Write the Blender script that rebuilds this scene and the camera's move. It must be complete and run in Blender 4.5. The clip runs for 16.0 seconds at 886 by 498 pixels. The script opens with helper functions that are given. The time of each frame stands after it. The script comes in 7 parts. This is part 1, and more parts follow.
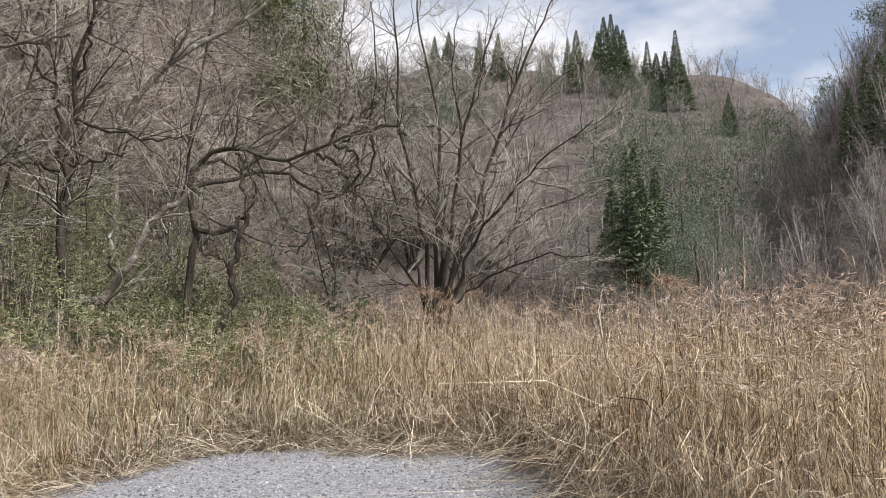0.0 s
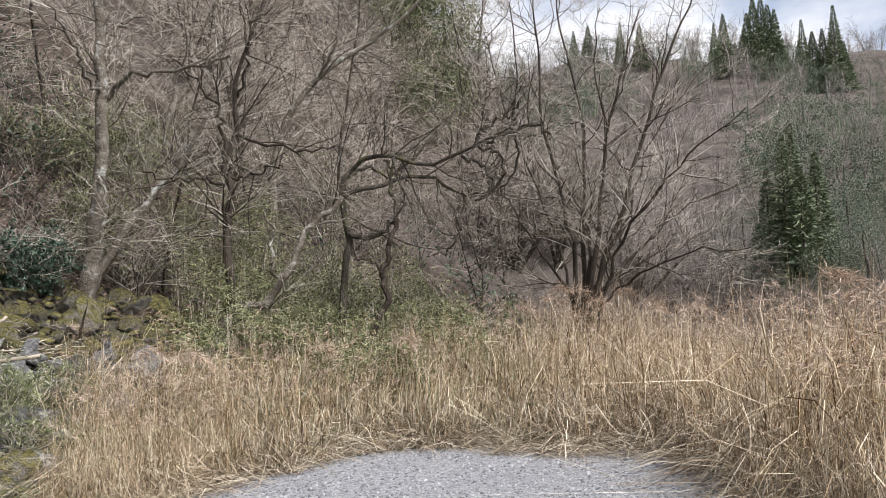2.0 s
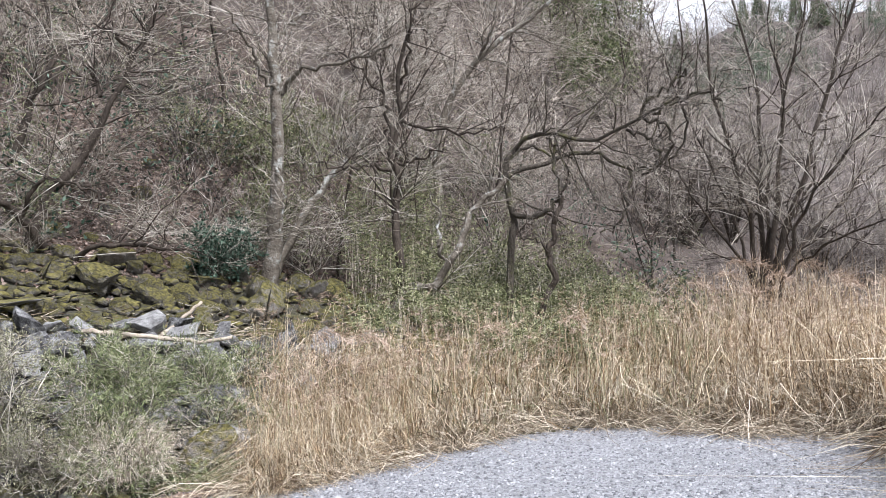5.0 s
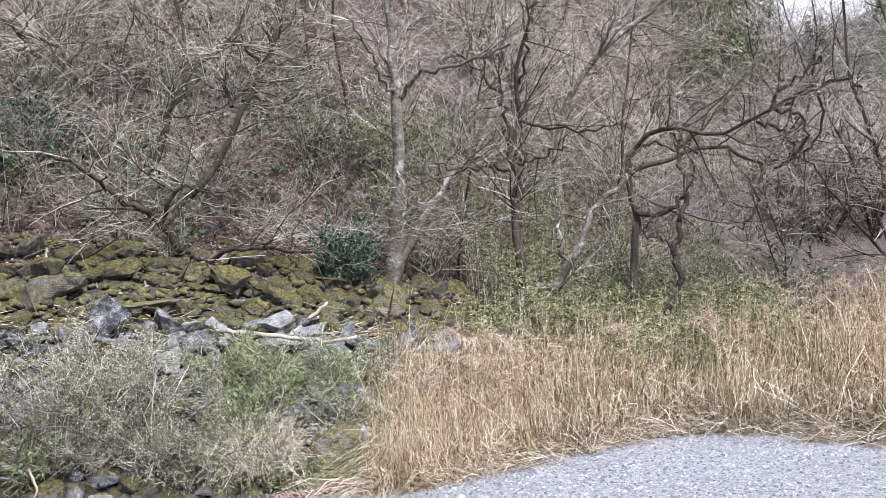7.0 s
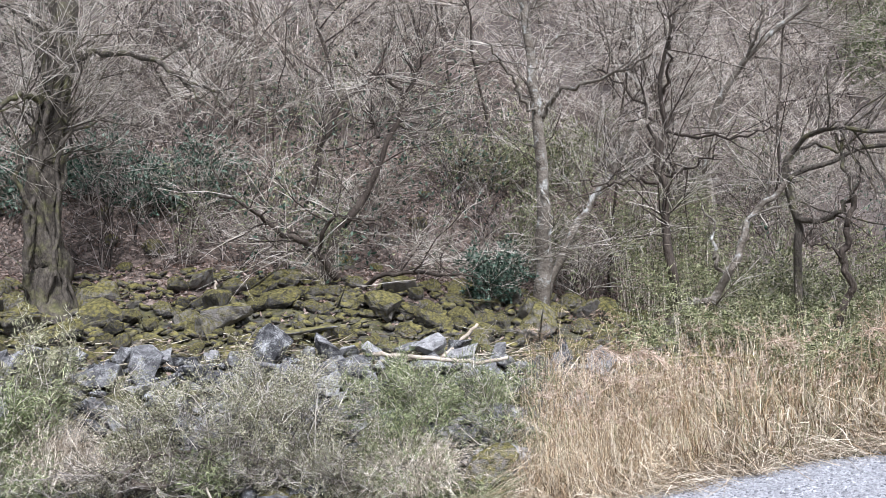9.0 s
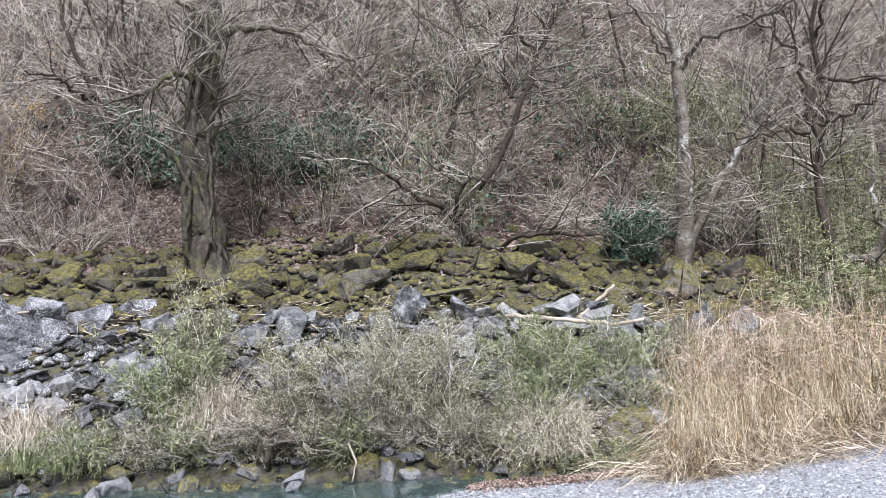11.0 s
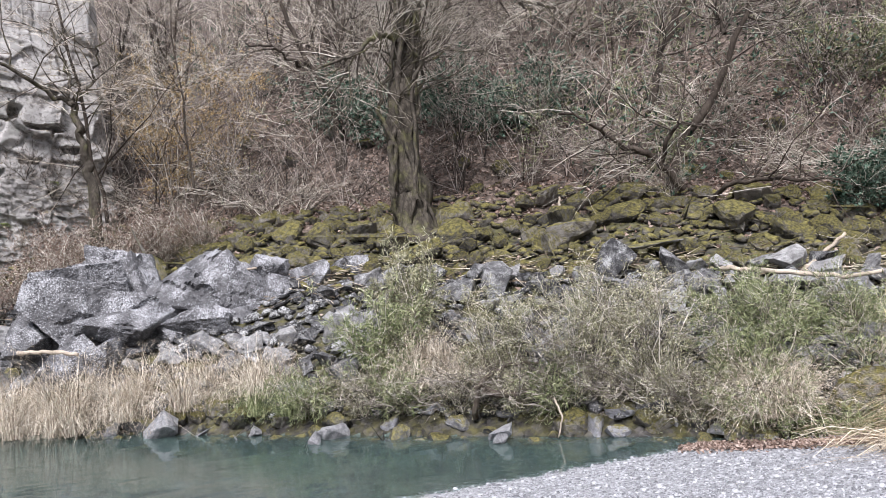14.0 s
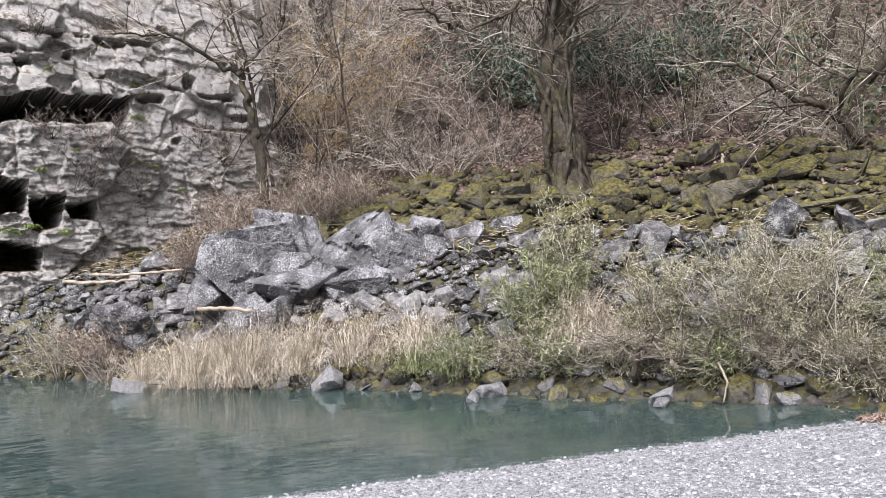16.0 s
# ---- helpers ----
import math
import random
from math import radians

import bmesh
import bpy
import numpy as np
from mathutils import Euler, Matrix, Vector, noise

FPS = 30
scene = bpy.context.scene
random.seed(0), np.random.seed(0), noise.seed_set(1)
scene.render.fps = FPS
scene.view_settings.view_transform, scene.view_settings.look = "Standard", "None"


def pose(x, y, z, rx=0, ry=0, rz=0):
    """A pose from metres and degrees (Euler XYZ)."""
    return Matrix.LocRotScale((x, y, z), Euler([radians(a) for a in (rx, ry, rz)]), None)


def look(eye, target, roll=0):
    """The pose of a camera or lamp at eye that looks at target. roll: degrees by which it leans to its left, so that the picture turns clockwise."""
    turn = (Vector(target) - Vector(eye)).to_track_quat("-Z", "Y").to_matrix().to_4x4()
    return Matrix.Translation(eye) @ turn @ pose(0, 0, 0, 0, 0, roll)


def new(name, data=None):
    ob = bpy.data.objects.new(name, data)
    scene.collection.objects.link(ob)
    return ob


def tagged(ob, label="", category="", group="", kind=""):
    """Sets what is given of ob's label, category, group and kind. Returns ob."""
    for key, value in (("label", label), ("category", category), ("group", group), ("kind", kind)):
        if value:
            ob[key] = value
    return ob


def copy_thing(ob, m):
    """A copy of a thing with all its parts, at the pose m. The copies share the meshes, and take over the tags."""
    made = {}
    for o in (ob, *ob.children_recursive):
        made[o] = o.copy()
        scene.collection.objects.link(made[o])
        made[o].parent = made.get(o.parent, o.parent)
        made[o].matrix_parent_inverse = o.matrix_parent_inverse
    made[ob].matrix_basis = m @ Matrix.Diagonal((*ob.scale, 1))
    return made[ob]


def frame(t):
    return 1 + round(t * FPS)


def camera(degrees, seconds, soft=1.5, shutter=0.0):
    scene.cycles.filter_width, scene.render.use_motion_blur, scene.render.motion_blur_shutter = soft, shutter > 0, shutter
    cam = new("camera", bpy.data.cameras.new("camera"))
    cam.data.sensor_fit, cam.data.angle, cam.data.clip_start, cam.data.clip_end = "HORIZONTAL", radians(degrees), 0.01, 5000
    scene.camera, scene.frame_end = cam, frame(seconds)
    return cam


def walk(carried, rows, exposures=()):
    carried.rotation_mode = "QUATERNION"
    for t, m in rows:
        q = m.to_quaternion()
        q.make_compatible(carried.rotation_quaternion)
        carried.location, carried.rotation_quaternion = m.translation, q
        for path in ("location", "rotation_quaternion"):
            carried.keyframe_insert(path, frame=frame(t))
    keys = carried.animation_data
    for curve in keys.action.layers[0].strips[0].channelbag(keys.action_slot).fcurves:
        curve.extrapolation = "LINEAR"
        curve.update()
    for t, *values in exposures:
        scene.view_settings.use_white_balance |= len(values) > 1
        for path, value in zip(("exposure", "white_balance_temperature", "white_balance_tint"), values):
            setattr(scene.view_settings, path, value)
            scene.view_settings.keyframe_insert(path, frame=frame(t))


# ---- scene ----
cam = camera(56.15, 16.0, soft=0.5)
# seconds, place in metres, then yaw, pitch and roll in degrees
PATH = [
    (0, 0, 0, 1.55, 0, 6, -0),
    (0.5, -0.012, -0.036, 1.554, 2.23, 5.79, 0),
    (1, -0.022, -0.059, 1.561, 4.7, 5.73, 0.19),
    (1.5, -0.034, -0.048, 1.56, 7.24, 5.93, 0.41),
    (2, -0.052, -0.053, 1.561, 10.04, 6, 0.68),
    (2.5, -0.063, -0.044, 1.56, 11.77, 5.92, 0.74),
    (3, -0.07, -0.039, 1.557, 13.51, 5.79, 0.79),
    (3.5, -0.077, -0.051, 1.553, 15.72, 5.55, 0.93),
    (4, -0.078, -0.051, 1.549, 17.6, 5.34, 1.08),
    (6.5, -0.12, -0.016, 1.538, 27.53, 4.68, 1.46),
    (7, -0.121, -0.011, 1.533, 29.67, 5.15, 1.36),
    (7.5, -0.105, -0.017, 1.534, 32.18, 6.36, 1.94),
    (8, -0.107, -0.021, 1.532, 34.66, 7.11, 2.46),
    (8.5, -0.104, -0.024, 1.524, 37.14, 7.24, 2.69),
    (9, -0.106, -0.02, 1.521, 40.04, 6.96, 2.71),
    (11.5, 0.035, 0.106, 1.547, 52.63, 4.06, 2.94),
    (12, 0.006, 0.129, 1.545, 55.42, 3.62, 3.04),
    (12.5, -0.03, 0.16, 1.546, 57.45, 3.57, 2.95),
    (13, -0.07, 0.189, 1.546, 58.81, 3.39, 2.79),
    (13.5, -0.098, 0.208, 1.542, 61.32, 2.84, 2.95),
    (14, -0.111, 0.214, 1.556, 64.16, 2.17, 3.18),
    (14.5, -0.123, 0.201, 1.564, 67.4, 1.42, 3.3),
    (15, -0.132, 0.181, 1.558, 69.76, 0.85, 3.32),
    (15.5, -0.143, 0.144, 1.559, 72.09, 0.39, 3.23),
    (16, -0.151, 0.123, 1.556, 74.4, 0.06, 3.18),
]
walk(cam, [(t, pose(x, y, z, 90 + pitch, roll, yaw)) for t, x, y, z, yaw, pitch, roll in PATH],
     exposures=[(0.0, 0.05, 6550, 12), (2.0, 0.13, 6450, 12), (4.0, 0.34, 6180, 13), (8.5, 0.61, 5860, 14), (12.0, 0.54, 5960, 15), (16.0, 0.46, 6380, 16)])

# ---- light: thin bright overcast with blue gaps ----
world = bpy.data.worlds.new("world")
scene.world = world
world.use_nodes = True
wn, wl = world.node_tree.nodes, world.node_tree.links
wn.clear()
w_out, w_bg = wn.new("ShaderNodeOutputWorld"), wn.new("ShaderNodeBackground")
w_sky = wn.new("ShaderNodeTexSky")
w_sky.sky_type, w_sky.sun_disc = "NISHITA", False
w_sky.sun_elevation, w_sky.sun_rotation = radians(49), radians(125)
w_co, w_noise, w_ramp, w_mix = (wn.new(k) for k in ("ShaderNodeTexCoord", "ShaderNodeTexNoise", "ShaderNodeValToRGB", "ShaderNodeMixRGB"))
w_map = wn.new("ShaderNodeMapping")
w_map.inputs["Scale"].default_value, w_map.inputs["Location"].default_value = (1.0, 1.0, 2.2), (0.55, 0.3, 0.2)
w_noise.inputs["Scale"].default_value, w_noise.inputs["Detail"].default_value = 2.4, 6
w_ramp.color_ramp.elements[0].position, w_ramp.color_ramp.elements[1].position = 0.4, 0.52
w_ramp.color_ramp.elements[0].color = (0.18, 0.18, 0.18, 1)
w_mix.inputs["Color2"].default_value = (13.2, 13.4, 13.9, 1)
wl.new(w_co.outputs["Generated"], w_map.inputs["Vector"])
wl.new(w_map.outputs["Vector"], w_noise.inputs["Vector"])
wl.new(w_noise.outputs["Fac"], w_ramp.inputs["Fac"])
wl.new(w_ramp.outputs["Color"], w_mix.inputs["Fac"])
w_thin = wn.new("ShaderNodeMixRGB")
w_thin.blend_type = "MULTIPLY"
w_thin.inputs["Fac"].default_value, w_thin.inputs["Color2"].default_value = 1, (1.9, 1.9, 1.9, 1)
wl.new(w_sky.outputs["Color"], w_thin.inputs["Color1"])
wl.new(w_thin.outputs["Color"], w_mix.inputs["Color1"])
wl.new(w_mix.outputs["Color"], w_bg.inputs["Color"])
wl.new(w_bg.outputs["Background"], w_out.inputs["Surface"])
w_bg.inputs["Strength"].default_value = 0.074

sun = new("sun", bpy.data.lights.new("sun", "SUN"))
sun.data.energy, sun.data.angle, sun.data.color = 4.7, radians(12), (1.0, 0.975, 0.95)
sun.matrix_world = look((13, -9, 18), (0, 0, 0))


# ---- materials ----
def material(name, stops, rough=0.9, scale=3.0, detail=6.0, bump=0.0, bump_scale=None, island=0.0, obj=0.0, spec=0.25, stretch=(1, 1, 1)):
    """A mottled surface: a colour ramp over noise at two scales, shifted by island or by object."""
    m = bpy.data.materials.new(name)
    m.use_nodes = True
    n, l = m.node_tree.nodes, m.node_tree.links
    b = n["Principled BSDF"]
    b.inputs["Roughness"].default_value = rough
    b.inputs["Specular IOR Level"].default_value = spec
    co, mp = n.new("ShaderNodeTexCoord"), n.new("ShaderNodeMapping")
    mp.inputs["Scale"].default_value = stretch
    l.new(co.outputs["Object"], mp.inputs["Vector"])
    big, fine = n.new("ShaderNodeTexNoise"), n.new("ShaderNodeTexNoise")
    big.inputs["Scale"].default_value, big.inputs["Detail"].default_value = scale, detail
    fine.inputs["Scale"].default_value, fine.inputs["Detail"].default_value = scale * 7.3, 4
    for t in (big, fine):
        l.new(mp.outputs["Vector"], t.inputs["Vector"])
    mix = n.new("ShaderNodeMath")
    mix.operation = "MULTIPLY_ADD"
    mix.inputs[1].default_value = 0.35
    l.new(fine.outputs["Fac"], mix.inputs[0])
    add = n.new("ShaderNodeMath")
    add.operation = "MULTIPLY"
    add.inputs[1].default_value = 0.65
    l.new(big.outputs["Fac"], add.inputs[0])
    l.new(add.outputs[0], mix.inputs[2])
    value = mix.outputs[0]
    for amount, source in ((island, "ShaderNodeNewGeometry"), (obj, "ShaderNodeObjectInfo")):
        if amount:
            g, k = n.new(source), n.new("ShaderNodeMath")
            k.operation = "MULTIPLY_ADD"
            k.inputs[1].default_value = amount
            l.new(g.outputs["Random Per Island" if island and source.endswith("Geometry") else "Random"], k.inputs[0])
            sub = n.new("ShaderNodeMath")
            sub.operation = "SUBTRACT"
            sub.inputs[1].default_value = amount * 0.5
            l.new(value, k.inputs[2])
            l.new(k.outputs[0], sub.inputs[0])
            value = sub.outputs[0]
    ramp = n.new("ShaderNodeValToRGB")
    e = ramp.color_ramp.elements
    while len(e) < len(stops):
        e.new(0.5)
    for i, (p, c) in enumerate(stops):
        e[i].position, e[i].color = p, (*c, 1)
    l.new(value, ramp.inputs["Fac"])
    l.new(ramp.outputs["Color"], b.inputs["Base Color"])
    if bump:
        bp, bn = n.new("ShaderNodeBump"), n.new("ShaderNodeTexNoise")
        bn.inputs["Scale"].default_value, bn.inputs["Detail"].default_value = bump_scale or scale * 4, 6
        l.new(mp.outputs["Vector"], bn.inputs["Vector"])
        bp.inputs["Strength"].default_value, bp.inputs["Distance"].default_value = bump, 0.05
        l.new(bn.outputs["Fac"], bp.inputs["Height"])
        l.new(bp.outputs["Normal"], b.inputs["Normal"])
    return m


def top_cover(m, cover, scale, low, high, facing=0.35):
    """Lays a growth (moss, lichen) over a rock material, in patches, thicker on faces that look up."""
    n, l = m.node_tree.nodes, m.node_tree.links
    b = n["Principled BSDF"]
    old = b.inputs["Base Color"].links[0].from_socket
    geo, sep, noise_t = n.new("ShaderNodeNewGeometry"), n.new("ShaderNodeSeparateXYZ"), n.new("ShaderNodeTexNoise")
    noise_t.inputs["Scale"].default_value, noise_t.inputs["Detail"].default_value = scale, 10
    noise_t.inputs["Roughness"].default_value = 0.68
    co = n.new("ShaderNodeTexCoord")
    l.new(co.outputs["Object"], noise_t.inputs["Vector"])
    l.new(geo.outputs["Normal"], sep.inputs[0])
    k = n.new("ShaderNodeMath")
    k.operation = "MULTIPLY_ADD"
    k.inputs[1].default_value = facing
    l.new(sep.outputs["Z"], k.inputs[0])
    l.new(noise_t.outputs["Fac"], k.inputs[2])
    r = n.new("ShaderNodeMapRange")
    r.inputs["From Min"].default_value, r.inputs["From Max"].default_value = low, high
    l.new(k.outputs[0], r.inputs["Value"])
    c2, cr = n.new("ShaderNodeTexNoise"), n.new("ShaderNodeValToRGB")
    c2.inputs["Scale"].default_value, c2.inputs["Detail"].default_value = 9, 5
    l.new(co.outputs["Object"], c2.inputs["Vector"])
    l.new(c2.outputs["Fac"], cr.inputs["Fac"])
    cr.color_ramp.elements[0].position, cr.color_ramp.elements[1].position = 0.35, 0.68
    cr.color_ramp.elements[0].color, cr.color_ramp.elements[1].color = (*cover[0], 1), (*cover[1], 1)
    mx = n.new("ShaderNodeMixRGB")
    l.new(r.outputs["Result"], mx.inputs["Fac"])
    l.new(old, mx.inputs["Color1"])
    l.new(cr.outputs["Color"], mx.inputs["Color2"])
    l.new(mx.outputs["Color"], b.inputs["Base Color"])
    return m


MOSS = ((0.05, 0.046, 0.018), (0.21, 0.185, 0.062))
M_gravel = material("gravel", [(0.3, (0.33, 0.333, 0.348)), (0.5, (0.46, 0.463, 0.482)), (0.72, (0.57, 0.573, 0.593))], scale=9, bump=0.8, bump_scale=40)
def stones(m, scale, low, high):
    """Breaks a ground material into small rounded stones, each with its own grey."""
    n, l = m.node_tree.nodes, m.node_tree.links
    b = n["Principled BSDF"]
    old = b.inputs["Base Color"].links[0].from_socket
    co, v1, v2 = n.new("ShaderNodeTexCoord"), n.new("ShaderNodeTexVoronoi"), n.new("ShaderNodeTexVoronoi")
    v1.inputs["Scale"].default_value = v2.inputs["Scale"].default_value = scale
    v2.feature = "DISTANCE_TO_EDGE"
    for v in (v1, v2):
        l.new(co.outputs["Object"], v.inputs["Vector"])
    grey, tone = n.new("ShaderNodeSeparateColor"), n.new("ShaderNodeMapRange")
    tone.inputs["To Min"].default_value, tone.inputs["To Max"].default_value = low, high
    l.new(v1.outputs["Color"], grey.inputs["Color"])
    l.new(grey.outputs["Red"], tone.inputs["Value"])
    mul = n.new("ShaderNodeMixRGB")
    mul.blend_type = "MULTIPLY"
    mul.inputs["Fac"].default_value = 1
    l.new(old, mul.inputs["Color1"])
    l.new(tone.outputs["Result"], mul.inputs["Color2"])
    l.new(mul.outputs["Color"], b.inputs["Base Color"])
    rise, bp = n.new("ShaderNodeMapRange"), n.new("ShaderNodeBump")
    rise.inputs["From Max"].default_value = 0.35
    l.new(v2.outputs["Distance"], rise.inputs["Value"])
    bp.inputs["Strength"].default_value, bp.inputs["Distance"].default_value = 1.0, 0.02
    l.new(rise.outputs["Result"], bp.inputs["Height"])
    l.new(bp.outputs["Normal"], b.inputs["Normal"])
    return m


M_gravel = stones(M_gravel, 46, 0.58, 1.34)
M_pebble = material("pebble", [(0.2, (0.13, 0.132, 0.139)), (0.5, (0.25, 0.253, 0.264)), (0.8, (0.4, 0.404, 0.415))], scale=14, island=1.0, bump=0.2)
M_litter = material("leaf_litter", [(0.28, (0.03, 0.023, 0.018)), (0.48, (0.1, 0.078, 0.064)), (0.7, (0.22, 0.172, 0.143))], scale=5, bump=1.0, bump_scale=30)
M_hill = material("hill_floor", [(0.3, (0.02, 0.015, 0.012)), (0.5, (0.065, 0.05, 0.041)), (0.7, (0.17, 0.137, 0.115))], scale=1.2, bump=1.0, bump_scale=9)
M_far_slope = material("far_slope", [(0.3, (0.045, 0.036, 0.031)), (0.5, (0.1, 0.082, 0.071)), (0.7, (0.19, 0.16, 0.142))], scale=0.3, bump=1.0, bump_scale=3)
M_bed = material("river_bed", [(0.3, (0.035, 0.052, 0.047)), (0.55, (0.1, 0.125, 0.11)), (0.75, (0.2, 0.215, 0.185))], scale=5, bump=0.5)
def lichen(m, colour, fine, low, high):
    """Crusty pale lichen: small specks that gather in drifts over a rock."""
    n, l = m.node_tree.nodes, m.node_tree.links
    b = n["Principled BSDF"]
    old = b.inputs["Base Color"].links[0].from_socket
    co, a, c, k, r, mx = (n.new(s) for s in ("ShaderNodeTexCoord", "ShaderNodeTexNoise", "ShaderNodeTexNoise", "ShaderNodeMath", "ShaderNodeMapRange", "ShaderNodeMixRGB"))
    a.inputs["Scale"].default_value, a.inputs["Detail"].default_value, a.inputs["Roughness"].default_value = fine, 7, 0.7
    c.inputs["Scale"].default_value, c.inputs["Detail"].default_value = 2.3, 7
    for t in (a, c):
        l.new(co.outputs["Object"], t.inputs["Vector"])
    k.operation, k.inputs[1].default_value = "MULTIPLY_ADD", 0.55
    l.new(c.outputs["Fac"], k.inputs[0])
    l.new(a.outputs["Fac"], k.inputs[2])
    r.inputs["From Min"].default_value, r.inputs["From Max"].default_value = low, high
    l.new(k.outputs[0], r.inputs["Value"])
    l.new(r.outputs["Result"], mx.inputs["Fac"])
    l.new(old, mx.inputs["Color1"])
    mx.inputs["Color2"].default_value = (*colour, 1)
    l.new(mx.outputs["Color"], b.inputs["Base Color"])
    return m


M_rock = lichen(material("grey_rock", [(0.25, (0.04, 0.04, 0.042)), (0.5, (0.16, 0.158, 0.159)), (0.75, (0.36, 0.355, 0.348))], scale=4.5, detail=10, obj=0.42, bump=0.9, bump_scale=20, spec=0.12), (0.5, 0.505, 0.495), 42, 0.8, 0.92)
M_pale_rock = material("pale_rock", [(0.25, (0.14, 0.14, 0.145)), (0.5, (0.33, 0.33, 0.338)), (0.75, (0.52, 0.52, 0.525))], scale=5, detail=10, bump=0.9, bump_scale=20, spec=0.15)
M_great = lichen(material("lichen_rock", [(0.28, (0.03, 0.03, 0.032)), (0.5, (0.1, 0.099, 0.102)), (0.72, (0.21, 0.208, 0.212))], scale=3.4, detail=12, bump=1.0, bump_scale=14, spec=0.1), (0.46, 0.465, 0.48), 46, 0.77, 0.92)
M_moss_rock = top_cover(material("mossy_rock", [(0.3, (0.05, 0.047, 0.042)), (0.5, (0.15, 0.14, 0.125)), (0.72, (0.3, 0.28, 0.255))], scale=3.5, obj=0.4, bump=1.0, bump_scale=22),
                        MOSS, 5.0, 0.4, 0.66, 0.24)
# damp stone at the shore; in the cliff hollows its darkness is painted shade
M_wet_shade_rock = top_cover(material("wet_shade_rock", [(0.3, (0.03, 0.03, 0.03)), (0.5, (0.09, 0.09, 0.09)), (0.72, (0.3, 0.3, 0.32))], rough=0.55, scale=2.5, obj=0.5, bump=0.6, bump_scale=9, spec=0.4),
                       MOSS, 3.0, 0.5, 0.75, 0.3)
M_cliff = top_cover(lichen(material("cliff_rock", [(0.24, (0.1, 0.095, 0.09)), (0.4, (0.3, 0.289, 0.275)), (0.58, (0.46, 0.446, 0.426)), (0.8, (0.62, 0.605, 0.58))], scale=1.3, detail=12, bump=0.7, bump_scale=34, stretch=(1, 1, 1.2)), (0.17, 0.157, 0.147), 9, 0.79, 0.92),
                    ((0.09, 0.078, 0.05), (0.21, 0.175, 0.12)), 6.0, 0.7, 0.85, 0.4)
M_bark = material("bark", [(0.3, (0.035, 0.028, 0.022)), (0.5, (0.10, 0.08, 0.062)), (0.72, (0.2, 0.17, 0.14))], scale=5, bump=0.9, bump_scale=22, stretch=(1, 1, 0.35))
M_bark_moss = top_cover(material("mossy_bark", [(0.3, (0.02, 0.017, 0.013)), (0.5, (0.06, 0.051, 0.04)), (0.72, (0.16, 0.14, 0.114))], scale=9, bump=1.0, bump_scale=26, stretch=(1, 1, 0.5)), ((0.06, 0.06, 0.025), (0.17, 0.165, 0.075)), 3.0, 0.5, 0.7, 0.0)
M_bark_dark = material("dark_bark", [(0.3, (0.018, 0.014, 0.011)), (0.5, (0.052, 0.041, 0.032)), (0.72, (0.125, 0.103, 0.083))], scale=5, bump=0.9, bump_scale=22, stretch=(1, 1, 0.35))
M_bark_pale = top_cover(material("lichen_bark", [(0.3, (0.05, 0.042, 0.032)), (0.5, (0.14, 0.12, 0.095)), (0.72, (0.26, 0.235, 0.2))], scale=4, bump=0.9, bump_scale=18),
                        ((0.22, 0.222, 0.195), (0.44, 0.44, 0.405)), 5.0, 0.53, 0.63, 0.05)
M_twig = material("twigs", [(0.2, (0.06, 0.05, 0.039)), (0.5, (0.3, 0.263, 0.209)), (0.8, (0.72, 0.672, 0.59))], scale=2, island=0.75)
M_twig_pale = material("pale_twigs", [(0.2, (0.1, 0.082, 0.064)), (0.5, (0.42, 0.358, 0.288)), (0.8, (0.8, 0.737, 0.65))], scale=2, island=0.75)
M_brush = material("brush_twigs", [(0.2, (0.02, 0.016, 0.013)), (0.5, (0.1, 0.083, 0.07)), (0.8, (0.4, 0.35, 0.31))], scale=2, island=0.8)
M_twig_dark = material("dark_twigs", [(0.2, (0.05, 0.042, 0.034)), (0.5, (0.17, 0.147, 0.122)), (0.8, (0.38, 0.345, 0.305))], scale=2, island=0.7)
M_twig_valley = material("valley_twigs", [(0.2, (0.045, 0.037, 0.032)), (0.5, (0.15, 0.128, 0.112)), (0.8, (0.32, 0.285, 0.26))], scale=2, island=0.7)
M_twig_far = material("far_twigs", [(0.2, (0.09, 0.076, 0.068)), (0.5, (0.22, 0.192, 0.174)), (0.8, (0.42, 0.383, 0.357))], scale=0.05, island=0.6)
M_reed = material("dry_reed", [(0.05, (0.09, 0.05, 0.023)), (0.35, (0.29, 0.197, 0.108)), (0.6, (0.47, 0.36, 0.225)), (0.95, (0.77, 0.675, 0.505))], rough=0.7, scale=1.2, island=1.0)
M_straw = material("old_straw", [(0.15, (0.12, 0.088, 0.056)), (0.5, (0.36, 0.292, 0.208)), (0.85, (0.69, 0.615, 0.49))], rough=0.7, scale=1.5, island=0.8)
M_reed_red = material("reed_plume", [(0.2, (0.22, 0.148, 0.1)), (0.5, (0.44, 0.33, 0.245)), (0.8, (0.66, 0.55, 0.45))], scale=2, island=0.6)
M_sedge = material("bleached_sedge", [(0.15, (0.16, 0.124, 0.084)), (0.5, (0.43, 0.365, 0.28)), (0.85, (0.76, 0.69, 0.575))], rough=0.7, scale=1.5, island=0.85)
M_bamboo_leaf = material("bamboo_grass_leaf", [(0.15, (0.07, 0.09, 0.036)), (0.5, (0.175, 0.203, 0.092)), (0.85, (0.41, 0.43, 0.245))], rough=0.6, scale=1.5, island=0.7)
M_bamboo_dark = material("bamboo_thicket_leaf", [(0.15, (0.045, 0.054, 0.022)), (0.5, (0.155, 0.168, 0.078)), (0.85, (0.38, 0.39, 0.215))], rough=0.6, scale=1.5, island=0.8)
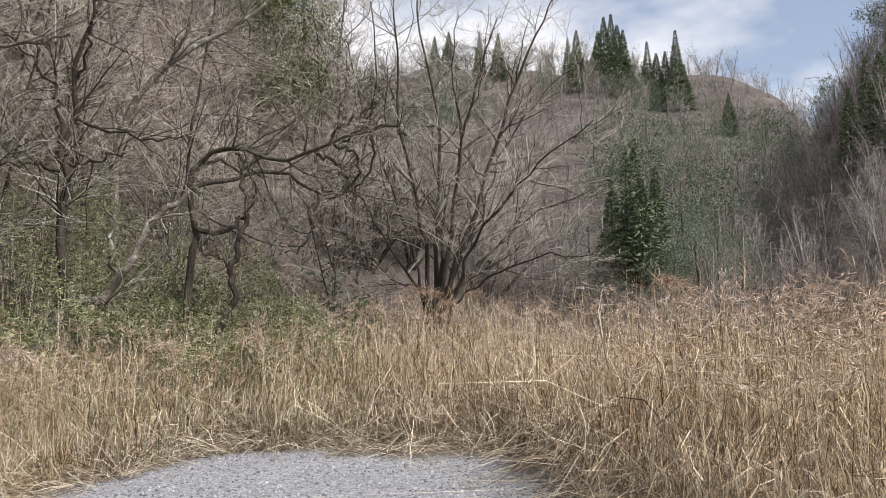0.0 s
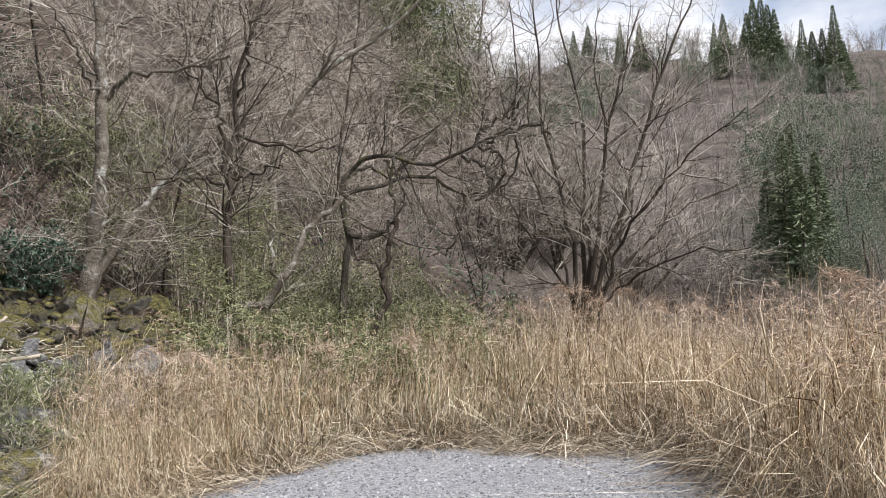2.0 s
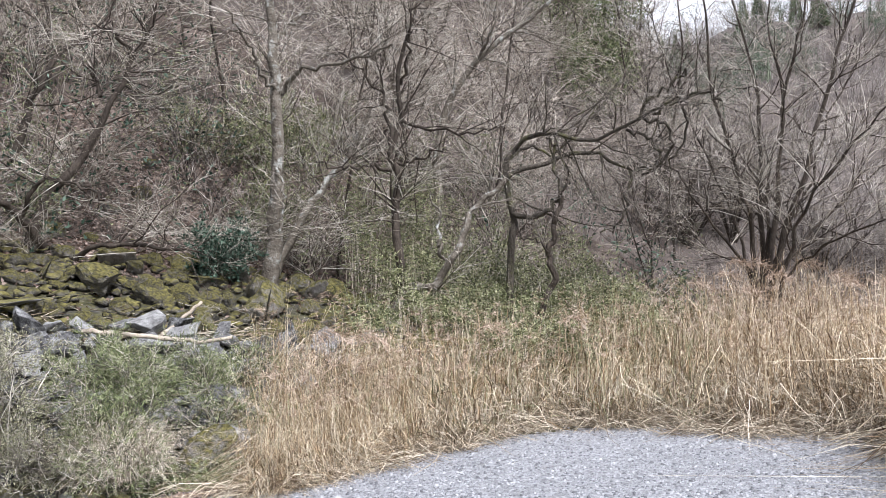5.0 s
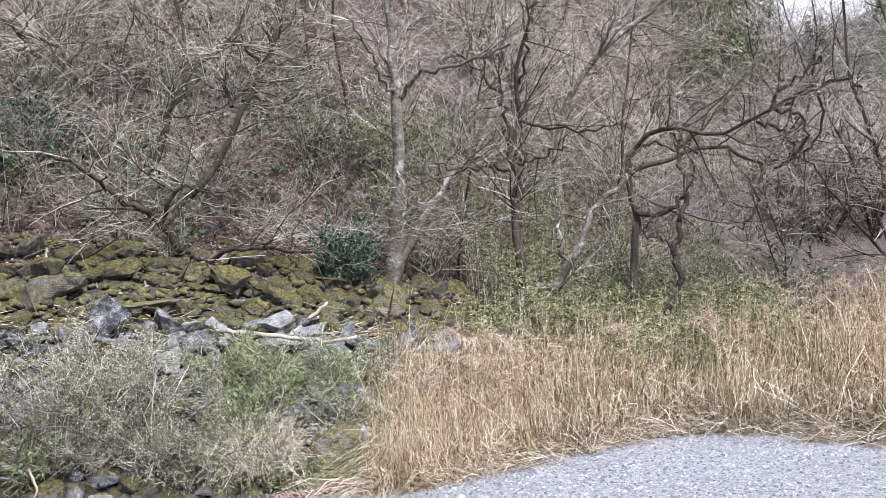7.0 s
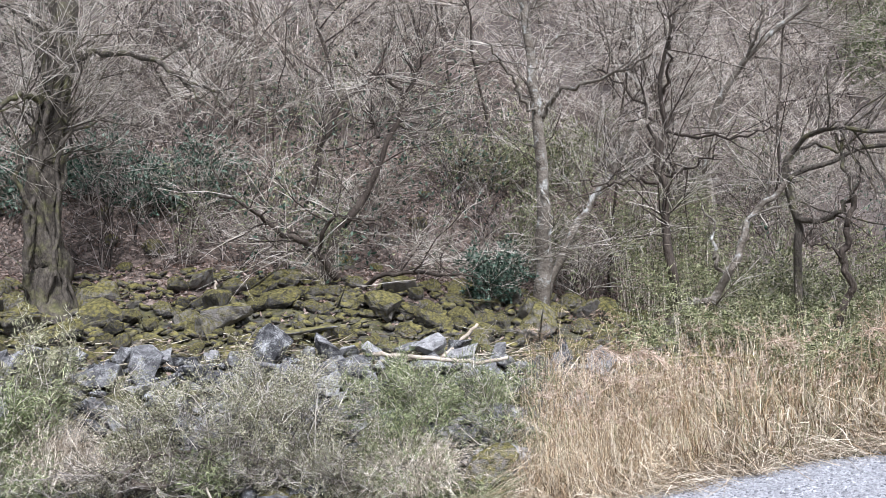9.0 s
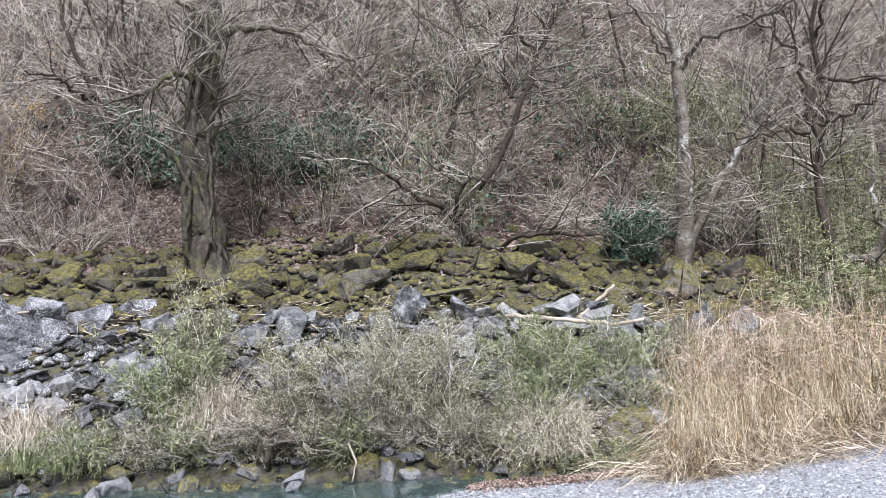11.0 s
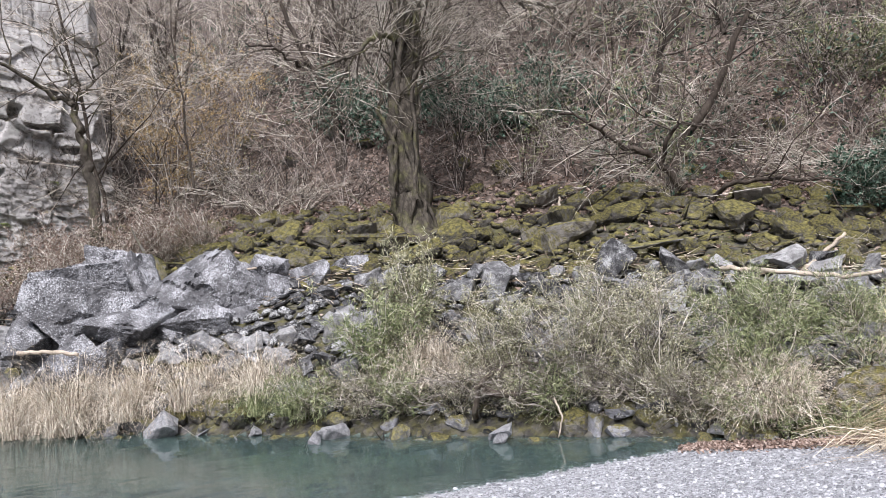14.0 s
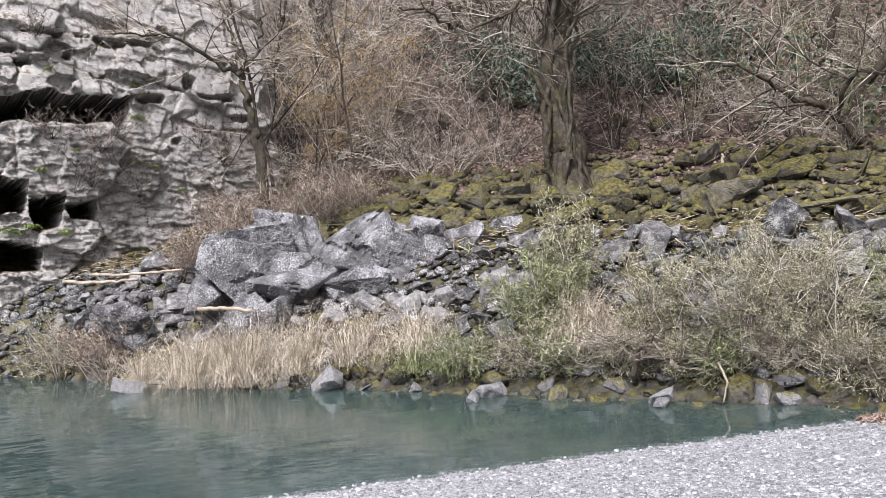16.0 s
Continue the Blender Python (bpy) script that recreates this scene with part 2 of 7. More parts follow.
M_fern = material("fern_frond", [(0.15, (0.1, 0.13, 0.04)), (0.5, (0.2, 0.25, 0.08)), (0.85, (0.34, 0.4, 0.15))], rough=0.6, scale=3, island=0.5)
M_shrub_leaf = material("grey_green_leaf", [(0.15, (0.1, 0.102, 0.055)), (0.5, (0.255, 0.252, 0.15)), (0.85, (0.49, 0.475, 0.32))], rough=0.7, scale=1.5, island=0.75)
M_dark_leaf = material("evergreen_leaf", [(0.15, (0.018, 0.038, 0.026)), (0.5, (0.06, 0.1, 0.07)), (0.85, (0.17, 0.23, 0.175))], rough=0.7, scale=1.5, island=0.8, spec=0.12)
M_dead_leaf = material("dead_leaf", [(0.15, (0.1, 0.065, 0.05)), (0.5, (0.225, 0.16, 0.127)), (0.85, (0.42, 0.335, 0.285))], scale=1.5, island=0.7)
M_orange_leaf = material("ochre_leaf", [(0.15, (0.16, 0.105, 0.045)), (0.5, (0.36, 0.25, 0.115)), (0.85, (0.58, 0.44, 0.23))], scale=1.5, island=0.7)
M_conifer = material("cedar_needles", [(0.15, (0.05, 0.07, 0.045)), (0.5, (0.14, 0.175, 0.1)), (0.85, (0.29, 0.33, 0.2))], scale=0.1, island=0.5)
M_broad_leaf = material("olive_broadleaf", [(0.15, (0.05, 0.065, 0.028)), (0.5, (0.14, 0.165, 0.075)), (0.85, (0.32, 0.355, 0.19))], scale=0.3, island=0.6)
M_far_leaf = material("far_evergreen", [(0.15, (0.05, 0.068, 0.05)), (0.5, (0.135, 0.165, 0.118)), (0.85, (0.3, 0.335, 0.24))], scale=0.08, island=0.5)
M_driftwood = material("driftwood", [(0.3, (0.2, 0.163, 0.125)), (0.5, (0.4, 0.34, 0.27)), (0.72, (0.6, 0.53, 0.44))], scale=6, bump=0.5, bump_scale=25)

# stony ground darkened so the shade in gaps between boulders is in its colour
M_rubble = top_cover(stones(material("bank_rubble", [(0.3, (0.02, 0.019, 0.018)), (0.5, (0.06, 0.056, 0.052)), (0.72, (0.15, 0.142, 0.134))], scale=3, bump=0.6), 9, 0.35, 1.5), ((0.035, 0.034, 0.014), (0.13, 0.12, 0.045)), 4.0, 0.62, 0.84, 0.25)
M_litter = stones(M_litter, 13, 0.45, 1.6)

M_water = bpy.data.materials.new("river_water")
M_water.use_nodes = True
_n, _l = M_water.node_tree.nodes, M_water.node_tree.links
_b = _n["Principled BSDF"]
_b.inputs["Base Color"].default_value = (0.38, 0.54, 0.515, 1)
_b.inputs["Roughness"].default_value, _b.inputs["IOR"].default_value = 0.0, 1.4
_b.inputs["Transmission Weight"].default_value = 0.92
_c, _m, _t, _u = (_n.new(k) for k in ("ShaderNodeTexCoord", "ShaderNodeMapping", "ShaderNodeTexNoise", "ShaderNodeBump"))
_m.inputs["Rotation"].default_value, _m.inputs["Scale"].default_value = (0, 0, radians(-14)), (3.0, 1.7, 1)
_t.inputs["Scale"].default_value, _t.inputs["Detail"].default_value = 1.1, 2.2
_u.inputs["Strength"].default_value, _u.inputs["Distance"].default_value = 0.8, 0.012
_l.new(_c.outputs["Object"], _m.inputs["Vector"])
_l.new(_m.outputs["Vector"], _t.inputs["Vector"])
_l.new(_t.outputs["Fac"], _u.inputs["Height"])
_l.new(_u.outputs["Normal"], _b.inputs["Normal"])

# ---- geometry tools ----
rng = np.random.default_rng(7)
WATER = -0.35


def hash2(i, j, k=0):
    h = np.sin(i * 127.1 + j * 311.7 + k * 74.7) * 43758.5453
    return h - np.floor(h)


def vnoise(x, y, k=0):
    """Smooth value noise in 0..1."""
    i, j = np.floor(x), np.floor(y)
    u, v = x - i, y - j
    u, v = u * u * (3 - 2 * u), v * v * (3 - 2 * v)
    a, b, c, d = hash2(i, j, k), hash2(i + 1, j, k), hash2(i, j + 1, k), hash2(i + 1, j + 1, k)
    return (a * (1 - u) + b * u) * (1 - v) + (c * (1 - u) + d * u) * v


def fbm(x, y, octaves=4, k=0):
    total, amp = 0, 0.5
    for o in range(octaves):
        total = total + amp * (vnoise(x, y, k + o) - 0.5)
        x, y, amp = x * 2.03 + 5.1, y * 2.03 + 3.7, amp * 0.5
    return total


def ramp01(v, a, b):
    s = np.clip((v - a) / (b - a), 0, 1)
    return s * s * (3 - 2 * s)


def unit(v):
    return v / (np.linalg.norm(v, axis=-1, keepdims=True) + 1e-9)


def mesh_of(name, verts, faces, smooth=False):
    """A mesh from arrays; faces is one array (n, 3 or 4) or a list of them."""
    me = bpy.data.meshes.new(name)
    faces = faces if isinstance(faces, list) else [faces]
    faces = [f for f in faces if len(f)]
    me.vertices.add(len(verts))
    me.vertices.foreach_set("co", np.ascontiguousarray(verts, dtype=np.float32).ravel())
    loops = np.concatenate([f.ravel() for f in faces]).astype(np.int32)
    sizes = np.concatenate([np.full(len(f), f.shape[1]) for f in faces])
    starts = np.concatenate([[0], np.cumsum(sizes)[:-1]]).astype(np.int32)
    me.loops.add(len(loops))
    me.loops.foreach_set("vertex_index", loops)
    me.polygons.add(len(sizes))
    me.polygons.foreach_set("loop_start", starts)
    if smooth:
        me.polygons.foreach_set("use_smooth", np.ones(len(sizes), dtype=bool))
    me.update(calc_edges=True)
    me.validate()
    return me


class Soup:
    """Collects arrays of vertices and faces into one mesh."""

    def __init__(self):
        self.v, self.q, self.t, self.count = [], [], [], 0

    def add(self, v, q=None, t=None):
        self.v.append(v)
        if q is not None and len(q):
            self.q.append(q + self.count)
        if t is not None and len(t):
            self.t.append(t + self.count)
        self.count += len(v)
        return self

    def mesh(self, name, smooth=False):
        return mesh_of(name, np.concatenate(self.v), [np.concatenate(a) for a in (self.q, self.t) if a], smooth)

    def arrays(self):
        return np.concatenate(self.v), np.concatenate(self.q) if self.q else np.zeros((0, 4), int), np.concatenate(self.t) if self.t else np.zeros((0, 3), int)


def tubes(P, R, sides=3):
    """Tapered tubes along N lines of m points: P (N, m, 3), R (N, m)."""
    N, m, _ = P.shape
    d = np.empty_like(P)
    d[:, 1:-1], d[:, 0], d[:, -1] = P[:, 2:] - P[:, :-2], P[:, 1] - P[:, 0], P[:, -1] - P[:, -2]
    d = unit(d)
    ref = np.where(np.abs(d[:, :1, 2:3]) > 0.85, np.array([1.0, 0.1, 0]), np.array([0, 0.1, 1.0]))
    a = unit(np.cross(d, np.broadcast_to(ref, d.shape)))
    b = np.cross(d, a)
    ang = np.arange(sides) * 2 * np.pi / sides
    ring = a[:, :, None] * np.cos(ang)[None, None, :, None] + b[:, :, None] * np.sin(ang)[None, None, :, None]
    v = (P[:, :, None] + ring * R[:, :, None, None]).reshape(-1, 3)
    base = (np.arange(N) * m * sides)[:, None, None] + (np.arange(m - 1) * sides)[None, :, None]
    k = np.arange(sides)[None, None, :]
    k2 = (k + 1) % sides
    q = np.stack([base + k, base + k2, base + sides + k2, base + sides + k], -1).reshape(-1, 4)
    return v, q


def twigs3(p0, p1, r):
    """Three-sided spikes from p0 to p1, the cheapest twig."""
    N = len(p0)
    d = unit(p1 - p0)
    ref = np.where(np.abs(d[:, 2:3]) > 0.85, np.array([1.0, 0.1, 0]), np.array([0, 0.1, 1.0]))
    a = unit(np.cross(d, ref))
    b = np.cross(d, a)
    v = np.empty((N, 4, 3))
    for i in range(3):
        v[:, i] = p0 + r[:, None] * (a * np.cos(i * 2.0944) + b * np.sin(i * 2.0944))
    v[:, 3] = p1
    o = (np.arange(N) * 4)[:, None]
    t = np.concatenate([o + [0, 1, 3], o + [1, 2, 3], o + [2, 0, 3]])
    return v.reshape(-1, 3), t


def ribbons(P, side, W):
    """Flat blades along N lines: P (N, m, 3), side (N, 3), half widths W (N, m)."""
    N, m, _ = P.shape
    s = side[:, None, :] * W[:, :, None]
    v = np.stack([P - s, P + s], 2).reshape(-1, 3)
    base = (np.arange(N) * m * 2)[:, None] + (np.arange(m - 1) * 2)[None]
    q = np.stack([base, base + 1, base + 3, base + 2], -1).reshape(-1, 4)
    return v, q


def leaves(c, d, length, width, droop=0.2):
    """Diamond leaves at c that point along d."""
    N = len(c)
    s = unit(np.cross(d, rng.normal(size=(N, 3))))
    up = np.cross(s, d)
    L, W = np.broadcast_to(length, N)[:, None], np.broadcast_to(width, N)[:, None]
    v = np.stack([c, c + d * L * 0.45 + s * W + up * L * droop * 0.3, c + d * L - up * L * droop, c + d * L * 0.45 - s * W + up * L * droop * 0.3], 1)
    return v.reshape(-1, 3), (np.arange(N) * 4)[:, None] + np.arange(4)[None]


def part(name, mesh, mat, parent=None, label=""):
    ob = new(name, mesh)
    if not mesh.materials:
        mesh.materials.append(mat)
    ob.parent = parent
    if label:
        ob["label"] = label
    return ob


def empty(name, x=0.0, y=0.0, z=0.0):
    ob = new(name)
    ob.empty_display_size = 0.2
    ob.matrix_basis = pose(x, y, z)
    return ob


# ---- the ground ----
def bank_d(x, y):
    """Metres behind the far waterline, which runs in a straight line past (-7, 7)."""
    return -0.724 * (x + 7) + 0.690 * (y - 7)


def bank_e(x, y):
    """Metres along that line, towards the reed bed."""
    return 0.690 * (x + 7) + 0.724 * (y - 7)


def bank_xy(d, e):
    return -7 - 0.724 * d + 0.690 * e, 7 + 0.690 * d + 0.724 * e


def ground_z(x, y):
    x, y = np.asarray(x, float), np.asarray(y, float)
    d, e = bank_d(x, y), bank_e(x, y)
    R, az = np.hypot(x, y), np.degrees(np.arctan2(-x, y))
    # gravel bar, falling to the river
    bar = np.where(x > -7, WATER + 0.37 * ramp01(x, -7.2, -2.5), WATER + (x + 7) * 0.35)
    bar = np.maximum(bar, -1.6) + 0.05 * fbm(x * 0.7, y * 0.7, 3, 3) * ramp01(x, -7, -5)
    # rocky bank, terrace and wooded slope
    low = np.interp(d, [-3, -0.6, 0, 0.4, 1.3, 2.6, 3.6, 5, 6.5, 8.5, 11], [-1.7, -0.75, WATER - 0.08, -0.12, 0.55, 1.15, 1.5, 2.05, 2.75, 3.6, 4.6])
    k = np.interp(e, [-14, -2, 3, 6, 9, 13, 20], [1.0, 1.0, 0.86, 0.68, 0.6, 0.42, 0.35])
    low = np.where(low > WATER, WATER + (low - WATER) * k, low) + 0.25 * fbm(x * 0.6, y * 0.6, 4, 11) * ramp01(d, 1, 4)
    rise = 0.85 * np.clip(d - 8.5, 0, 60) + 0.55 * np.clip(d - 13, 0, 60)
    hill = (rise + 4.0 * fbm(x * 0.09, y * 0.09, 4, 21) * ramp01(d, 10, 22)) * (1 - ramp01(e, 20.5, 31) * 0.95)
    # flat ground under the reeds, rising a little away from the river
    z = np.maximum(bar, low + hill)
    # far valley sides
    el = np.interp(az, [-180, -120, -60, -40, -30, -26.5, -24.5, -22, -17, -12, -6, 0, 6, 14, 30, 60, 120, 180],
                   [8, 10, 22, 24, 18.4, 14.8, 13.8, 15.6, 18.0, 19.2, 19.4, 20.4, 18.0, 17, 16, 10, 8, 8])
    near = np.interp(az, [-180, -60, -30, -25.5, -22.5, -18, 0, 40, 180], [60, 40, 48, 52, 70, 58, 52, 52, 60])
    top = np.interp(az, [-180, -60, -30, -25.5, -22.5, 0, 180], [140, 100, 115, 130, 210, 190, 160])
    s = np.clip((R - near) / (top - near), 0, 1)
    far = np.tan(np.radians(el)) * top * (0.72 * s + 0.28 * s * s) * (1 + 0.35 * fbm(x * 0.02, y * 0.02, 4, 31))
    return np.where(R > 24, np.maximum(z, far + 0.4 * ramp01(R, 25, 45)), z)


def build_ground():
    az = np.concatenate([np.arange(-180, -40, 4.0), np.arange(-40, 112, 0.5), np.arange(112, 180, 4.0)])
    R = np.concatenate([[0.3], np.geomspace(0.8, 6, 18), np.linspace(6.2, 24, 118), np.geomspace(24.6, 420, 70)])
    A, RR = np.meshgrid(np.radians(az), R, indexing="ij")
    X, Y = -RR * np.sin(A), RR * np.cos(A)
    Z = ground_z(X, Y)
    na, nr = A.shape
    v = np.stack([X, Y, Z], -1).reshape(-1, 3)
    i, j = np.meshgrid(np.arange(na), np.arange(nr - 1), indexing="ij")
    i2 = (i + 1) % na
    q = np.stack([i * nr + j, i * nr + j + 1, i2 * nr + j + 1, i2 * nr + j], -1).reshape(-1, 4)
    t = np.stack([np.full(na, len(v)), np.arange(na) * nr, ((np.arange(na) + 1) % na) * nr], -1)
    v = np.concatenate([v, [[0, 0, float(ground_z(0, 0))]]])
    me = mesh_of("ground", v, [q, t], smooth=True)
    c = v[q].mean(1)
    d, e = bank_d(c[:, 0], c[:, 1]), bank_e(c[:, 0], c[:, 1])
    rr = np.hypot(c[:, 0], c[:, 1])
    zone = np.zeros(len(q), int)
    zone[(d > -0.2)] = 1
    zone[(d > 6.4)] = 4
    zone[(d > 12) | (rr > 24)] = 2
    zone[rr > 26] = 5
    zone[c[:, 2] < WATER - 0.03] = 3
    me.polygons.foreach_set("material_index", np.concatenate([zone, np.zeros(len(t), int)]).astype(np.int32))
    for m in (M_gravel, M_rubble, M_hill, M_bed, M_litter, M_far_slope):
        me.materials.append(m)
    me.update()
    return tagged(new("ground", me), "grey gravel bar and leaf-strewn valley ground", "ground", kind="structure")


build_ground()


def build_water():
    x, y = np.meshgrid(np.linspace(-30, -5.5, 50), np.linspace(-40, 11, 60), indexing="ij")
    v = np.stack([x, y, np.full_like(x, WATER)], -1).reshape(-1, 3)
    i, j = np.meshgrid(np.arange(49), np.arange(59), indexing="ij")
    q = np.stack([i * 60 + j, (i + 1) * 60 + j, (i + 1) * 60 + j + 1, i * 60 + j + 1], -1).reshape(-1, 4)
    me = mesh_of("water", v, q, True)
    me.materials.append(M_water)
    return tagged(new("water", me), "calm blue-green river pool with faint ripples", "river", kind="structure")


build_water()


# ---- growing things ----
def spline(points, m):
    """A smooth line of m points through the given ones."""
    p = np.array(points, float)
    p = np.concatenate([[2 * p[0] - p[1]], p, [2 * p[-1] - p[-2]]])
    n = len(p) - 3
    u = np.linspace(0, n - 1e-6, m)
    i = u.astype(int)
    f = (u - i)[:, None]
    a, b, c, d = p[i], p[i + 1], p[i + 2], p[i + 3]
    return 0.5 * (2 * b + (c - a) * f + (2 * a - 5 * b + 4 * c - d) * f * f + (3 * b - a - 3 * c + d) * f ** 3)


def sprout(P, R, count, lo, hi, m=5, angle=(35, 70), up=0.15, thick=0.55, tmin=0.2, wander=0.25, tmax=1.0, taper=0.25, rmin=0.002, rmax=0.03):
    """Branches that leave the lines P: count of them, lo to hi metres long, with m points each."""
    N, pm, _ = P.shape
    seg = np.linalg.norm(P[:, 1:] - P[:, :-1], axis=2).sum(1)
    who = rng.choice(N, count, p=seg / seg.sum())
    t = (tmin + (tmax - tmin) * rng.random(count)) * (pm - 1.001)
    i = t.astype(int)
    f = (t - i)[:, None]
    base = P[who, i] * (1 - f) + P[who, i + 1] * f
    r = (R[who, i] * (1 - f[:, 0]) + R[who, i + 1] * f[:, 0]) * thick
    d = unit(P[who, i + 1] - P[who, i])
    perp = unit(np.cross(d, rng.normal(size=(count, 3))))
    a = np.radians(rng.uniform(*angle, count))[:, None]
    way = unit(d * np.cos(a) + perp * np.sin(a) + np.array([0, 0, up]))
    length = rng.uniform(lo, hi, count) * (1.15 - 0.5 * t / pm)
    out = np.empty((count, m, 3))
    out[:, 0] = base
    step = (length / (m - 1))[:, None]
    for k in range(1, m):
        way = unit(way + wander * rng.normal(size=(count, 3)) + np.array([0, 0, up * 0.35]))
        out[:, k] = out[:, k - 1] + way * step
    r = np.clip(r, rmin, rmax)
    return out, r[:, None] * np.linspace(1, taper, m)[None]


def spikes(P, R, count, lo, hi, angle=(30, 65), up=0.1, tmin=0.15, r=0.003):
    Q, _ = sprout(P, R, count, lo, hi, 2, angle, up, tmin=tmin)
    return twigs3(Q[:, 0], Q[:, 1], np.full(count, r))


def spray(P, R, count, lo, hi, m=3, angle=(25, 60), lift=0.12, sag=0.05, tmin=0.12, thick=0.55, rmin=0.0035, rmax=0.02, wander=0.13):
    """Shoots that leave the lines P to either side, in a nearly level plane, and sag a little."""
    N, pm, _ = P.shape
    seg = np.linalg.norm(P[:, 1:] - P[:, :-1], axis=2).sum(1)
    who = rng.choice(N, count, p=seg / seg.sum())
    t = (tmin + (1 - tmin) * rng.random(count)) * (pm - 1.001)
    i = t.astype(int)
    f = (t - i)[:, None]
    base = P[who, i] * (1 - f) + P[who, i + 1] * f
    r = np.clip((R[who, i] * (1 - f[:, 0]) + R[who, i + 1] * f[:, 0]) * thick, rmin, rmax)
    d = unit(P[who, i + 1] - P[who, i])
    side = unit(np.cross(d, np.array([0, 0, 1.0])) + rng.normal(size=(count, 3)) * 0.28) * np.where(rng.random(count) < 0.5, -1, 1)[:, None]
    a = np.radians(rng.uniform(*angle, count))[:, None]
    way = unit(d * np.cos(a) + side * np.sin(a) + np.array([0, 0, lift]) + rng.normal(size=(count, 3)) * 0.1)
    step = (rng.uniform(lo, hi, count) * (1.2 - 0.6 * t / pm) / (m - 1))[:, None]
    out = np.empty((count, m, 3))
    out[:, 0] = base
    for k in range(1, m):
        out[:, k] = out[:, k - 1] + way * step
        way = unit(way + wander * rng.normal(size=(count, 3)) - np.array([0, 0, sag]))
    return out, r[:, None] * np.linspace(1, 0.35, m)[None]


def fine_spray(s, P, R, count, lo, hi, r=0.0042, **how):
    """The outermost twigs of a spray, added to a soup as bent spikes."""
    Q, _ = spray(P, R, count, lo, hi, 3, **how)
    k = count // 2
    v, q = tubes(Q[:k], np.full((k, 1), r) * np.array([[1.0, 0.8, 0.4]]), 3)
    s.add(v, q)
    v, t = twigs3(Q[k:, 0], Q[k:, 2], np.full(count - k, r))
    s.add(v, None, t)


def limb_lines(limbs, m=18, crook=0.035):
    P = np.stack([spline(p, m) for _, _, p in limbs])
    P[:, 1:-1] += rng.normal(size=P[:, 1:-1].shape) * crook
    R = np.stack([np.linspace(r0, r1, m) ** 1.0 for r0, r1, _ in limbs])
    return P, R


def named_tree(label, limbs, bark, twig, dense=1.0, reach=1.0, up=0.12, root=True, name="bare_tree", low=0.25, trunk_parts=1):
    """A bare tree from its main limbs; the first one is the trunk."""
    P, R = limb_lines(limbs)
    x, y = P[0, 0, 0], P[0, 0, 1]
    z = float(ground_z(x, y))
    tree = tagged(empty(name, x, y, z), label, "tree")
    off = np.array([x, y, z])
    for i in range(len(P)):
        line, rad = P[i].copy(), R[i].copy()
        if i < trunk_parts and root and line[0, 2] > z - 0.1:
            line = np.concatenate([[[line[0, 0], line[0, 1], z - 0.25]], line])
            rad = np.concatenate([[rad[0] * 1.35], rad])
        if i < trunk_parts and rad[0] > 0.07:
            sides, rows = (26, 90) if rad[0] > 0.2 else (16, 60)
            u = np.linspace(0, len(line) - 1, rows)
            line, rad = np.stack([np.interp(u, np.arange(len(line)), line[:, c]) for c in range(3)], -1), np.interp(u, np.arange(len(rad)), rad)
            rad = rad * (1 + (0.55 if rad[0] > 0.1 else 0.12) * np.exp(-np.arange(rows) * 9.0 / rows))
            v, q = tubes(line[None] - off, rad[None], sides)
            k, up_ = np.tile(np.arange(sides), rows), np.repeat(np.linalg.norm(line - line[0], axis=1), sides)
            turn = 2 * np.pi * k / sides
            cx, cy = np.cos(turn) * 2.2, np.sin(turn) * 2.2
            lump = 0.5 * fbm(cx + 7 + i, cy + up_ * 0.9, 3, 201) + 0.42 * fbm(cx * 2.6, cy * 2.6 + up_ * 1.6, 4, 207)
            v += (v - np.repeat(line - off, sides, 0)) * lump[:, None]
        else:
            sides = 7
            v, q = tubes(line[None] - off, rad[None], sides)
            v += rng.normal(size=v.shape) * np.repeat(rad, sides)[:, None] * 0.07
        part("trunk" if i < trunk_parts else "limb", mesh_of("limb", v, q, True), bark, tree)
    total = np.linalg.norm(P[:, 1:] - P[:, :-1], axis=2).sum()
    s = Soup()
    P = P - off
    b1 = sprout(P, R, int(total * 2.0 * dense), 0.8 * reach, 2.4 * reach, 7, (40, 80), up, tmin=low, wander=0.22, rmin=0.008, rmax=0.02)
    v, q = tubes(*b1, 4)
    boughs = tagged(part("branchwork", mesh_of("branchwork", v, q), bark, tree), kind="stuff")
    b2 = spray(*b1, int(total * 12 * dense), 0.45 * reach, 1.3 * reach, 4, (25, 65), up, rmin=0.0045)
    s.add(*tubes(*b2, 3))
    fine_spray(s, *b2, int(total * 62 * dense), 0.2 * reach, 0.62 * reach, 0.0031, lift=up)
    tagged(part("twig_spray", s.mesh("twig_spray"), twig, boughs, "fine bare twigs"), kind="stuff")
    return tree


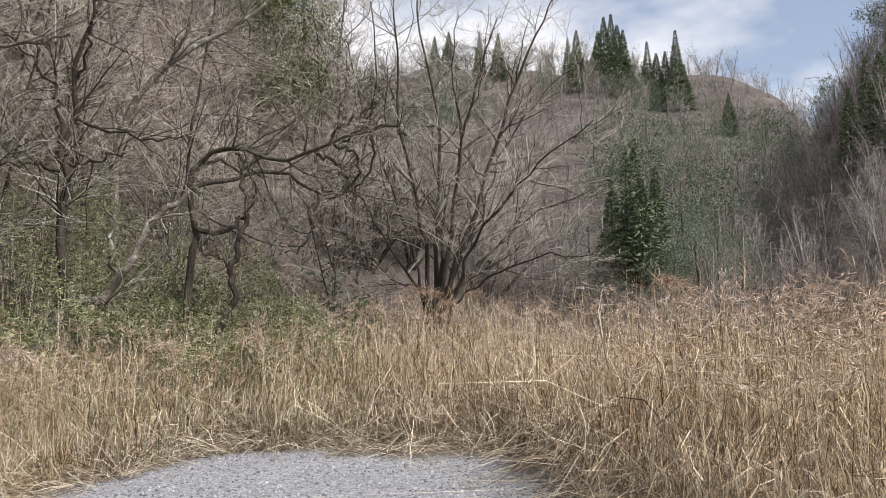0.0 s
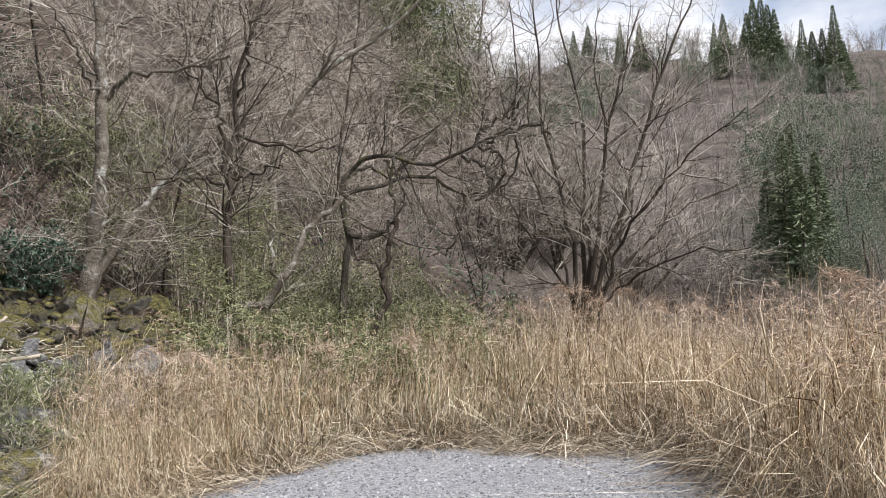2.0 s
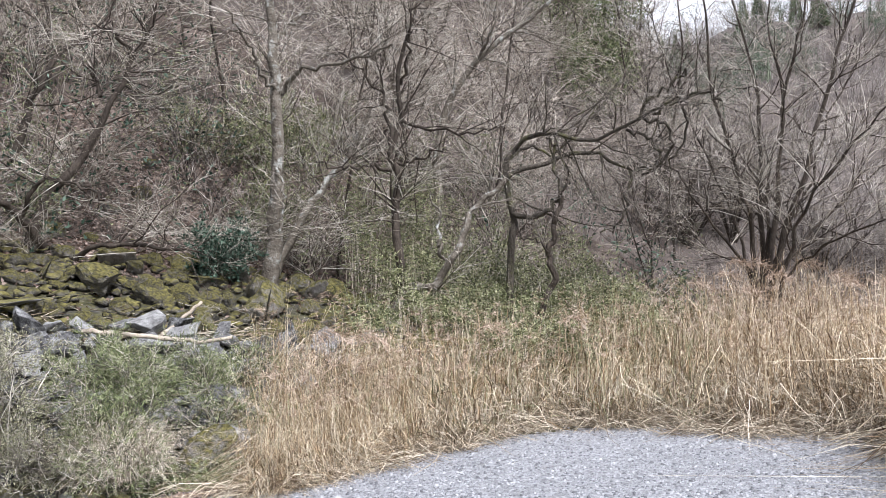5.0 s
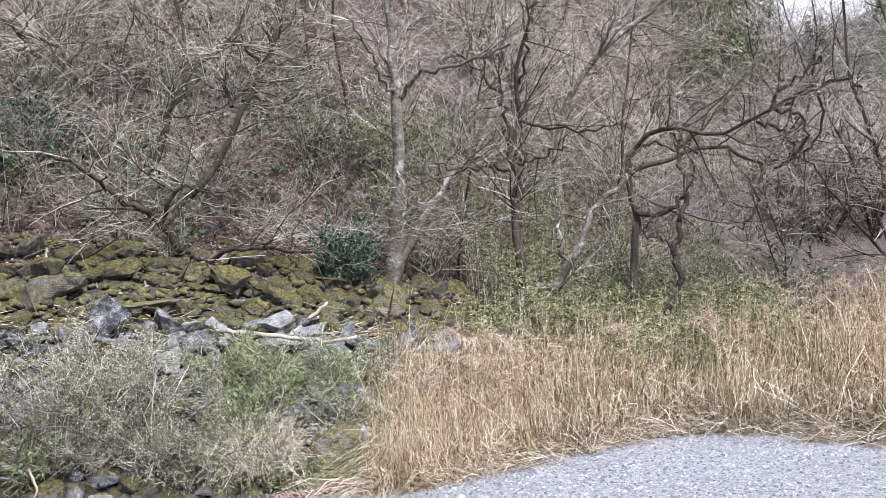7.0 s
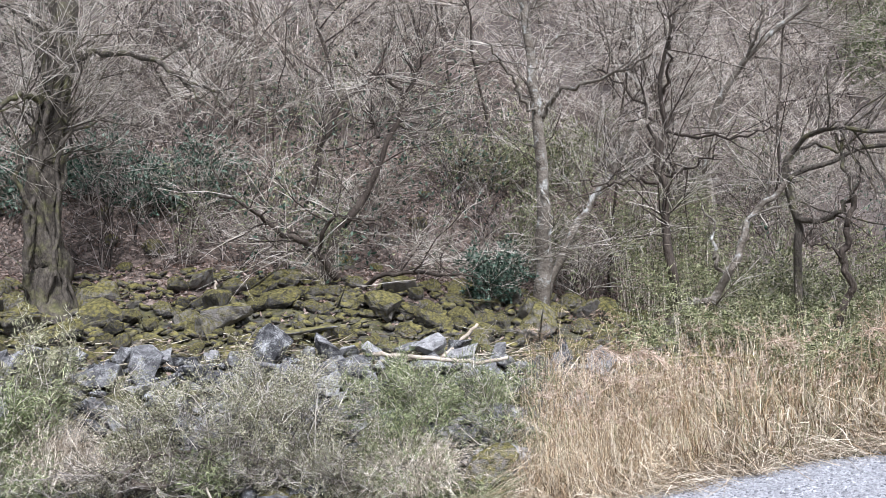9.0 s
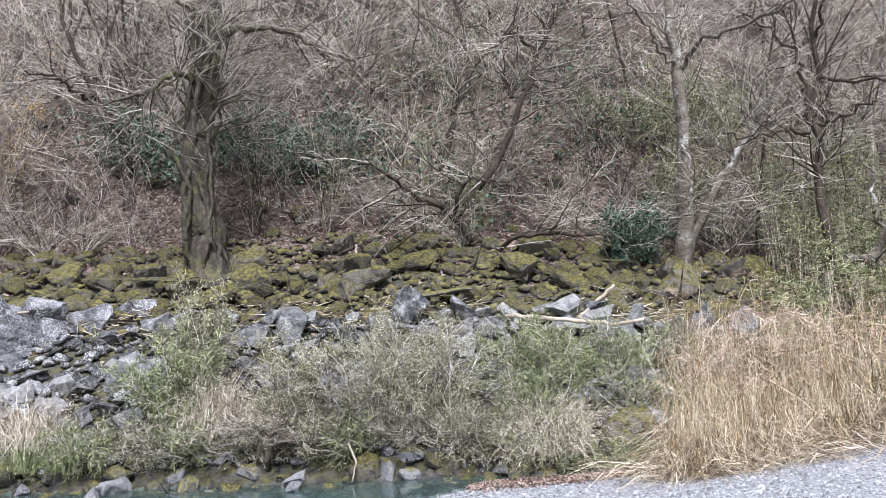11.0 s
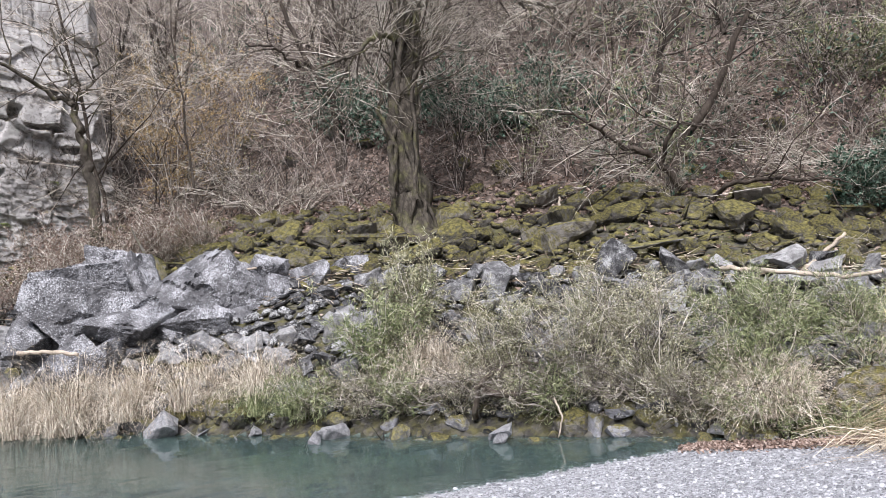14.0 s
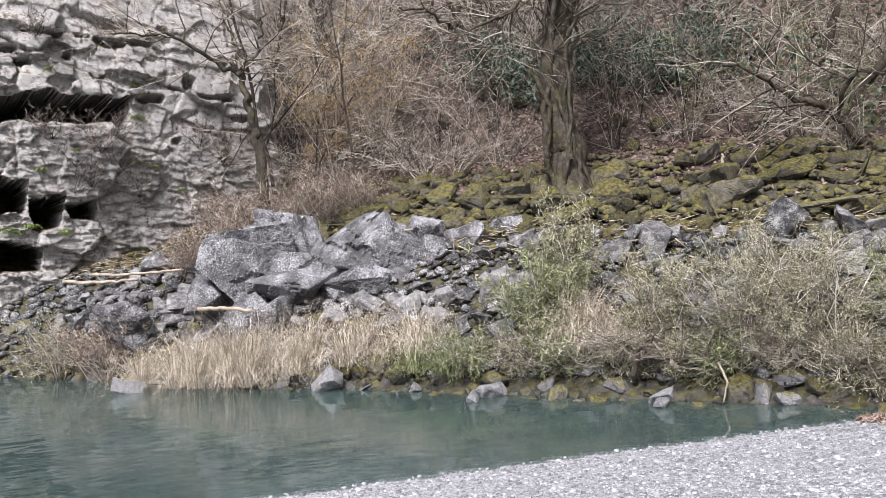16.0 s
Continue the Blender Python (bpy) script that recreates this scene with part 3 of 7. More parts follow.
def bare_tree_arrays(height, spread, stems=1, fine=1.0):
    """Arrays of a slender bare tree at the origin: dark stems and long limbs that end in level sprays of twigs."""
    lines = []
    for k in range(stems):
        a = rng.random() * 6.28
        lean = rng.uniform(0.1, 0.3) * height * (1 if stems == 1 else 1.6 if stems < 5 else 2.7)
        lines.append((0.0066 * height / stems ** 0.4, 0.002 * height, [(0, 0, -0.2), (lean * 0.25 * math.cos(a), lean * 0.25 * math.sin(a), height * 0.33), (lean * 0.7 * math.cos(a + 0.4), lean * 0.7 * math.sin(a + 0.4), height * 0.66), (lean * math.cos(a), lean * math.sin(a), height)]))
    P, R = limb_lines(lines, 12, 0.05)
    trunk = tubes(P, R, 6)
    s = Soup()
    b1 = sprout(P, R, int(26 * fine * stems ** 0.5), spread * 0.5, spread * 1.15, 6, (55, 90), 0.12, tmin=0.12, wander=0.2, rmin=0.007, rmax=0.022)
    wood = Soup().add(*trunk).add(*tubes(*b1, 3)).arrays()
    b2 = spray(*b1, int(165 * fine), spread * 0.22, spread * 0.55, 3, rmin=0.0042)
    s.add(*tubes(*b2, 3))
    fine_spray(s, *b2, int(860 * fine), spread * 0.1, spread * 0.28, 0.0037)
    return wood, s.arrays()


def woods_tree(label, group, height, spread, stems, fine, bark, twig):
    """A generic bare tree as a thing with a trunk and its branchwork, at the origin."""
    trunk, rest = bare_tree_arrays(height, spread, stems, fine)
    tree = tagged(empty("bare_tree"), label, "tree", group)
    stem = part("trunk", mesh_of("trunk", trunk[0], trunk[1], True), bark, tree)
    tagged(part("branchwork", mesh_of("branchwork", rest[0], [rest[1], rest[2]]), twig, stem, "pale fine branches"), kind="stuff")
    return tree


def scatter(template, xyz, yaw, size, soup, tilt=0.0):
    """Copies of a template's arrays, turned, sized and set at xyz, added to a soup."""
    v, q, t = template
    n, m = len(xyz), len(v)
    c, s_ = np.cos(yaw)[:, None], np.sin(yaw)[:, None]
    lx, ly = rng.normal(size=(n, 1)) * tilt, rng.normal(size=(n, 1)) * tilt
    X, Y, Z = v[:, 0][None] * size[:, None], v[:, 1][None] * size[:, None], v[:, 2][None] * size[:, None]
    X2, Y2 = c * X - s_ * Y + lx * Z, s_ * X + c * Y + ly * Z
    V = np.stack([X2 + xyz[:, :1], Y2 + xyz[:, 1:2], Z + xyz[:, 2:3]], -1).reshape(-1, 3)
    o = (np.arange(n) * m)[:, None, None]
    soup.add(V, (o + q[None]).reshape(-1, 4) if len(q) else None, (o + t[None]).reshape(-1, 3) if len(t) else None)


def shrub_arrays(height, fine=1.0, fan=0.5):
    """A thicket bush: wands from one stool with side twigs."""
    n = int(16 * fine)
    P = np.zeros((n, 5, 3))
    a, w = rng.random(n) * 6.28, fan * np.sqrt(rng.random(n))
    way = unit(np.stack([np.cos(a) * w, np.sin(a) * w, np.ones(n)], -1))
    for k in range(1, 5):
        way = unit(way + 0.3 * rng.normal(size=(n, 3)))
        P[:, k] = P[:, k - 1] + way * (height * rng.uniform(0.6, 1.1, n) / 4)[:, None]
    R = np.full((n, 1), 0.009) * np.linspace(1, 0.35, 5)[None]
    s = Soup().add(*tubes(P, R, 3))
    b = sprout(P, R, int(60 * fine), height * 0.18, height * 0.5, 3, (30, 80), 0.08, rmin=0.005)
    for k in (0, 1):
        v, t = twigs3(b[0][:, k], b[0][:, k + 1], np.full(len(b[0]), 0.006))
        s.add(v, None, t)
    v, t = spikes(*b, int(230 * fine), height * 0.08, height * 0.26, r=0.0055)
    s.add(v, None, t)
    return s.arrays()


def arch_arrays(height, reach):
    """Long wands that rise, arch over and hang, feathered with level side twigs."""
    n = 7
    P = np.zeros((n, 7, 3))
    a, r, h = rng.random(n) * 6.28, reach * rng.uniform(0.5, 1.2, n), height * rng.uniform(0.6, 1.1, n)
    for k in range(1, 7):
        t = k / 6
        P[:, k] = np.stack([np.cos(a) * r * t ** 1.2, np.sin(a) * r * t ** 1.2, h * (1.9 * t - 1.1 * t * t)], -1) + rng.normal(size=(n, 3)) * 0.05
    R = np.full((n, 1), 0.009) * np.linspace(1, 0.35, 7)[None]
    s = Soup().add(*tubes(P, R, 3))
    b = spray(P, R, 60, reach * 0.2, reach * 0.6, 3, rmin=0.005)
    s.add(*tubes(*b, 3))
    fine_spray(s, *b, 270, reach * 0.1, reach * 0.28, 0.0035)
    return s.arrays()


def leaf_clump(n, rx, rz, length, width, cluster=14, lift=0.1):
    """A crown of leaves in uneven clusters round the origin."""
    k = max(1, n // cluster)
    c = unit(rng.normal(size=(k, 3))) * (0.45 + 0.55 * rng.random((k, 1)) ** 0.5)
    c = c * np.array([rx, rx, rz])
    c = np.repeat(c, cluster, 0) + rng.normal(size=(k * cluster, 3)) * np.array([rx, rx, rz]) * 0.13
    d = unit(unit(c) + rng.normal(size=c.shape) * 0.7 + np.array([0, 0, lift]))
    return leaves(c, d, rng.uniform(0.6, 1.2, len(c)) * length, rng.uniform(0.7, 1.2, len(c)) * width)


# ---- main limbs of the trees: radii at both ends, then the line in metres ----
FAN = [
    (0.06, 0.012, [(-0.31, 18, 1.5), (-0.31, 18, 2.31), (-0.36, 17.76, 3.51), (-0.56, 17.52, 4.5), (-0.91, 17.28, 6.18), (-0.96, 17.04, 7.64), (-1.02, 16.8, 8.78)]),
    (0.062, 0.012, [(-0.2, 18.1, 1.5), (-0.16, 18.1, 2.31), (-0.16, 18.24, 3.77), (-0.06, 18.48, 5.41), (-0.17, 18.72, 6.9), (-0.56, 18.96, 8.79), (-0.69, 19.2, 10.05)]),
    (0.066, 0.012, [(-0.12, 17.9, 1.5), (-0.06, 17.9, 2.31), (0.15, 18, 3.54), (0.3, 18, 4.79), (0.57, 18, 6.37), (0.83, 18, 7.44), (1.21, 18, 8.64)]),
    (0.066, 0.012, [(-0.05, 18.05, 1.5), (0.04, 18.05, 2.31), (0.43, 18.12, 3.45), (1.04, 18.24, 5.36), (1.59, 18.36, 7.01), (2.16, 18.48, 8.49), (2.62, 18.6, 9.44)]),
    (0.05, 0.01, [(0.05, 17.95, 1.6), (0.2, 17.9, 2.31), (0.64, 17.55, 3.49), (1.46, 17.1, 4.52), (2.1, 16.65, 5.18), (3, 16.2, 5.84)]),
    (0.045, 0.01, [(-0.05, 18.1, 1.6), (0.09, 18.1, 2.31), (1.05, 18.6, 3.39), (1.97, 19.2, 4.28), (3.17, 19.8, 4.88), (4.33, 20.4, 5.39)]),
    (0.035, 0.009, [(0.05, 17.9, 1.8), (0.2, 17.9, 2.2), (1.07, 17.2, 2.81), (1.86, 16.4, 3.1), (2.84, 15.6, 3.09)]),
    (0.04, 0.01, [(-0.3, 18, 1.6), (-0.36, 18, 2.31), (-1.11, 17.5, 3.38), (-1.57, 17, 4.21), (-2.05, 16.5, 4.71)]),
    (0.04, 0.01, [(-0.35, 18.1, 1.6), (-0.42, 18.1, 2.41), (-0.75, 18.45, 3.8), (-1.42, 18.9, 5.5), (-2.03, 19.35, 7.31), (-2.33, 19.8, 8.75)]),
    (0.045, 0.01, [(-0.15, 18, 1.6), (-0.11, 18, 2.31), (0.04, 18.15, 4.29), (0.47, 18.3, 5.91), (0.23, 18.45, 7.59), (0.37, 18.6, 8.99)]),
    (0.035, 0.01, [(0.06, 18.1, 2.2), (0.15, 18.1, 2.71), (0.84, 18.6, 4.14), (1.38, 19.2, 5.79), (2.41, 19.8, 7.44), (3.56, 20.4, 8.48)]),
]
VINE = [
    (0.068, 0.022, [(-4.85, 15.77, 2.14), (-4.81, 15.78, 3.06), (-4.74, 15.81, 3.55), (-4.88, 15.76, 4.02), (-4.85, 15.77, 4.45), (-4.77, 15.79, 4.88), (-4.37, 15.7, 5.07), (-3.8, 15.64, 5.12), (-3.23, 15.57, 4.93), (-2.6, 15.48, 4.99), (-2.05, 15.36, 5.17), (-1.41, 15.13, 5.42)]),
    (0.056, 0.016, [(-4.83, 15.78, 4.35), (-4.49, 16.19, 4.6), (-4, 16.52, 4.78), (-3.35, 16.87, 4.95), (-2.89, 16.85, 4.65), (-2.44, 16.82, 4.42), (-1.92, 16.79, 4.52), (-1.75, 16.71, 4.83)]),
    (0.056, 0.031, [(-4.74, 15.81, 3.61), (-4.33, 15.71, 3.54), (-3.99, 15.7, 3.66), (-3.76, 15.76, 3.96), (-3.9, 15.83, 4.53), (-3.87, 15.94, 4.98)]),
    (0.028, 0.016, [(-2.35, 15.42, 4.2), (-2.43, 15.41, 3.7), (-2.64, 15.48, 3.27), (-2.98, 15.52, 3.11)]),
    (0.031, 0.024, [(-2.08, 15.46, 5.18), (-1.72, 15.61, 5.07), (-1.63, 15.72, 4.69), (-1.96, 15.78, 4.26), (-2.27, 15.84, 4.41)]),
    (0.031, 0.024, [(-2.41, 15.51, 5.01), (-1.99, 15.47, 4.74), (-1.83, 15.39, 4.33), (-2.15, 15.45, 4.13)]),
    (0.028, 0.02, [(-1.52, 15.22, 5.41), (-1.3, 15.35, 5.18), (-1.37, 15.44, 4.69), (-1.67, 15.51, 4.35)]),
    (0.031, 0.024, [(-1.9, 15.38, 5.22), (-1.42, 15.23, 5.37), (-0.98, 15.07, 5.44), (-0.67, 14.99, 5.23)]),
    (0.028, 0.024, [(-2.12, 15.35, 5.14), (-1.95, 15.28, 5.46), (-1.53, 15.22, 5.66), (-1.26, 15.15, 5.91)]),
    (0.037, 0.02, [(-4.91, 15.96, 4.46), (-4.83, 16.19, 4.84), (-4.54, 16.59, 5.09), (-4.16, 17, 5), (-3.65, 17.32, 5.53), (-3.23, 17.61, 6.18)]),
]
LIANA = [
    (0.061, 0.044, [(-4.21, 15.44, 1.45), (-3.93, 15.51, 2.09), (-3.91, 15.51, 2.56), (-3.98, 15.5, 2.83), (-3.86, 15.53, 3.11), (-3.83, 15.53, 3.44), (-3.7, 15.57, 3.86)]),
    (0.019, 0.015, [(-3.96, 15.5, 2.79), (-4.13, 15.25, 3.01), (-4.37, 15.08, 3.04), (-4.35, 15.19, 3.28), (-4.15, 15.45, 3.48)]),
    (0.022, 0.015, [(-3.72, 15.56, 3.84), (-3.61, 15.79, 4.31), (-3.77, 15.86, 4.77), (-4.03, 15.9, 5.11)]),
]
PALE = [
    (0.085, 0.045, [(-6.99, 14.73, 1.65), (-6.64, 14.88, 2.13), (-6.13, 14.89, 2.2), (-5.83, 14.9, 2.59), (-5.51, 15.02, 3.06), (-5.47, 15.25, 3.62), (-5.09, 15.48, 3.98), (-4.79, 15.58, 4.31)]),
    (0.038, 0.017, [(-5.9, 14.98, 2.58), (-6.08, 15.12, 3.1), (-6.14, 15.32, 3.61), (-6.37, 15.44, 4.15)]),
]
FORK = [
    (0.093, 0.024, [(-7.16, 14.98, 1.61), (-6.96, 15.07, 2.21), (-6.87, 15.11, 2.8), (-6.98, 15.06, 3.45), (-6.98, 15.06, 3.99), (-6.94, 15.08, 4.53), (-7.04, 15.03, 5), (-6.89, 15.1, 5.55), (-6.85, 15.12, 6.23), (-6.8, 15.14, 7.11), (-6.51, 15.27, 7.94), (-6.22, 15.39, 8.9)]),
    (0.043, 0.016, [(-7.02, 15.04, 5.01), (-7.1, 15.01, 5.6), (-7.23, 15.16, 6.13), (-7.69, 15.16, 6.68), (-8.22, 15.11, 7.21)]),
    (0.037, 0.012, [(-6.91, 15.09, 5.52), (-6.17, 14.98, 5.34), (-5.48, 14.93, 5.16), (-4.73, 14.86, 5.19)]),
    (0.037, 0.012, [(-6.92, 15.09, 4.67), (-6.55, 14.93, 4.7), (-6.16, 14.87, 4.75), (-5.72, 14.73, 4.82)]),
    (0.037, 0.012, [(-6.99, 15.06, 4.61), (-7.32, 14.56, 4.62), (-7.63, 14.07, 4.52), (-7.97, 13.64, 4.61)]),
    (0.031, 0.012, [(-6.83, 15.13, 6.34), (-6.47, 14.74, 6.96), (-6.23, 14.41, 7.47), (-5.54, 14.37, 8.09)]),
]
DIAG = [
    (0.105, 0.033, [(-7.22, 17.57, 3.05), (-7.08, 17.63, 4.15), (-7.06, 17.64, 5.13), (-6.84, 17.73, 6.4), (-6.26, 17.94, 7.36), (-5.42, 18.21, 8.17), (-4.48, 18.47, 8.87), (-3.49, 18.68, 9.91)]),
    (0.042, 0.017, [(-7.06, 17.64, 5.13), (-7.13, 18.04, 6.1), (-6.96, 18.53, 6.89), (-7.04, 18.93, 8.64)]),
    (0.042, 0.017, [(-6.26, 17.94, 7.36), (-5.63, 17.62, 8.15), (-5.4, 17.38, 9.33)]),
]
TALL = [
    (0.145, 0.075, [(-9.4, 14.16, 1.84), (-9.32, 14.22, 3.18), (-9.25, 14.26, 4.43), (-9.22, 14.28, 5.93), (-9.29, 14.24, 7.09), (-9.35, 14.2, 8.27), (-9.4, 14.17, 10.19)]),
    (0.102, 0.037, [(-9.48, 14.12, 2.01), (-9.15, 14.56, 3.26), (-8.68, 15.08, 4.4), (-8.16, 15.58, 5.29), (-7.92, 15.93, 6.2)]),
    (0.06, 0.018, [(-9.21, 14.29, 6.22), (-8.57, 14.21, 6.62), (-7.46, 14.25, 6.68), (-6.6, 14.23, 6.88)]),
    (0.051, 0.018, [(-9.26, 14.25, 6.27), (-9.38, 13.82, 6.74), (-9.41, 13.43, 7.19), (-9.6, 13.06, 7.65)]),
    (0.043, 0.018, [(-9.27, 14.25, 7.33), (-9.03, 14.98, 8.15), (-8.77, 15.48, 9.06)]),
    (0.034, 0.014, [(-9.28, 14.24, 4.77), (-8.86, 13.8, 4.33), (-8.61, 13.49, 3.83), (-8.51, 13.19, 3.26)]),
]
SLANT = [
    (0.085, 0.026, [(-12.92, 11.6, 3.24), (-12.67, 11.88, 4.22), (-12.41, 12.14, 4.61), (-12.15, 12.4, 5.35), (-11.88, 12.66, 6.32), (-11.6, 12.91, 7.04), (-11.41, 13.08, 7.81), (-11.48, 13.02, 8.82)]),
    (0.05, 0.015, [(-11.65, 12.87, 6.94), (-11.59, 12.38, 7.18), (-11.64, 11.78, 7.27)]),
    (0.05, 0.015, [(-12.1, 12.45, 6.08), (-12.39, 12.59, 6.53), (-12.76, 12.64, 6.99)]),
    (0.08, 0.02, [(-13.37, 11.55, 4.81), (-13.34, 11.74, 5.56), (-13.31, 12.07, 6.35), (-13.24, 12.43, 7.04), (-12.93, 13.18, 7.8), (-12.73, 13.64, 8.69)]),
    (0.09, 0.02, [(-12.56, 11.55, 3.09), (-12.59, 11.07, 3.57), (-12.61, 10.6, 3.79), (-12.67, 10.05, 3.99), (-12.54, 9.57, 4.24), (-12.61, 8.79, 4.46)]),
    (0.05, 0.015, [(-12.59, 11.07, 3.57), (-12.14, 10.97, 4.12), (-11.42, 11.16, 4.11), (-10.8, 11.2, 3.77)]),
    (0.06, 0.015, [(-12.3, 11.83, 2.74), (-11.55, 11.87, 3.02), (-10.4, 12.23, 2.99), (-9.71, 12.4, 2.89)]),
]
PAIR = [
    (0.074, 0.039, [(-16.42, 11.55, 3.54), (-16.33, 11.68, 4.84), (-16.39, 11.6, 6.03), (-16.3, 11.72, 7.11), (-16.02, 12.1, 7.48), (-15.95, 12.18, 8.52), (-15.89, 12.26, 9.51), (-16.09, 12, 11.04)]),
    (0.037, 0.016, [(-16.3, 11.72, 7.04), (-16.6, 11.82, 7.74), (-17.03, 11.73, 8.51)]),
    (0.031, 0.016, [(-15.92, 12.22, 8.94), (-15.92, 11.56, 9.16), (-15.98, 10.78, 9.34)]),
    (0.031, 0.016, [(-15.94, 12.2, 8.8), (-15.92, 12.86, 9.7), (-15.97, 13.44, 10.79)]),
]
GIANT = [
    (0.3, 0.2, [(-15.4, 7.07, 2.66), (-15.45, 6.97, 3.8), (-15.46, 6.93, 4.95), (-15.39, 7.09, 6.46), (-15.35, 7.19, 7.87), (-15.31, 7.28, 10.26)]),
    (0.05, 0.035, [(-15.39, 6.59, 3.22), (-15.24, 6.7, 4.1), (-15.36, 6.41, 5.01), (-15.3, 6.56, 5.69), (-15.19, 6.82, 6.72), (-15.29, 6.83, 7.79)]),
    (0.04, 0.03, [(-15.01, 6.96, 3.18), (-14.99, 7.02, 4.3), (-15.01, 6.97, 5.43), (-14.84, 7.1, 5.75), (-14.9, 7.21, 6), (-14.97, 7.06, 6.23), (-14.9, 7.21, 7.26)]),
    (0.07, 0.042, [(-15.4, 6.8, 2.6), (-15.34, 6.59, 3.3), (-15.3, 6.61, 4.1), (-15.35, 6.77, 4.9), (-15.19, 6.79, 5.7), (-15.06, 6.91, 6.6), (-15.2, 7.11, 7.5)]),
    (0.05, 0.03, [(-15.03, 7.25, 2.6), (-15.07, 7.08, 3.3), (-15.2, 6.93, 4.1), (-15.15, 6.79, 4.9), (-15.16, 6.76, 5.7), (-15.29, 6.91, 6.6), (-15.34, 6.92, 7.5)]),
    (0.045, 0.027, [(-15.13, 6.85, 2.6), (-15.04, 6.91, 3.3), (-15.16, 7.02, 4.1), (-15.24, 7.09, 4.9), (-15.26, 7.32, 5.7), (-15.39, 7.39, 6.6), (-15.46, 7.34, 7.5)]),
    (0.04, 0.024, [(-15.19, 7.46, 2.6), (-15.24, 7.26, 3.3), (-15.28, 7.13, 4.1), (-15.14, 7.16, 4.9), (-15.13, 7.15, 5.7), (-15.21, 7.15, 6.6), (-15.07, 7.19, 7.5)]),
    (0.08, 0.02, [(-15.38, 7.12, 7.16), (-14.63, 7.52, 7.4), (-13.77, 8.06, 7.15), (-13.1, 8.4, 6.66), (-12.42, 8.7, 6.34)]),
    (0.07, 0.02, [(-15.4, 7.07, 6.34), (-15.06, 6.35, 6.4), (-14.89, 5.7, 5.94), (-14.65, 4.87, 5.53)]),
    (0.07, 0.02, [(-15.35, 7.19, 7.64), (-15.17, 6.34, 8.01), (-15.03, 5.61, 7.94)]),
]
LEAN = [
    (0.09, 0.03, [(-19.8, 7.1, 5.09), (-19.83, 7.02, 6.07), (-20.01, 6.49, 7.12), (-20.13, 6.09, 8.02), (-20.22, 5.79, 8.85), (-20.28, 5.55, 10.1)]),
    (0.07, 0.025, [(-20.25, 7.34, 5.39), (-20.26, 7.32, 7.34), (-20.28, 7.56, 8.7), (-20.32, 7.73, 10.53)]),
    (0.05, 0.02, [(-20.01, 6.47, 7.19), (-19.55, 5.92, 7.02), (-19.21, 5.32, 7.26), (-18.96, 4.64, 7.25)]),
]
LEDGE = [
    (0.075, 0.06, [(-18.61, 1.29, 3.96), (-18.63, 1.08, 4.83), (-18.63, 0.95, 5.5), (-18.64, 0.86, 5.66)]),
    (0.054, 0.015, [(-18.64, 0.86, 5.66), (-18.35, 0.31, 5.9), (-18.05, -0.33, 6.19), (-17.83, -0.78, 6.24), (-17.58, -1.5, 6.16)]),
    (0.042, 0.015, [(-18.63, 0.93, 5.6), (-18.41, 1.27, 5.97), (-18.3, 1.42, 6.41), (-18.2, 1.48, 6.99)]),
    (0.042, 0.015, [(-18.64, 0.88, 5.65), (-18.84, 0.9, 6.23), (-19.04, 0.74, 6.78), (-19.25, 0.57, 7.53)]),
]

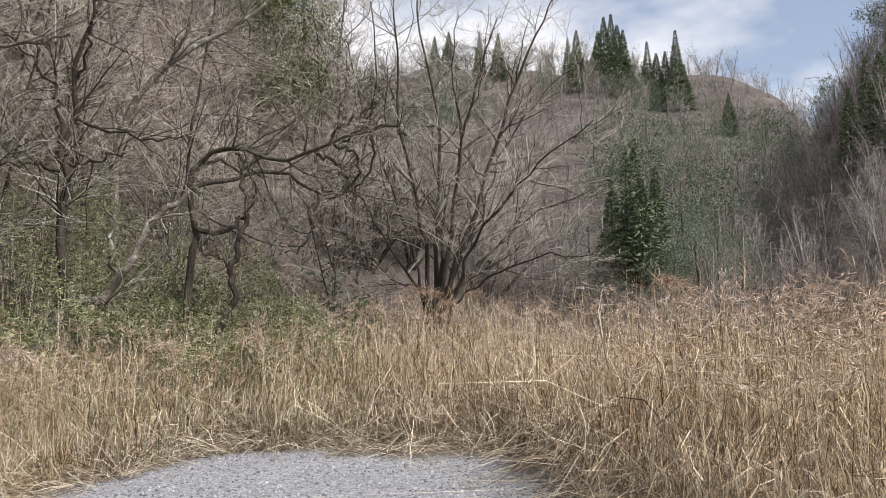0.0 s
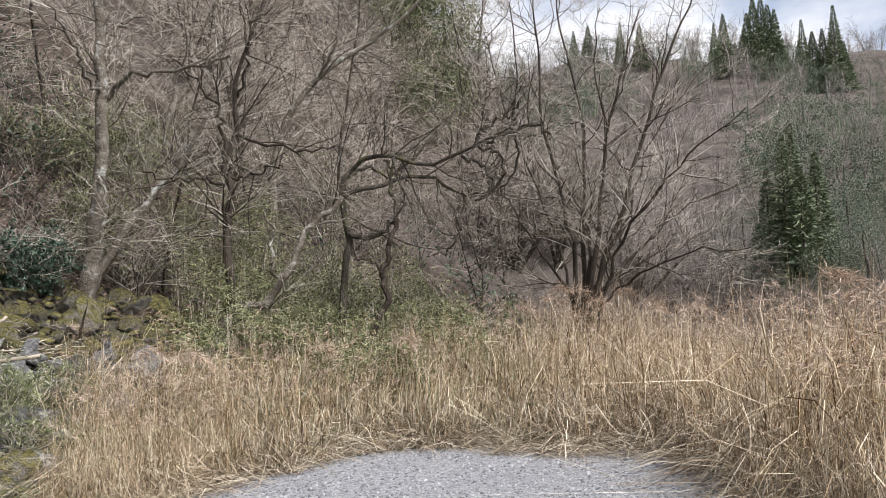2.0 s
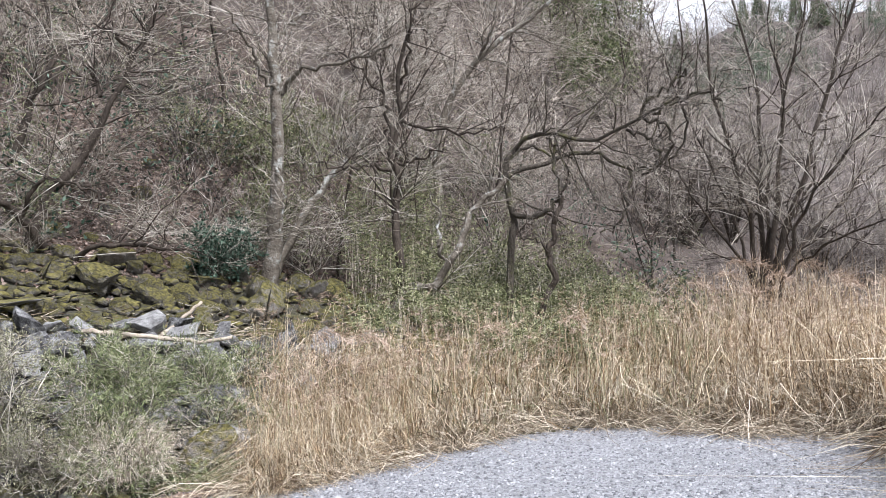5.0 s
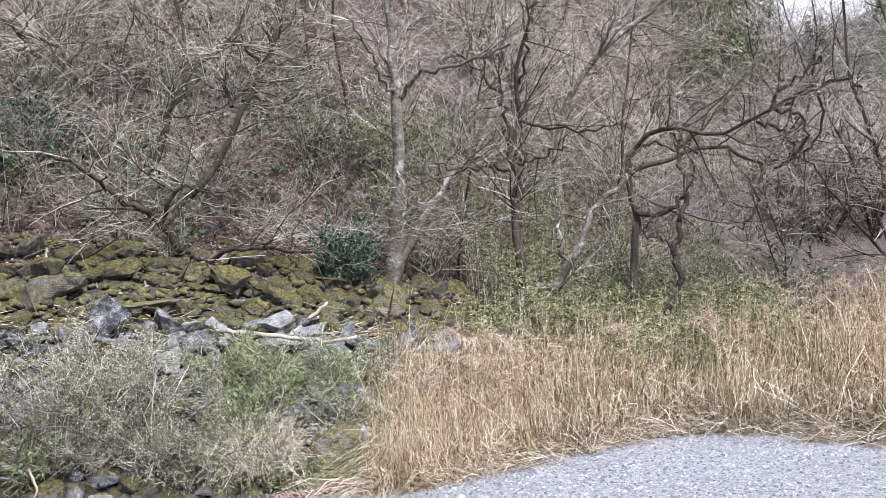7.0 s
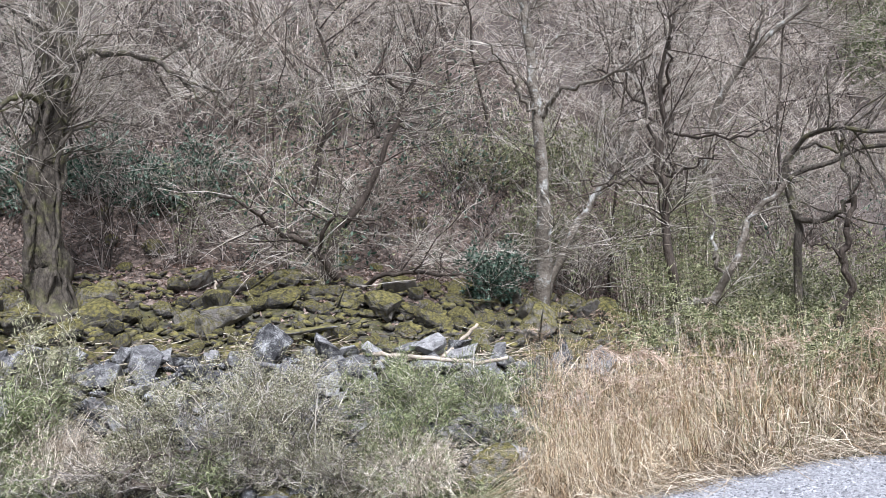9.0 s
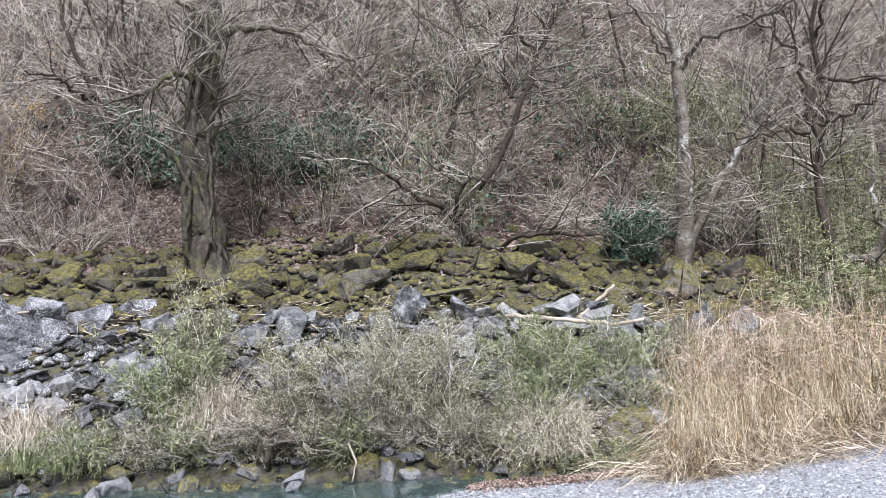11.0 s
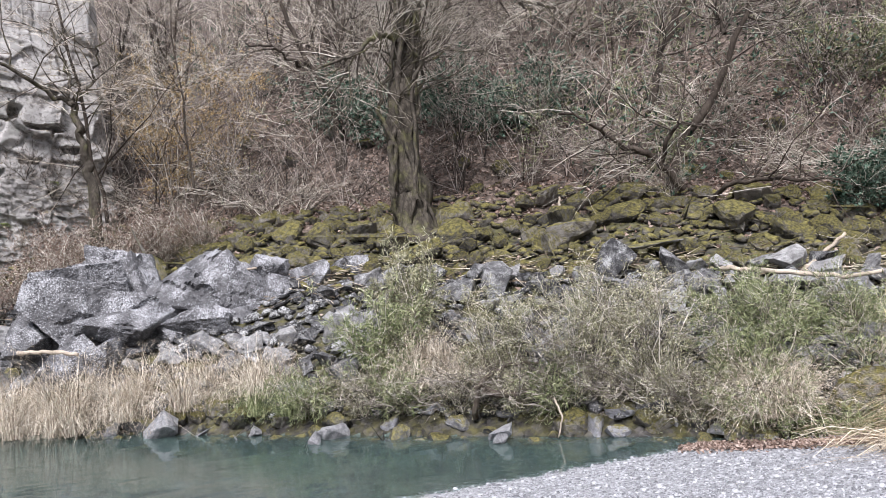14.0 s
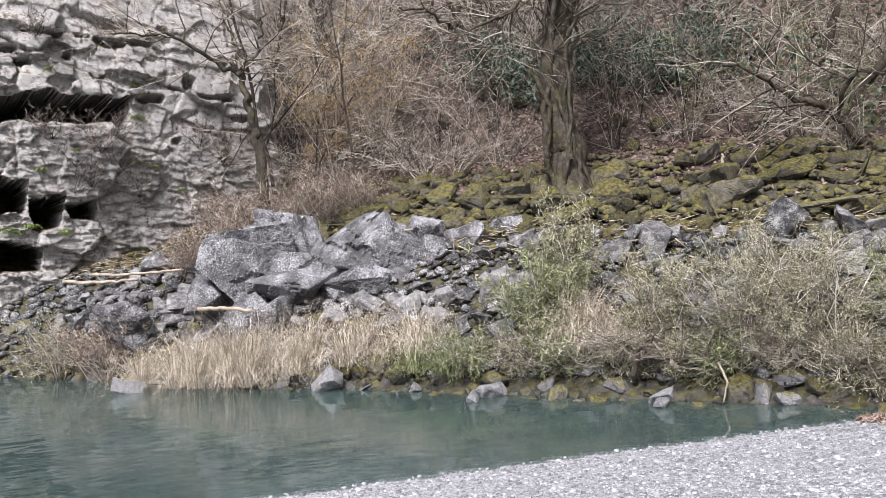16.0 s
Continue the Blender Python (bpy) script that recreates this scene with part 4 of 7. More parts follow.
# x, y, half width, half height, leaves, leaf material, leaf length and half width, label
BUSHES = [
    (-10.5, 4.25, 0.65, 0.72, 3510, M_bamboo_leaf, 0.1, 0.007, "tall grey-green willow bush on the waterline"),
    (-10.9, 4.9, 0.55, 0.82, 2970, M_shrub_leaf, 0.09, 0.007, "tall grey-green willow bush on the waterline"),
    (-9.3, 5.4, 0.75, 0.7, 4860, M_shrub_leaf, 0.031, 0.0065, "twiggy grey-brown bush hanging over the water"),
    (-8.6, 6.0, 0.85, 0.75, 5670, M_shrub_leaf, 0.03, 0.0062, "twiggy grey-brown bush hanging over the water"),
    (-7.9, 6.7, 0.85, 0.75, 5670, M_shrub_leaf, 0.03, 0.0062, "twiggy grey-brown bush hanging over the water"),
    (-8.9, 7.0, 0.8, 0.52, 2430, M_shrub_leaf, 0.03, 0.0062, "twiggy grey-brown bush on the bank"),
    (-7.2, 7.6, 0.7, 0.6, 3000, M_bamboo_leaf, 0.1, 0.005, "green dwarf bamboo clump beside the reeds"),
    (-7.6, 8.4, 0.8, 0.42, 3600, M_bamboo_leaf, 0.1, 0.005, "green dwarf bamboo clump on the bank"),
    (-6.95, 9.15, 0.7, 0.4, 2400, M_bamboo_leaf, 0.1, 0.005, "green dwarf bamboo clump beside the reeds"),
    (-6.55, 8.75, 0.5, 0.32, 1300, M_bamboo_leaf, 0.1, 0.005, "green dwarf bamboo clump beside the reeds"),
    (-5.9, 8.9, 0.4, 0.35, 1000, M_bamboo_leaf, 0.11, 0.006, "green dwarf bamboo clump beside the reeds"),
    (-15.3, -1.7, 0.9, 0.55, 1800, M_dead_leaf, 0.05, 0.01, "brown withered bush by the river"),
    (-16.3, -2.6, 0.9, 0.5, 2025, M_shrub_leaf, 0.036, 0.008, "brown withered bush by the river"),
    (-12.4, 16.5, 1.3, 0.9, 2000, M_bamboo_dark, 0.1, 0.016, "olive-green leafy shrub in the hillside brush"),
    (-11.7, 17.5, 1.4, 0.9, 2000, M_bamboo_dark, 0.1, 0.016, "olive-green leafy shrub in the hillside brush"),
    (-11.4, 18.9, 1.3, 0.9, 1800, M_bamboo_dark, 0.1, 0.016, "olive-green leafy shrub in the hillside brush"),
    (-10.6, 16.0, 1.1, 0.8, 1600, M_bamboo_dark, 0.1, 0.016, "olive-green leafy shrub in the hillside brush"),
    (-4.6, 17.6, 1.2, 0.8, 2200, M_bamboo_dark, 0.1, 0.014, "olive-green bush below the twisted tree"),
    (-3.0, 17.2, 1.2, 0.75, 2200, M_bamboo_dark, 0.1, 0.014, "olive-green bush below the twisted tree"),
    (-1.9, 17.6, 1.0, 0.6, 1800, M_bamboo_dark, 0.1, 0.014, "olive-green bush below the twisted tree"),
    (-6.0, 16.8, 1.1, 0.8, 2000, M_bamboo_dark, 0.1, 0.014, "olive-green bush below the twisted tree"),
    (-9.9, 13.3, 0.75, 0.6, 2400, M_dark_leaf, 0.09, 0.02, "dark evergreen shrub among mossy rocks"),
    (-20.5, 7.4, 1.4, 0.7, 1100, M_dark_leaf, 0.13, 0.026, "dark evergreen bush on the leafy slope"),
    (-18.4, 9.3, 1.4, 0.7, 1300, M_dark_leaf, 0.13, 0.026, "dark evergreen bush on the leafy slope"),
    (-16.5, 10.9, 1.3, 0.65, 1300, M_dark_leaf, 0.13, 0.026, "dark evergreen bush on the leafy slope"),
    (-17.3, 9.9, 1.3, 0.6, 1100, M_dark_leaf, 0.13, 0.026, "dark evergreen bush on the leafy slope"),
    (-19.3, 8.2, 1.3, 0.65, 1100, M_dark_leaf, 0.13, 0.026, "dark evergreen bush on the leafy slope"),
    (-21.4, 3.3, 1.5, 2.0, 2300, M_orange_leaf, 0.07, 0.015, "bush with ochre autumn leaves beside the cliff"),
    (-21.3, 4.5, 1.5, 2.0, 1900, M_orange_leaf, 0.07, 0.015, "bush with ochre autumn leaves on the slope"),
    (-18.3, 0.5, 0.9, 0.6, 1600, M_dead_leaf, 0.06, 0.012, "reddish-brown withered brush at the foot of the cliff"),
    (-18.9, 2.1, 0.9, 0.7, 1600, M_dead_leaf, 0.06, 0.012, "reddish-brown withered brush at the foot of the cliff"),
    (-17.7, 0.0, 0.7, 0.5, 1200, M_dead_leaf, 0.06, 0.012, "reddish-brown withered brush at the foot of the cliff"),
    (-19.6, 0.6, 0.8, 0.7, 1400, M_dead_leaf, 0.06, 0.012, "reddish-brown withered brush at the foot of the cliff"),
    (-17.8, -0.2, 0.8, 0.45, 1200, M_dead_leaf, 0.05, 0.01, "reddish-brown leafless brush at the foot of the cliff"),
    (-17.8, 0.5, 0.8, 0.5, 1200, M_dead_leaf, 0.05, 0.01, "reddish-brown leafless brush at the foot of the cliff"),
    (-17.9, 1.1, 0.8, 0.6, 1200, M_dead_leaf, 0.05, 0.01, "reddish-brown leafless brush at the foot of the cliff"),
    (-18, 1.7, 0.9, 0.65, 1200, M_dead_leaf, 0.05, 0.01, "reddish-brown leafless brush at the foot of the cliff"),
    (-18.3, 2.6, 0.9, 0.6, 1200, M_dead_leaf, 0.05, 0.01, "reddish-brown leafless brush at the foot of the cliff"),
    (-18.4, 3.4, 0.9, 0.55, 1200, M_dead_leaf, 0.05, 0.01, "reddish-brown leafless brush at the foot of the cliff"),
    (-10.45, 3.95, 0.5, 0.3, 1500, M_shrub_leaf, 0.031, 0.0062, "low grey-green bush drooping over the waterline"),
    (-9.6, 4.95, 0.5, 0.3, 1500, M_shrub_leaf, 0.031, 0.0062, "low grey-green bush drooping over the waterline"),
    (-9.15, 5.35, 0.5, 0.3, 1500, M_shrub_leaf, 0.031, 0.0062, "low grey-green bush drooping over the waterline"),
    (-8.7, 5.85, 0.5, 0.3, 1500, M_bamboo_leaf, 0.11, 0.005, "low green grass clump drooping over the waterline"),
    (-8.3, 6.3, 0.5, 0.3, 1500, M_shrub_leaf, 0.031, 0.0062, "low grey-green bush drooping over the waterline"),
    (-7.85, 6.8, 0.5, 0.3, 1500, M_shrub_leaf, 0.031, 0.0062, "low grey-green bush drooping over the waterline"),
    (-7.35, 6.95, 0.6, 0.34, 2200, M_shrub_leaf, 0.031, 0.0062, "twiggy grey-brown bush drooping over the shore stones"),
    (-6.75, 7.35, 0.6, 0.36, 1900, M_bamboo_leaf, 0.11, 0.005, "low green grass clump drooping over the shore stones"),
    (-11, 3.35, 0.5, 0.3, 1500, M_bamboo_leaf, 0.11, 0.005, "low green grass clump drooping over the waterline"),
    (-10.1, 4.35, 0.5, 0.3, 1500, M_bamboo_leaf, 0.11, 0.005, "low green grass clump drooping over the waterline"),
]
# x, y, height, blades, material, label
TUSSOCKS = [
    (-13.9, -1.0, 0.95, 420, M_sedge, "clump of bleached dry grass on the riverbank"),
    (-13.45, -0.35, 1.1, 520, M_sedge, "clump of bleached dry grass on the riverbank"),
    (-13.1, 0.1, 1.15, 560, M_sedge, "clump of bleached dry grass on the riverbank"),
    (-12.8, 0.5, 1.05, 480, M_sedge, "clump of bleached dry grass on the riverbank"),
    (-12.45, 1.15, 1.05, 480, M_sedge, "clump of bleached dry grass on the riverbank"),
    (-12.1, 1.7, 0.8, 320, M_sedge, "clump of bleached dry grass on the riverbank"),
    (-11.85, 2.15, 0.8, 320, M_sedge, "clump of bleached dry grass on the riverbank"),
    (-11.45, 2.75, 0.8, 320, M_sedge, "clump of bleached dry grass on the riverbank"),
    (-11.25, 2.5, 0.5, 420, M_bamboo_leaf, "drooping green grass tuft at the waterline"),
    (-9.95, 4.45, 1.0, 520, M_sedge, "clump of bleached dry grass hanging to the water"),
    (-9.75, 4.75, 0.8, 320, M_sedge, "clump of bleached dry grass hanging to the water"),
    (-7.2, 7.45, 0.75, 650, M_sedge, "straw-coloured grass clump drooping to the leaf litter"),
    (-6.85, 7.8, 0.8, 650, M_sedge, "straw-coloured grass clump drooping to the leaf litter"),
    (-6.2, 8.0, 0.5, 260, M_bamboo_leaf, "green grass tuft on a mossy rock"),
]
# label, end radii, line in metres
STICKS = [
    ("pale bare driftwood log lying on the bank", 0.036, 0.024, [(-8.58, 8.48, 1.5), (-8.22, 8.82, 1.47), (-7.79, 9.19, 1.38), (-7.42, 9.5, 1.33), (-7.09, 9.74, 1.38)]),
    ("brown stick leaning on mossy rocks", 0.035, 0.025, [(-8.65, 10.0, 1.35), (-8.55, 10.4, 1.62), (-8.4, 10.75, 1.92)]),
    ("crooked grey branch reaching over the water", 0.04, 0.018, [(-9.25, 4.98, -0.15), (-9.06, 4.94, 0.23), (-9.02, 5.06, 0.35), (-8.98, 5.2, 0.44), (-8.93, 5.45, 0.49), (-8.87, 5.7, 0.48)]),
    ("broken mossy limb lying low over the water", 0.05, 0.025, [(-9.05, 5.0, 0.2), (-8.87, 5.3, 0.13), (-8.77, 5.52, 0.2)]),
    ("weathered plank washed up behind the dry grass", 0.03, 0.028, [(-13.1, -0.1, 0.88), (-13.0, 0.3, 0.86), (-12.85, 0.66, 0.8)]),
    ("fallen grey pole on the stony terrace", 0.03, 0.02, [(-16.5, 1.8, 1.5), (-15.4, 2.6, 1.75), (-14.5, 3.6, 1.95)]),
    ("dead branch lying across mossy boulders", 0.05, 0.02, [(-19.3, 3.6, 2.85), (-20.0, 4.0, 3.3), (-20.7, 4.45, 3.75)]),
    ("short dead stake leaning on the rocks", 0.035, 0.02, [(-13.1, 9.0, 2.3), (-13.15, 9.05, 3.0)]),
    ("pale washed-up pole below the cliff", 0.035, 0.025, [(-17.3, -2.6, 1.35), (-16.9, -1.9, 1.3), (-16.4, -1.2, 1.32)]),
    ("pale washed-up pole below the cliff", 0.03, 0.02, [(-17.9, -2.2, 1.45), (-17.2, -1.3, 1.42), (-16.8, -0.4, 1.45)]),
    ("twisted pale root hanging to the water", 0.016, 0.008, [(-8.35, 5.55, 0.12), (-8.28, 5.6, -0.1), (-8.3, 5.55, -0.33)]),
]
# degrees to the left, distance, size
CEDARS = [(-11.6, 67, 1.1), (-12.6, 66, 1.25), (-13.6, 65, 1.3), (-14.5, 67, 1.25), (-13.1, 71, 1.3), (-10.9, 176, 1.7), (-11.3, 177, 1.9), (-11.8, 177, 1.8), (-12.2, 178, 2.0), (-12.6, 177, 1.7), (-14.2, 176, 1.5), (-14.8, 177, 1.6),
          (-15.4, 176, 1.5), (-16.1, 175, 1.8), (-16.6, 176, 1.3), (-9.4, 172, 1.5), (-8.8, 170, 1.2), (-19.4, 165, 1.1), (-3.9, 176, 1.2), (-2.6, 176, 1.1), (-0.4, 178, 1.2), (0.6, 178, 1.1), (4.2, 165, 0.9), (5.0, 166, 1.0), (5.9, 166, 0.9), (-27.6, 92, 1.1), (-28.4, 90, 1.3), (-26.6, 96, 1.0), (-29.2, 88, 1.3)]
VALLEY_TREES = [(-22.6, 42, 1.0), (-25.5, 40, 1.0), (-20.3, 47, 0.8), (-27.8, 44, 1.1), (-24.0, 52, 1.1), (-17.5, 52, 0.7), (-8.0, 34, 0.75), (-5.2, 36, 0.8), (-10.3, 37, 0.7), (-3.0, 31, 0.8), (2.2, 30, 0.9), (5.0, 28, 0.9), (-0.5, 40, 1.0), (-6.8, 46, 1.0), (7.0, 33, 1.0)]
# degrees to the left, distance, crown half width, height
EVERGREENS = [(9.9, 34, 1.7, 5.0), (11.4, 33, 2.0, 5.5), (13.2, 34, 2.0, 5.0), (15.2, 36, 1.8, 4.5), (10.6, 31, 1.5, 3.8), (-15.6, 62, 2.4, 7.0), (-17.0, 60, 2.2, 7.0), (-18.4, 66, 2.6, 7.5), (-16.2, 70, 2.6, 8.0), (-19.8, 72, 2.6, 7.0), (-10.0, 66, 2.4, 7.0), (-8.6, 62, 2.0, 5.0)]
# x, y, height of the tip, size
PLUMES = [(-1.1, 16.4, 2.25, 0.8), (-0.6, 16.9, 2.45, 0.9), (-0.2, 16.3, 2.2, 0.8), (0.35, 16.7, 2.4, 0.8), (0.8, 16.4, 2.15, 0.9), (-1.6, 16.2, 2.1, 0.8), (-0.9, 16.9, 2.5, 0.7), (2.6, 10.6, 2.25, 0.8), (2.8, 10.7, 2.2, 0.7), (0.9, 15.3, 2.0, 0.7), (-0.7, 15.0, 1.9, 0.8), (1.6, 15.6, 2.05, 0.7), (3.6, 13.5, 2.1, 0.7), (4.5, 10.6, 1.95, 0.7), (5.2, 9.5, 1.9, 0.7), (-3.2, 12.6, 1.5, 0.7), (-4.3, 11.8, 1.4, 0.8), (-5.3, 9.7, 1.35, 0.8), (-5.6, 9.3, 1.4, 0.8)]

# ---- trees at the foot of the slope ----
named_tree("fan-shaped bare tree with many dark slender stems above the reeds", FAN, M_bark_dark, M_twig, 1.5, 0.95, 0.22, trunk_parts=4)
named_tree("twisted dark bare tree with an arching limb and hanging vines", VINE, M_bark_moss, M_twig_dark, 1.0, 0.8, 0.05)
named_tree("thin contorted dark tree wrapped in a liana", LIANA, M_bark_dark, M_twig_dark, 0.5, 0.6)
named_tree("leaning tree trunk with pale lichen patches", PALE, M_bark_pale, M_twig, 0.4, 0.8)
named_tree("crooked bare tree with forked mossy limbs", FORK, M_bark_dark, M_twig, 1.4, 1.0)
named_tree("pale slanting bare tree on the slope", DIAG, M_bark_pale, M_twig, 1.3, 1.1)
named_tree("tall straight bare tree with pale blotched bark", TALL, M_bark_pale, M_twig, 1.3, 1.1, low=0.4)
named_tree("slanting dark bare tree growing out of mossy rocks", SLANT, M_bark_dark, M_twig, 1.5, 1.0)
named_tree("crooked pair of grey bare stems on the slope", PAIR, M_bark, M_twig, 1.4, 1.2)
named_tree("thick old tree trunk wrapped in climbing vines", GIANT, M_bark_moss, M_twig, 1.0, 1.2, low=0.55)
named_tree("dark leaning bare tree high on the leafy slope", LEAN, M_bark_dark, M_twig, 1.2, 1.1)
named_tree("small forked tree in front of the cliff", LEDGE, M_bark_moss, M_twig_pale, 1.6, 1.0)


# ---- woods on the near slope ----
def near_woods():
    kinds, n, tries = [], 0, 0
    shapes = ((7, 2.6, 1), (6, 2.6, 2), (8, 2.8, 1), (5, 2.4, 3), (6.5, 2.6, 2))
    cover = [(85.0, 20.5), (82.9, 21.5), (79.9, 19.5)]
    while n < 120 and tries < 5000:
        tries += 1
        d, e = rng.uniform(8.5, 34), rng.uniform(-18, 24)
        x, y = bank_xy(d, e)
        if n >= 5 and cover:
            a, r = cover.pop()
            x, y, d = -r * math.sin(radians(a)), r * math.cos(radians(a)), 12
        az = math.degrees(math.atan2(-x, y))
        if not (5 < az < 88) or (az > 58 and d < 10.8) or (d > 17 and e < 13 and rng.random() > 0.2):
            continue
        m = pose(x, y, float(ground_z(x, y)) - 0.1, rng.normal() * 5, rng.normal() * 5, rng.random() * 360) @ Matrix.Scale(rng.uniform(0.75, 1.25), 4)
        if n < 5:
            kinds.append(woods_tree("grey leafless tree in the hillside thicket", "bare trees on the slope", *shapes[n], 0.7, M_bark_dark, M_twig_pale))
            kinds[n].matrix_basis = m
        else:
            copy_thing(kinds[n % 5], m).matrix_basis = m
        n += 1


near_woods()


def near_thicket():
    kinds = [shrub_arrays(h, 0.5, f) for h, f in ((1.8, 0.9), (2.4, 0.8), (1.3, 1.3), (2.8, 0.6))]
    s = Soup()
    n = 800
    d, e = 7.4 + 26 * rng.random(n) ** 1.35, rng.uniform(-23, 27, n)
    x, y = bank_xy(d, e)
    az = np.degrees(np.arctan2(-x, y))
    keep = (az > 4) & (az < 89) & ((d < 17) | (e > 13) | (rng.random(n) < 0.2)) & ~((az > 60) & (az < 73) & (d < 10) & (rng.random(n) > 0.45))
    x, y, d = x[keep], y[keep], d[keep]
    z = ground_z(x, y)
    pick = rng.integers(0, 4, len(x))
    # same shrubs, dark below and pale above: the slope's shade and light put into colour
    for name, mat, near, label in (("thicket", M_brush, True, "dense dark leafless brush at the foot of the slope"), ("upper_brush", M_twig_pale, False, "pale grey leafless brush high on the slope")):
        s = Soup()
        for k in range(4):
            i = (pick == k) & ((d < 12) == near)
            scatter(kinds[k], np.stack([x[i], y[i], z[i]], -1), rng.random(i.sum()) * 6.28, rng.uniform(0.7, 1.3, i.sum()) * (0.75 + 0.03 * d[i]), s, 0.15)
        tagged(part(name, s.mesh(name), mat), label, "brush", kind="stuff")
    kinds, s, n = [arch_arrays(h, f) for h, f in ((1.2, 2.0), (1.7, 2.2), (0.9, 1.7))], Soup(), 215
    d, e = 6.9 + 22 * rng.random(n) ** 1.4, rng.uniform(-21, 25, n)
    x, y = bank_xy(d, e)
    az = np.degrees(np.arctan2(-x, y))
    keep = (az > 10) & (az < 88) & ((d < 17) | (e > 13) | (rng.random(n) < 0.2)) & ~((az > 60) & (az < 72) & (d < 9.5))
    x, y, d = x[keep], y[keep], d[keep]
    pick = rng.integers(0, 3, len(x))
    for k in range(3):
        i = pick == k
        scatter(kinds[k], np.stack([x[i], y[i], ground_z(x[i], y[i])], -1), rng.random(i.sum()) * 6.28, rng.uniform(0.7, 1.3, i.sum()) * (0.75 + 0.03 * d[i]), s, 0.1)
    tagged(part("arching_brush", s.mesh("arching_brush"), M_twig), "pale arching leafless wands hanging over the slope", "brush", kind="stuff")
    # dry and green leaves still hanging in the brush
    for name, mat, count, label in (("dry_leaves", M_dead_leaf, 90000, "withered brown leaves hanging in the brush"), ("green_leaves", M_bamboo_leaf, 26000, "sparse green leaves in the brush")):
        d, e = 7.5 + 26 * rng.random(count) ** 1.3, rng.uniform(-20, 26, count)
        x, y = bank_xy(d, e)
        az = np.degrees(np.arctan2(-x, y))
        m = (az > 4) & (az < 90) & (vnoise(x * 0.5, y * 0.5, 51 if mat == M_dead_leaf else 57) > 0.45)
        x, y = x[m], y[m]
        c = np.stack([x, y, ground_z(x, y) + rng.random(len(x)) * 2.6], -1)
        v, q = leaves(c, unit(rng.normal(size=c.shape)), 0.065, 0.014)
        tagged(part(name, mesh_of(name, v, q), mat), label, "leaves", kind="stuff")


near_thicket()


def brush_evergreens():
    """Dark leafy patches deep in the brush and along the foot of the slope."""
    n = 46000
    d, e = 7.0 + 24 * rng.random(n) ** 1.4, rng.uniform(-20, 27, n)
    x, y = bank_xy(d, e)
    az = np.degrees(np.arctan2(-x, y))
    m = (az > 5) & (az < 86) & (vnoise(x * 0.38 + 3, y * 0.38, 61) > 0.62) & ~((az > 56) & (az < 74) & (d < 9.8))
    x, y = x[m], y[m]
    c = np.stack([x, y, ground_z(x, y) + 1.9 * rng.random(len(x)) ** 0.8 * (0.4 + vnoise(x, y, 67))], -1)
    v, q = leaves(c, unit(rng.normal(size=c.shape) + np.array([0, 0, 0.2])), rng.uniform(0.1, 0.2, len(c)), 0.03)
    tagged(part("evergreen_undergrowth", mesh_of("evergreen_undergrowth", v, q), M_dark_leaf), "dark evergreen undergrowth in the brush", "undergrowth", kind="stuff")
    # fallen leaves on the slope, on the stony terrace and at the end of the gravel
    n = 40000
    d, e = 2.4 + 9 * rng.random(n) ** 0.7, rng.uniform(-17, 9, n)
    keep = (d > 6.2) | (rng.random(n) < 0.22)
    x, y = bank_xy(d[keep], e[keep])
    k = 4200
    a, r = rng.uniform(-1.3, 1.3, k), rng.normal(size=k) * 0.13
    x, y = np.concatenate([x, -6.1 + 0.69 * a - 0.72 * r]), np.concatenate([y, 7.15 + 0.72 * a + 0.69 * r])
    c = np.stack([x, y, ground_z(x, y) + 0.015 + 0.02 * rng.random(len(x))], -1)
    small = np.where(np.arange(len(c)) < len(c) - k, 1.0, 0.5)
    v, q = leaves(c, unit(rng.normal(size=c.shape) * np.array([1, 1, 0.35])), rng.uniform(0.06, 0.12, len(c)) * small, 0.026 * small)
    tagged(part("fallen_leaves", mesh_of("fallen_leaves", v, q), M_dead_leaf), "brown fallen leaves strewn over slope and stones", "leaves", kind="stuff")
    # flood-borne sticks and stalks along the terrace
    n = 2400
    d, e = 3.6 + rng.normal(size=n) * 0.4, rng.uniform(-17, 7, n)
    x, y = bank_xy(d, e)
    a = rng.normal(size=n) * 1.3 + 0.8
    p0 = np.stack([x, y, ground_z(x, y) + 0.05 + 0.16 * rng.random(n)], -1)
    p1 = p0 + rng.uniform(0.1, 0.45, n)[:, None] * np.stack([np.cos(a), np.sin(a), rng.normal(size=n) * 0.2], -1)
    v, t = twigs3(p0, p1, rng.uniform(0.005, 0.014, n))
    tagged(part("flood_debris", mesh_of("flood_debris", v, t), M_straw), "washed-up stalks and sticks along the stony terrace", "debris", kind="stuff")


brush_evergreens()


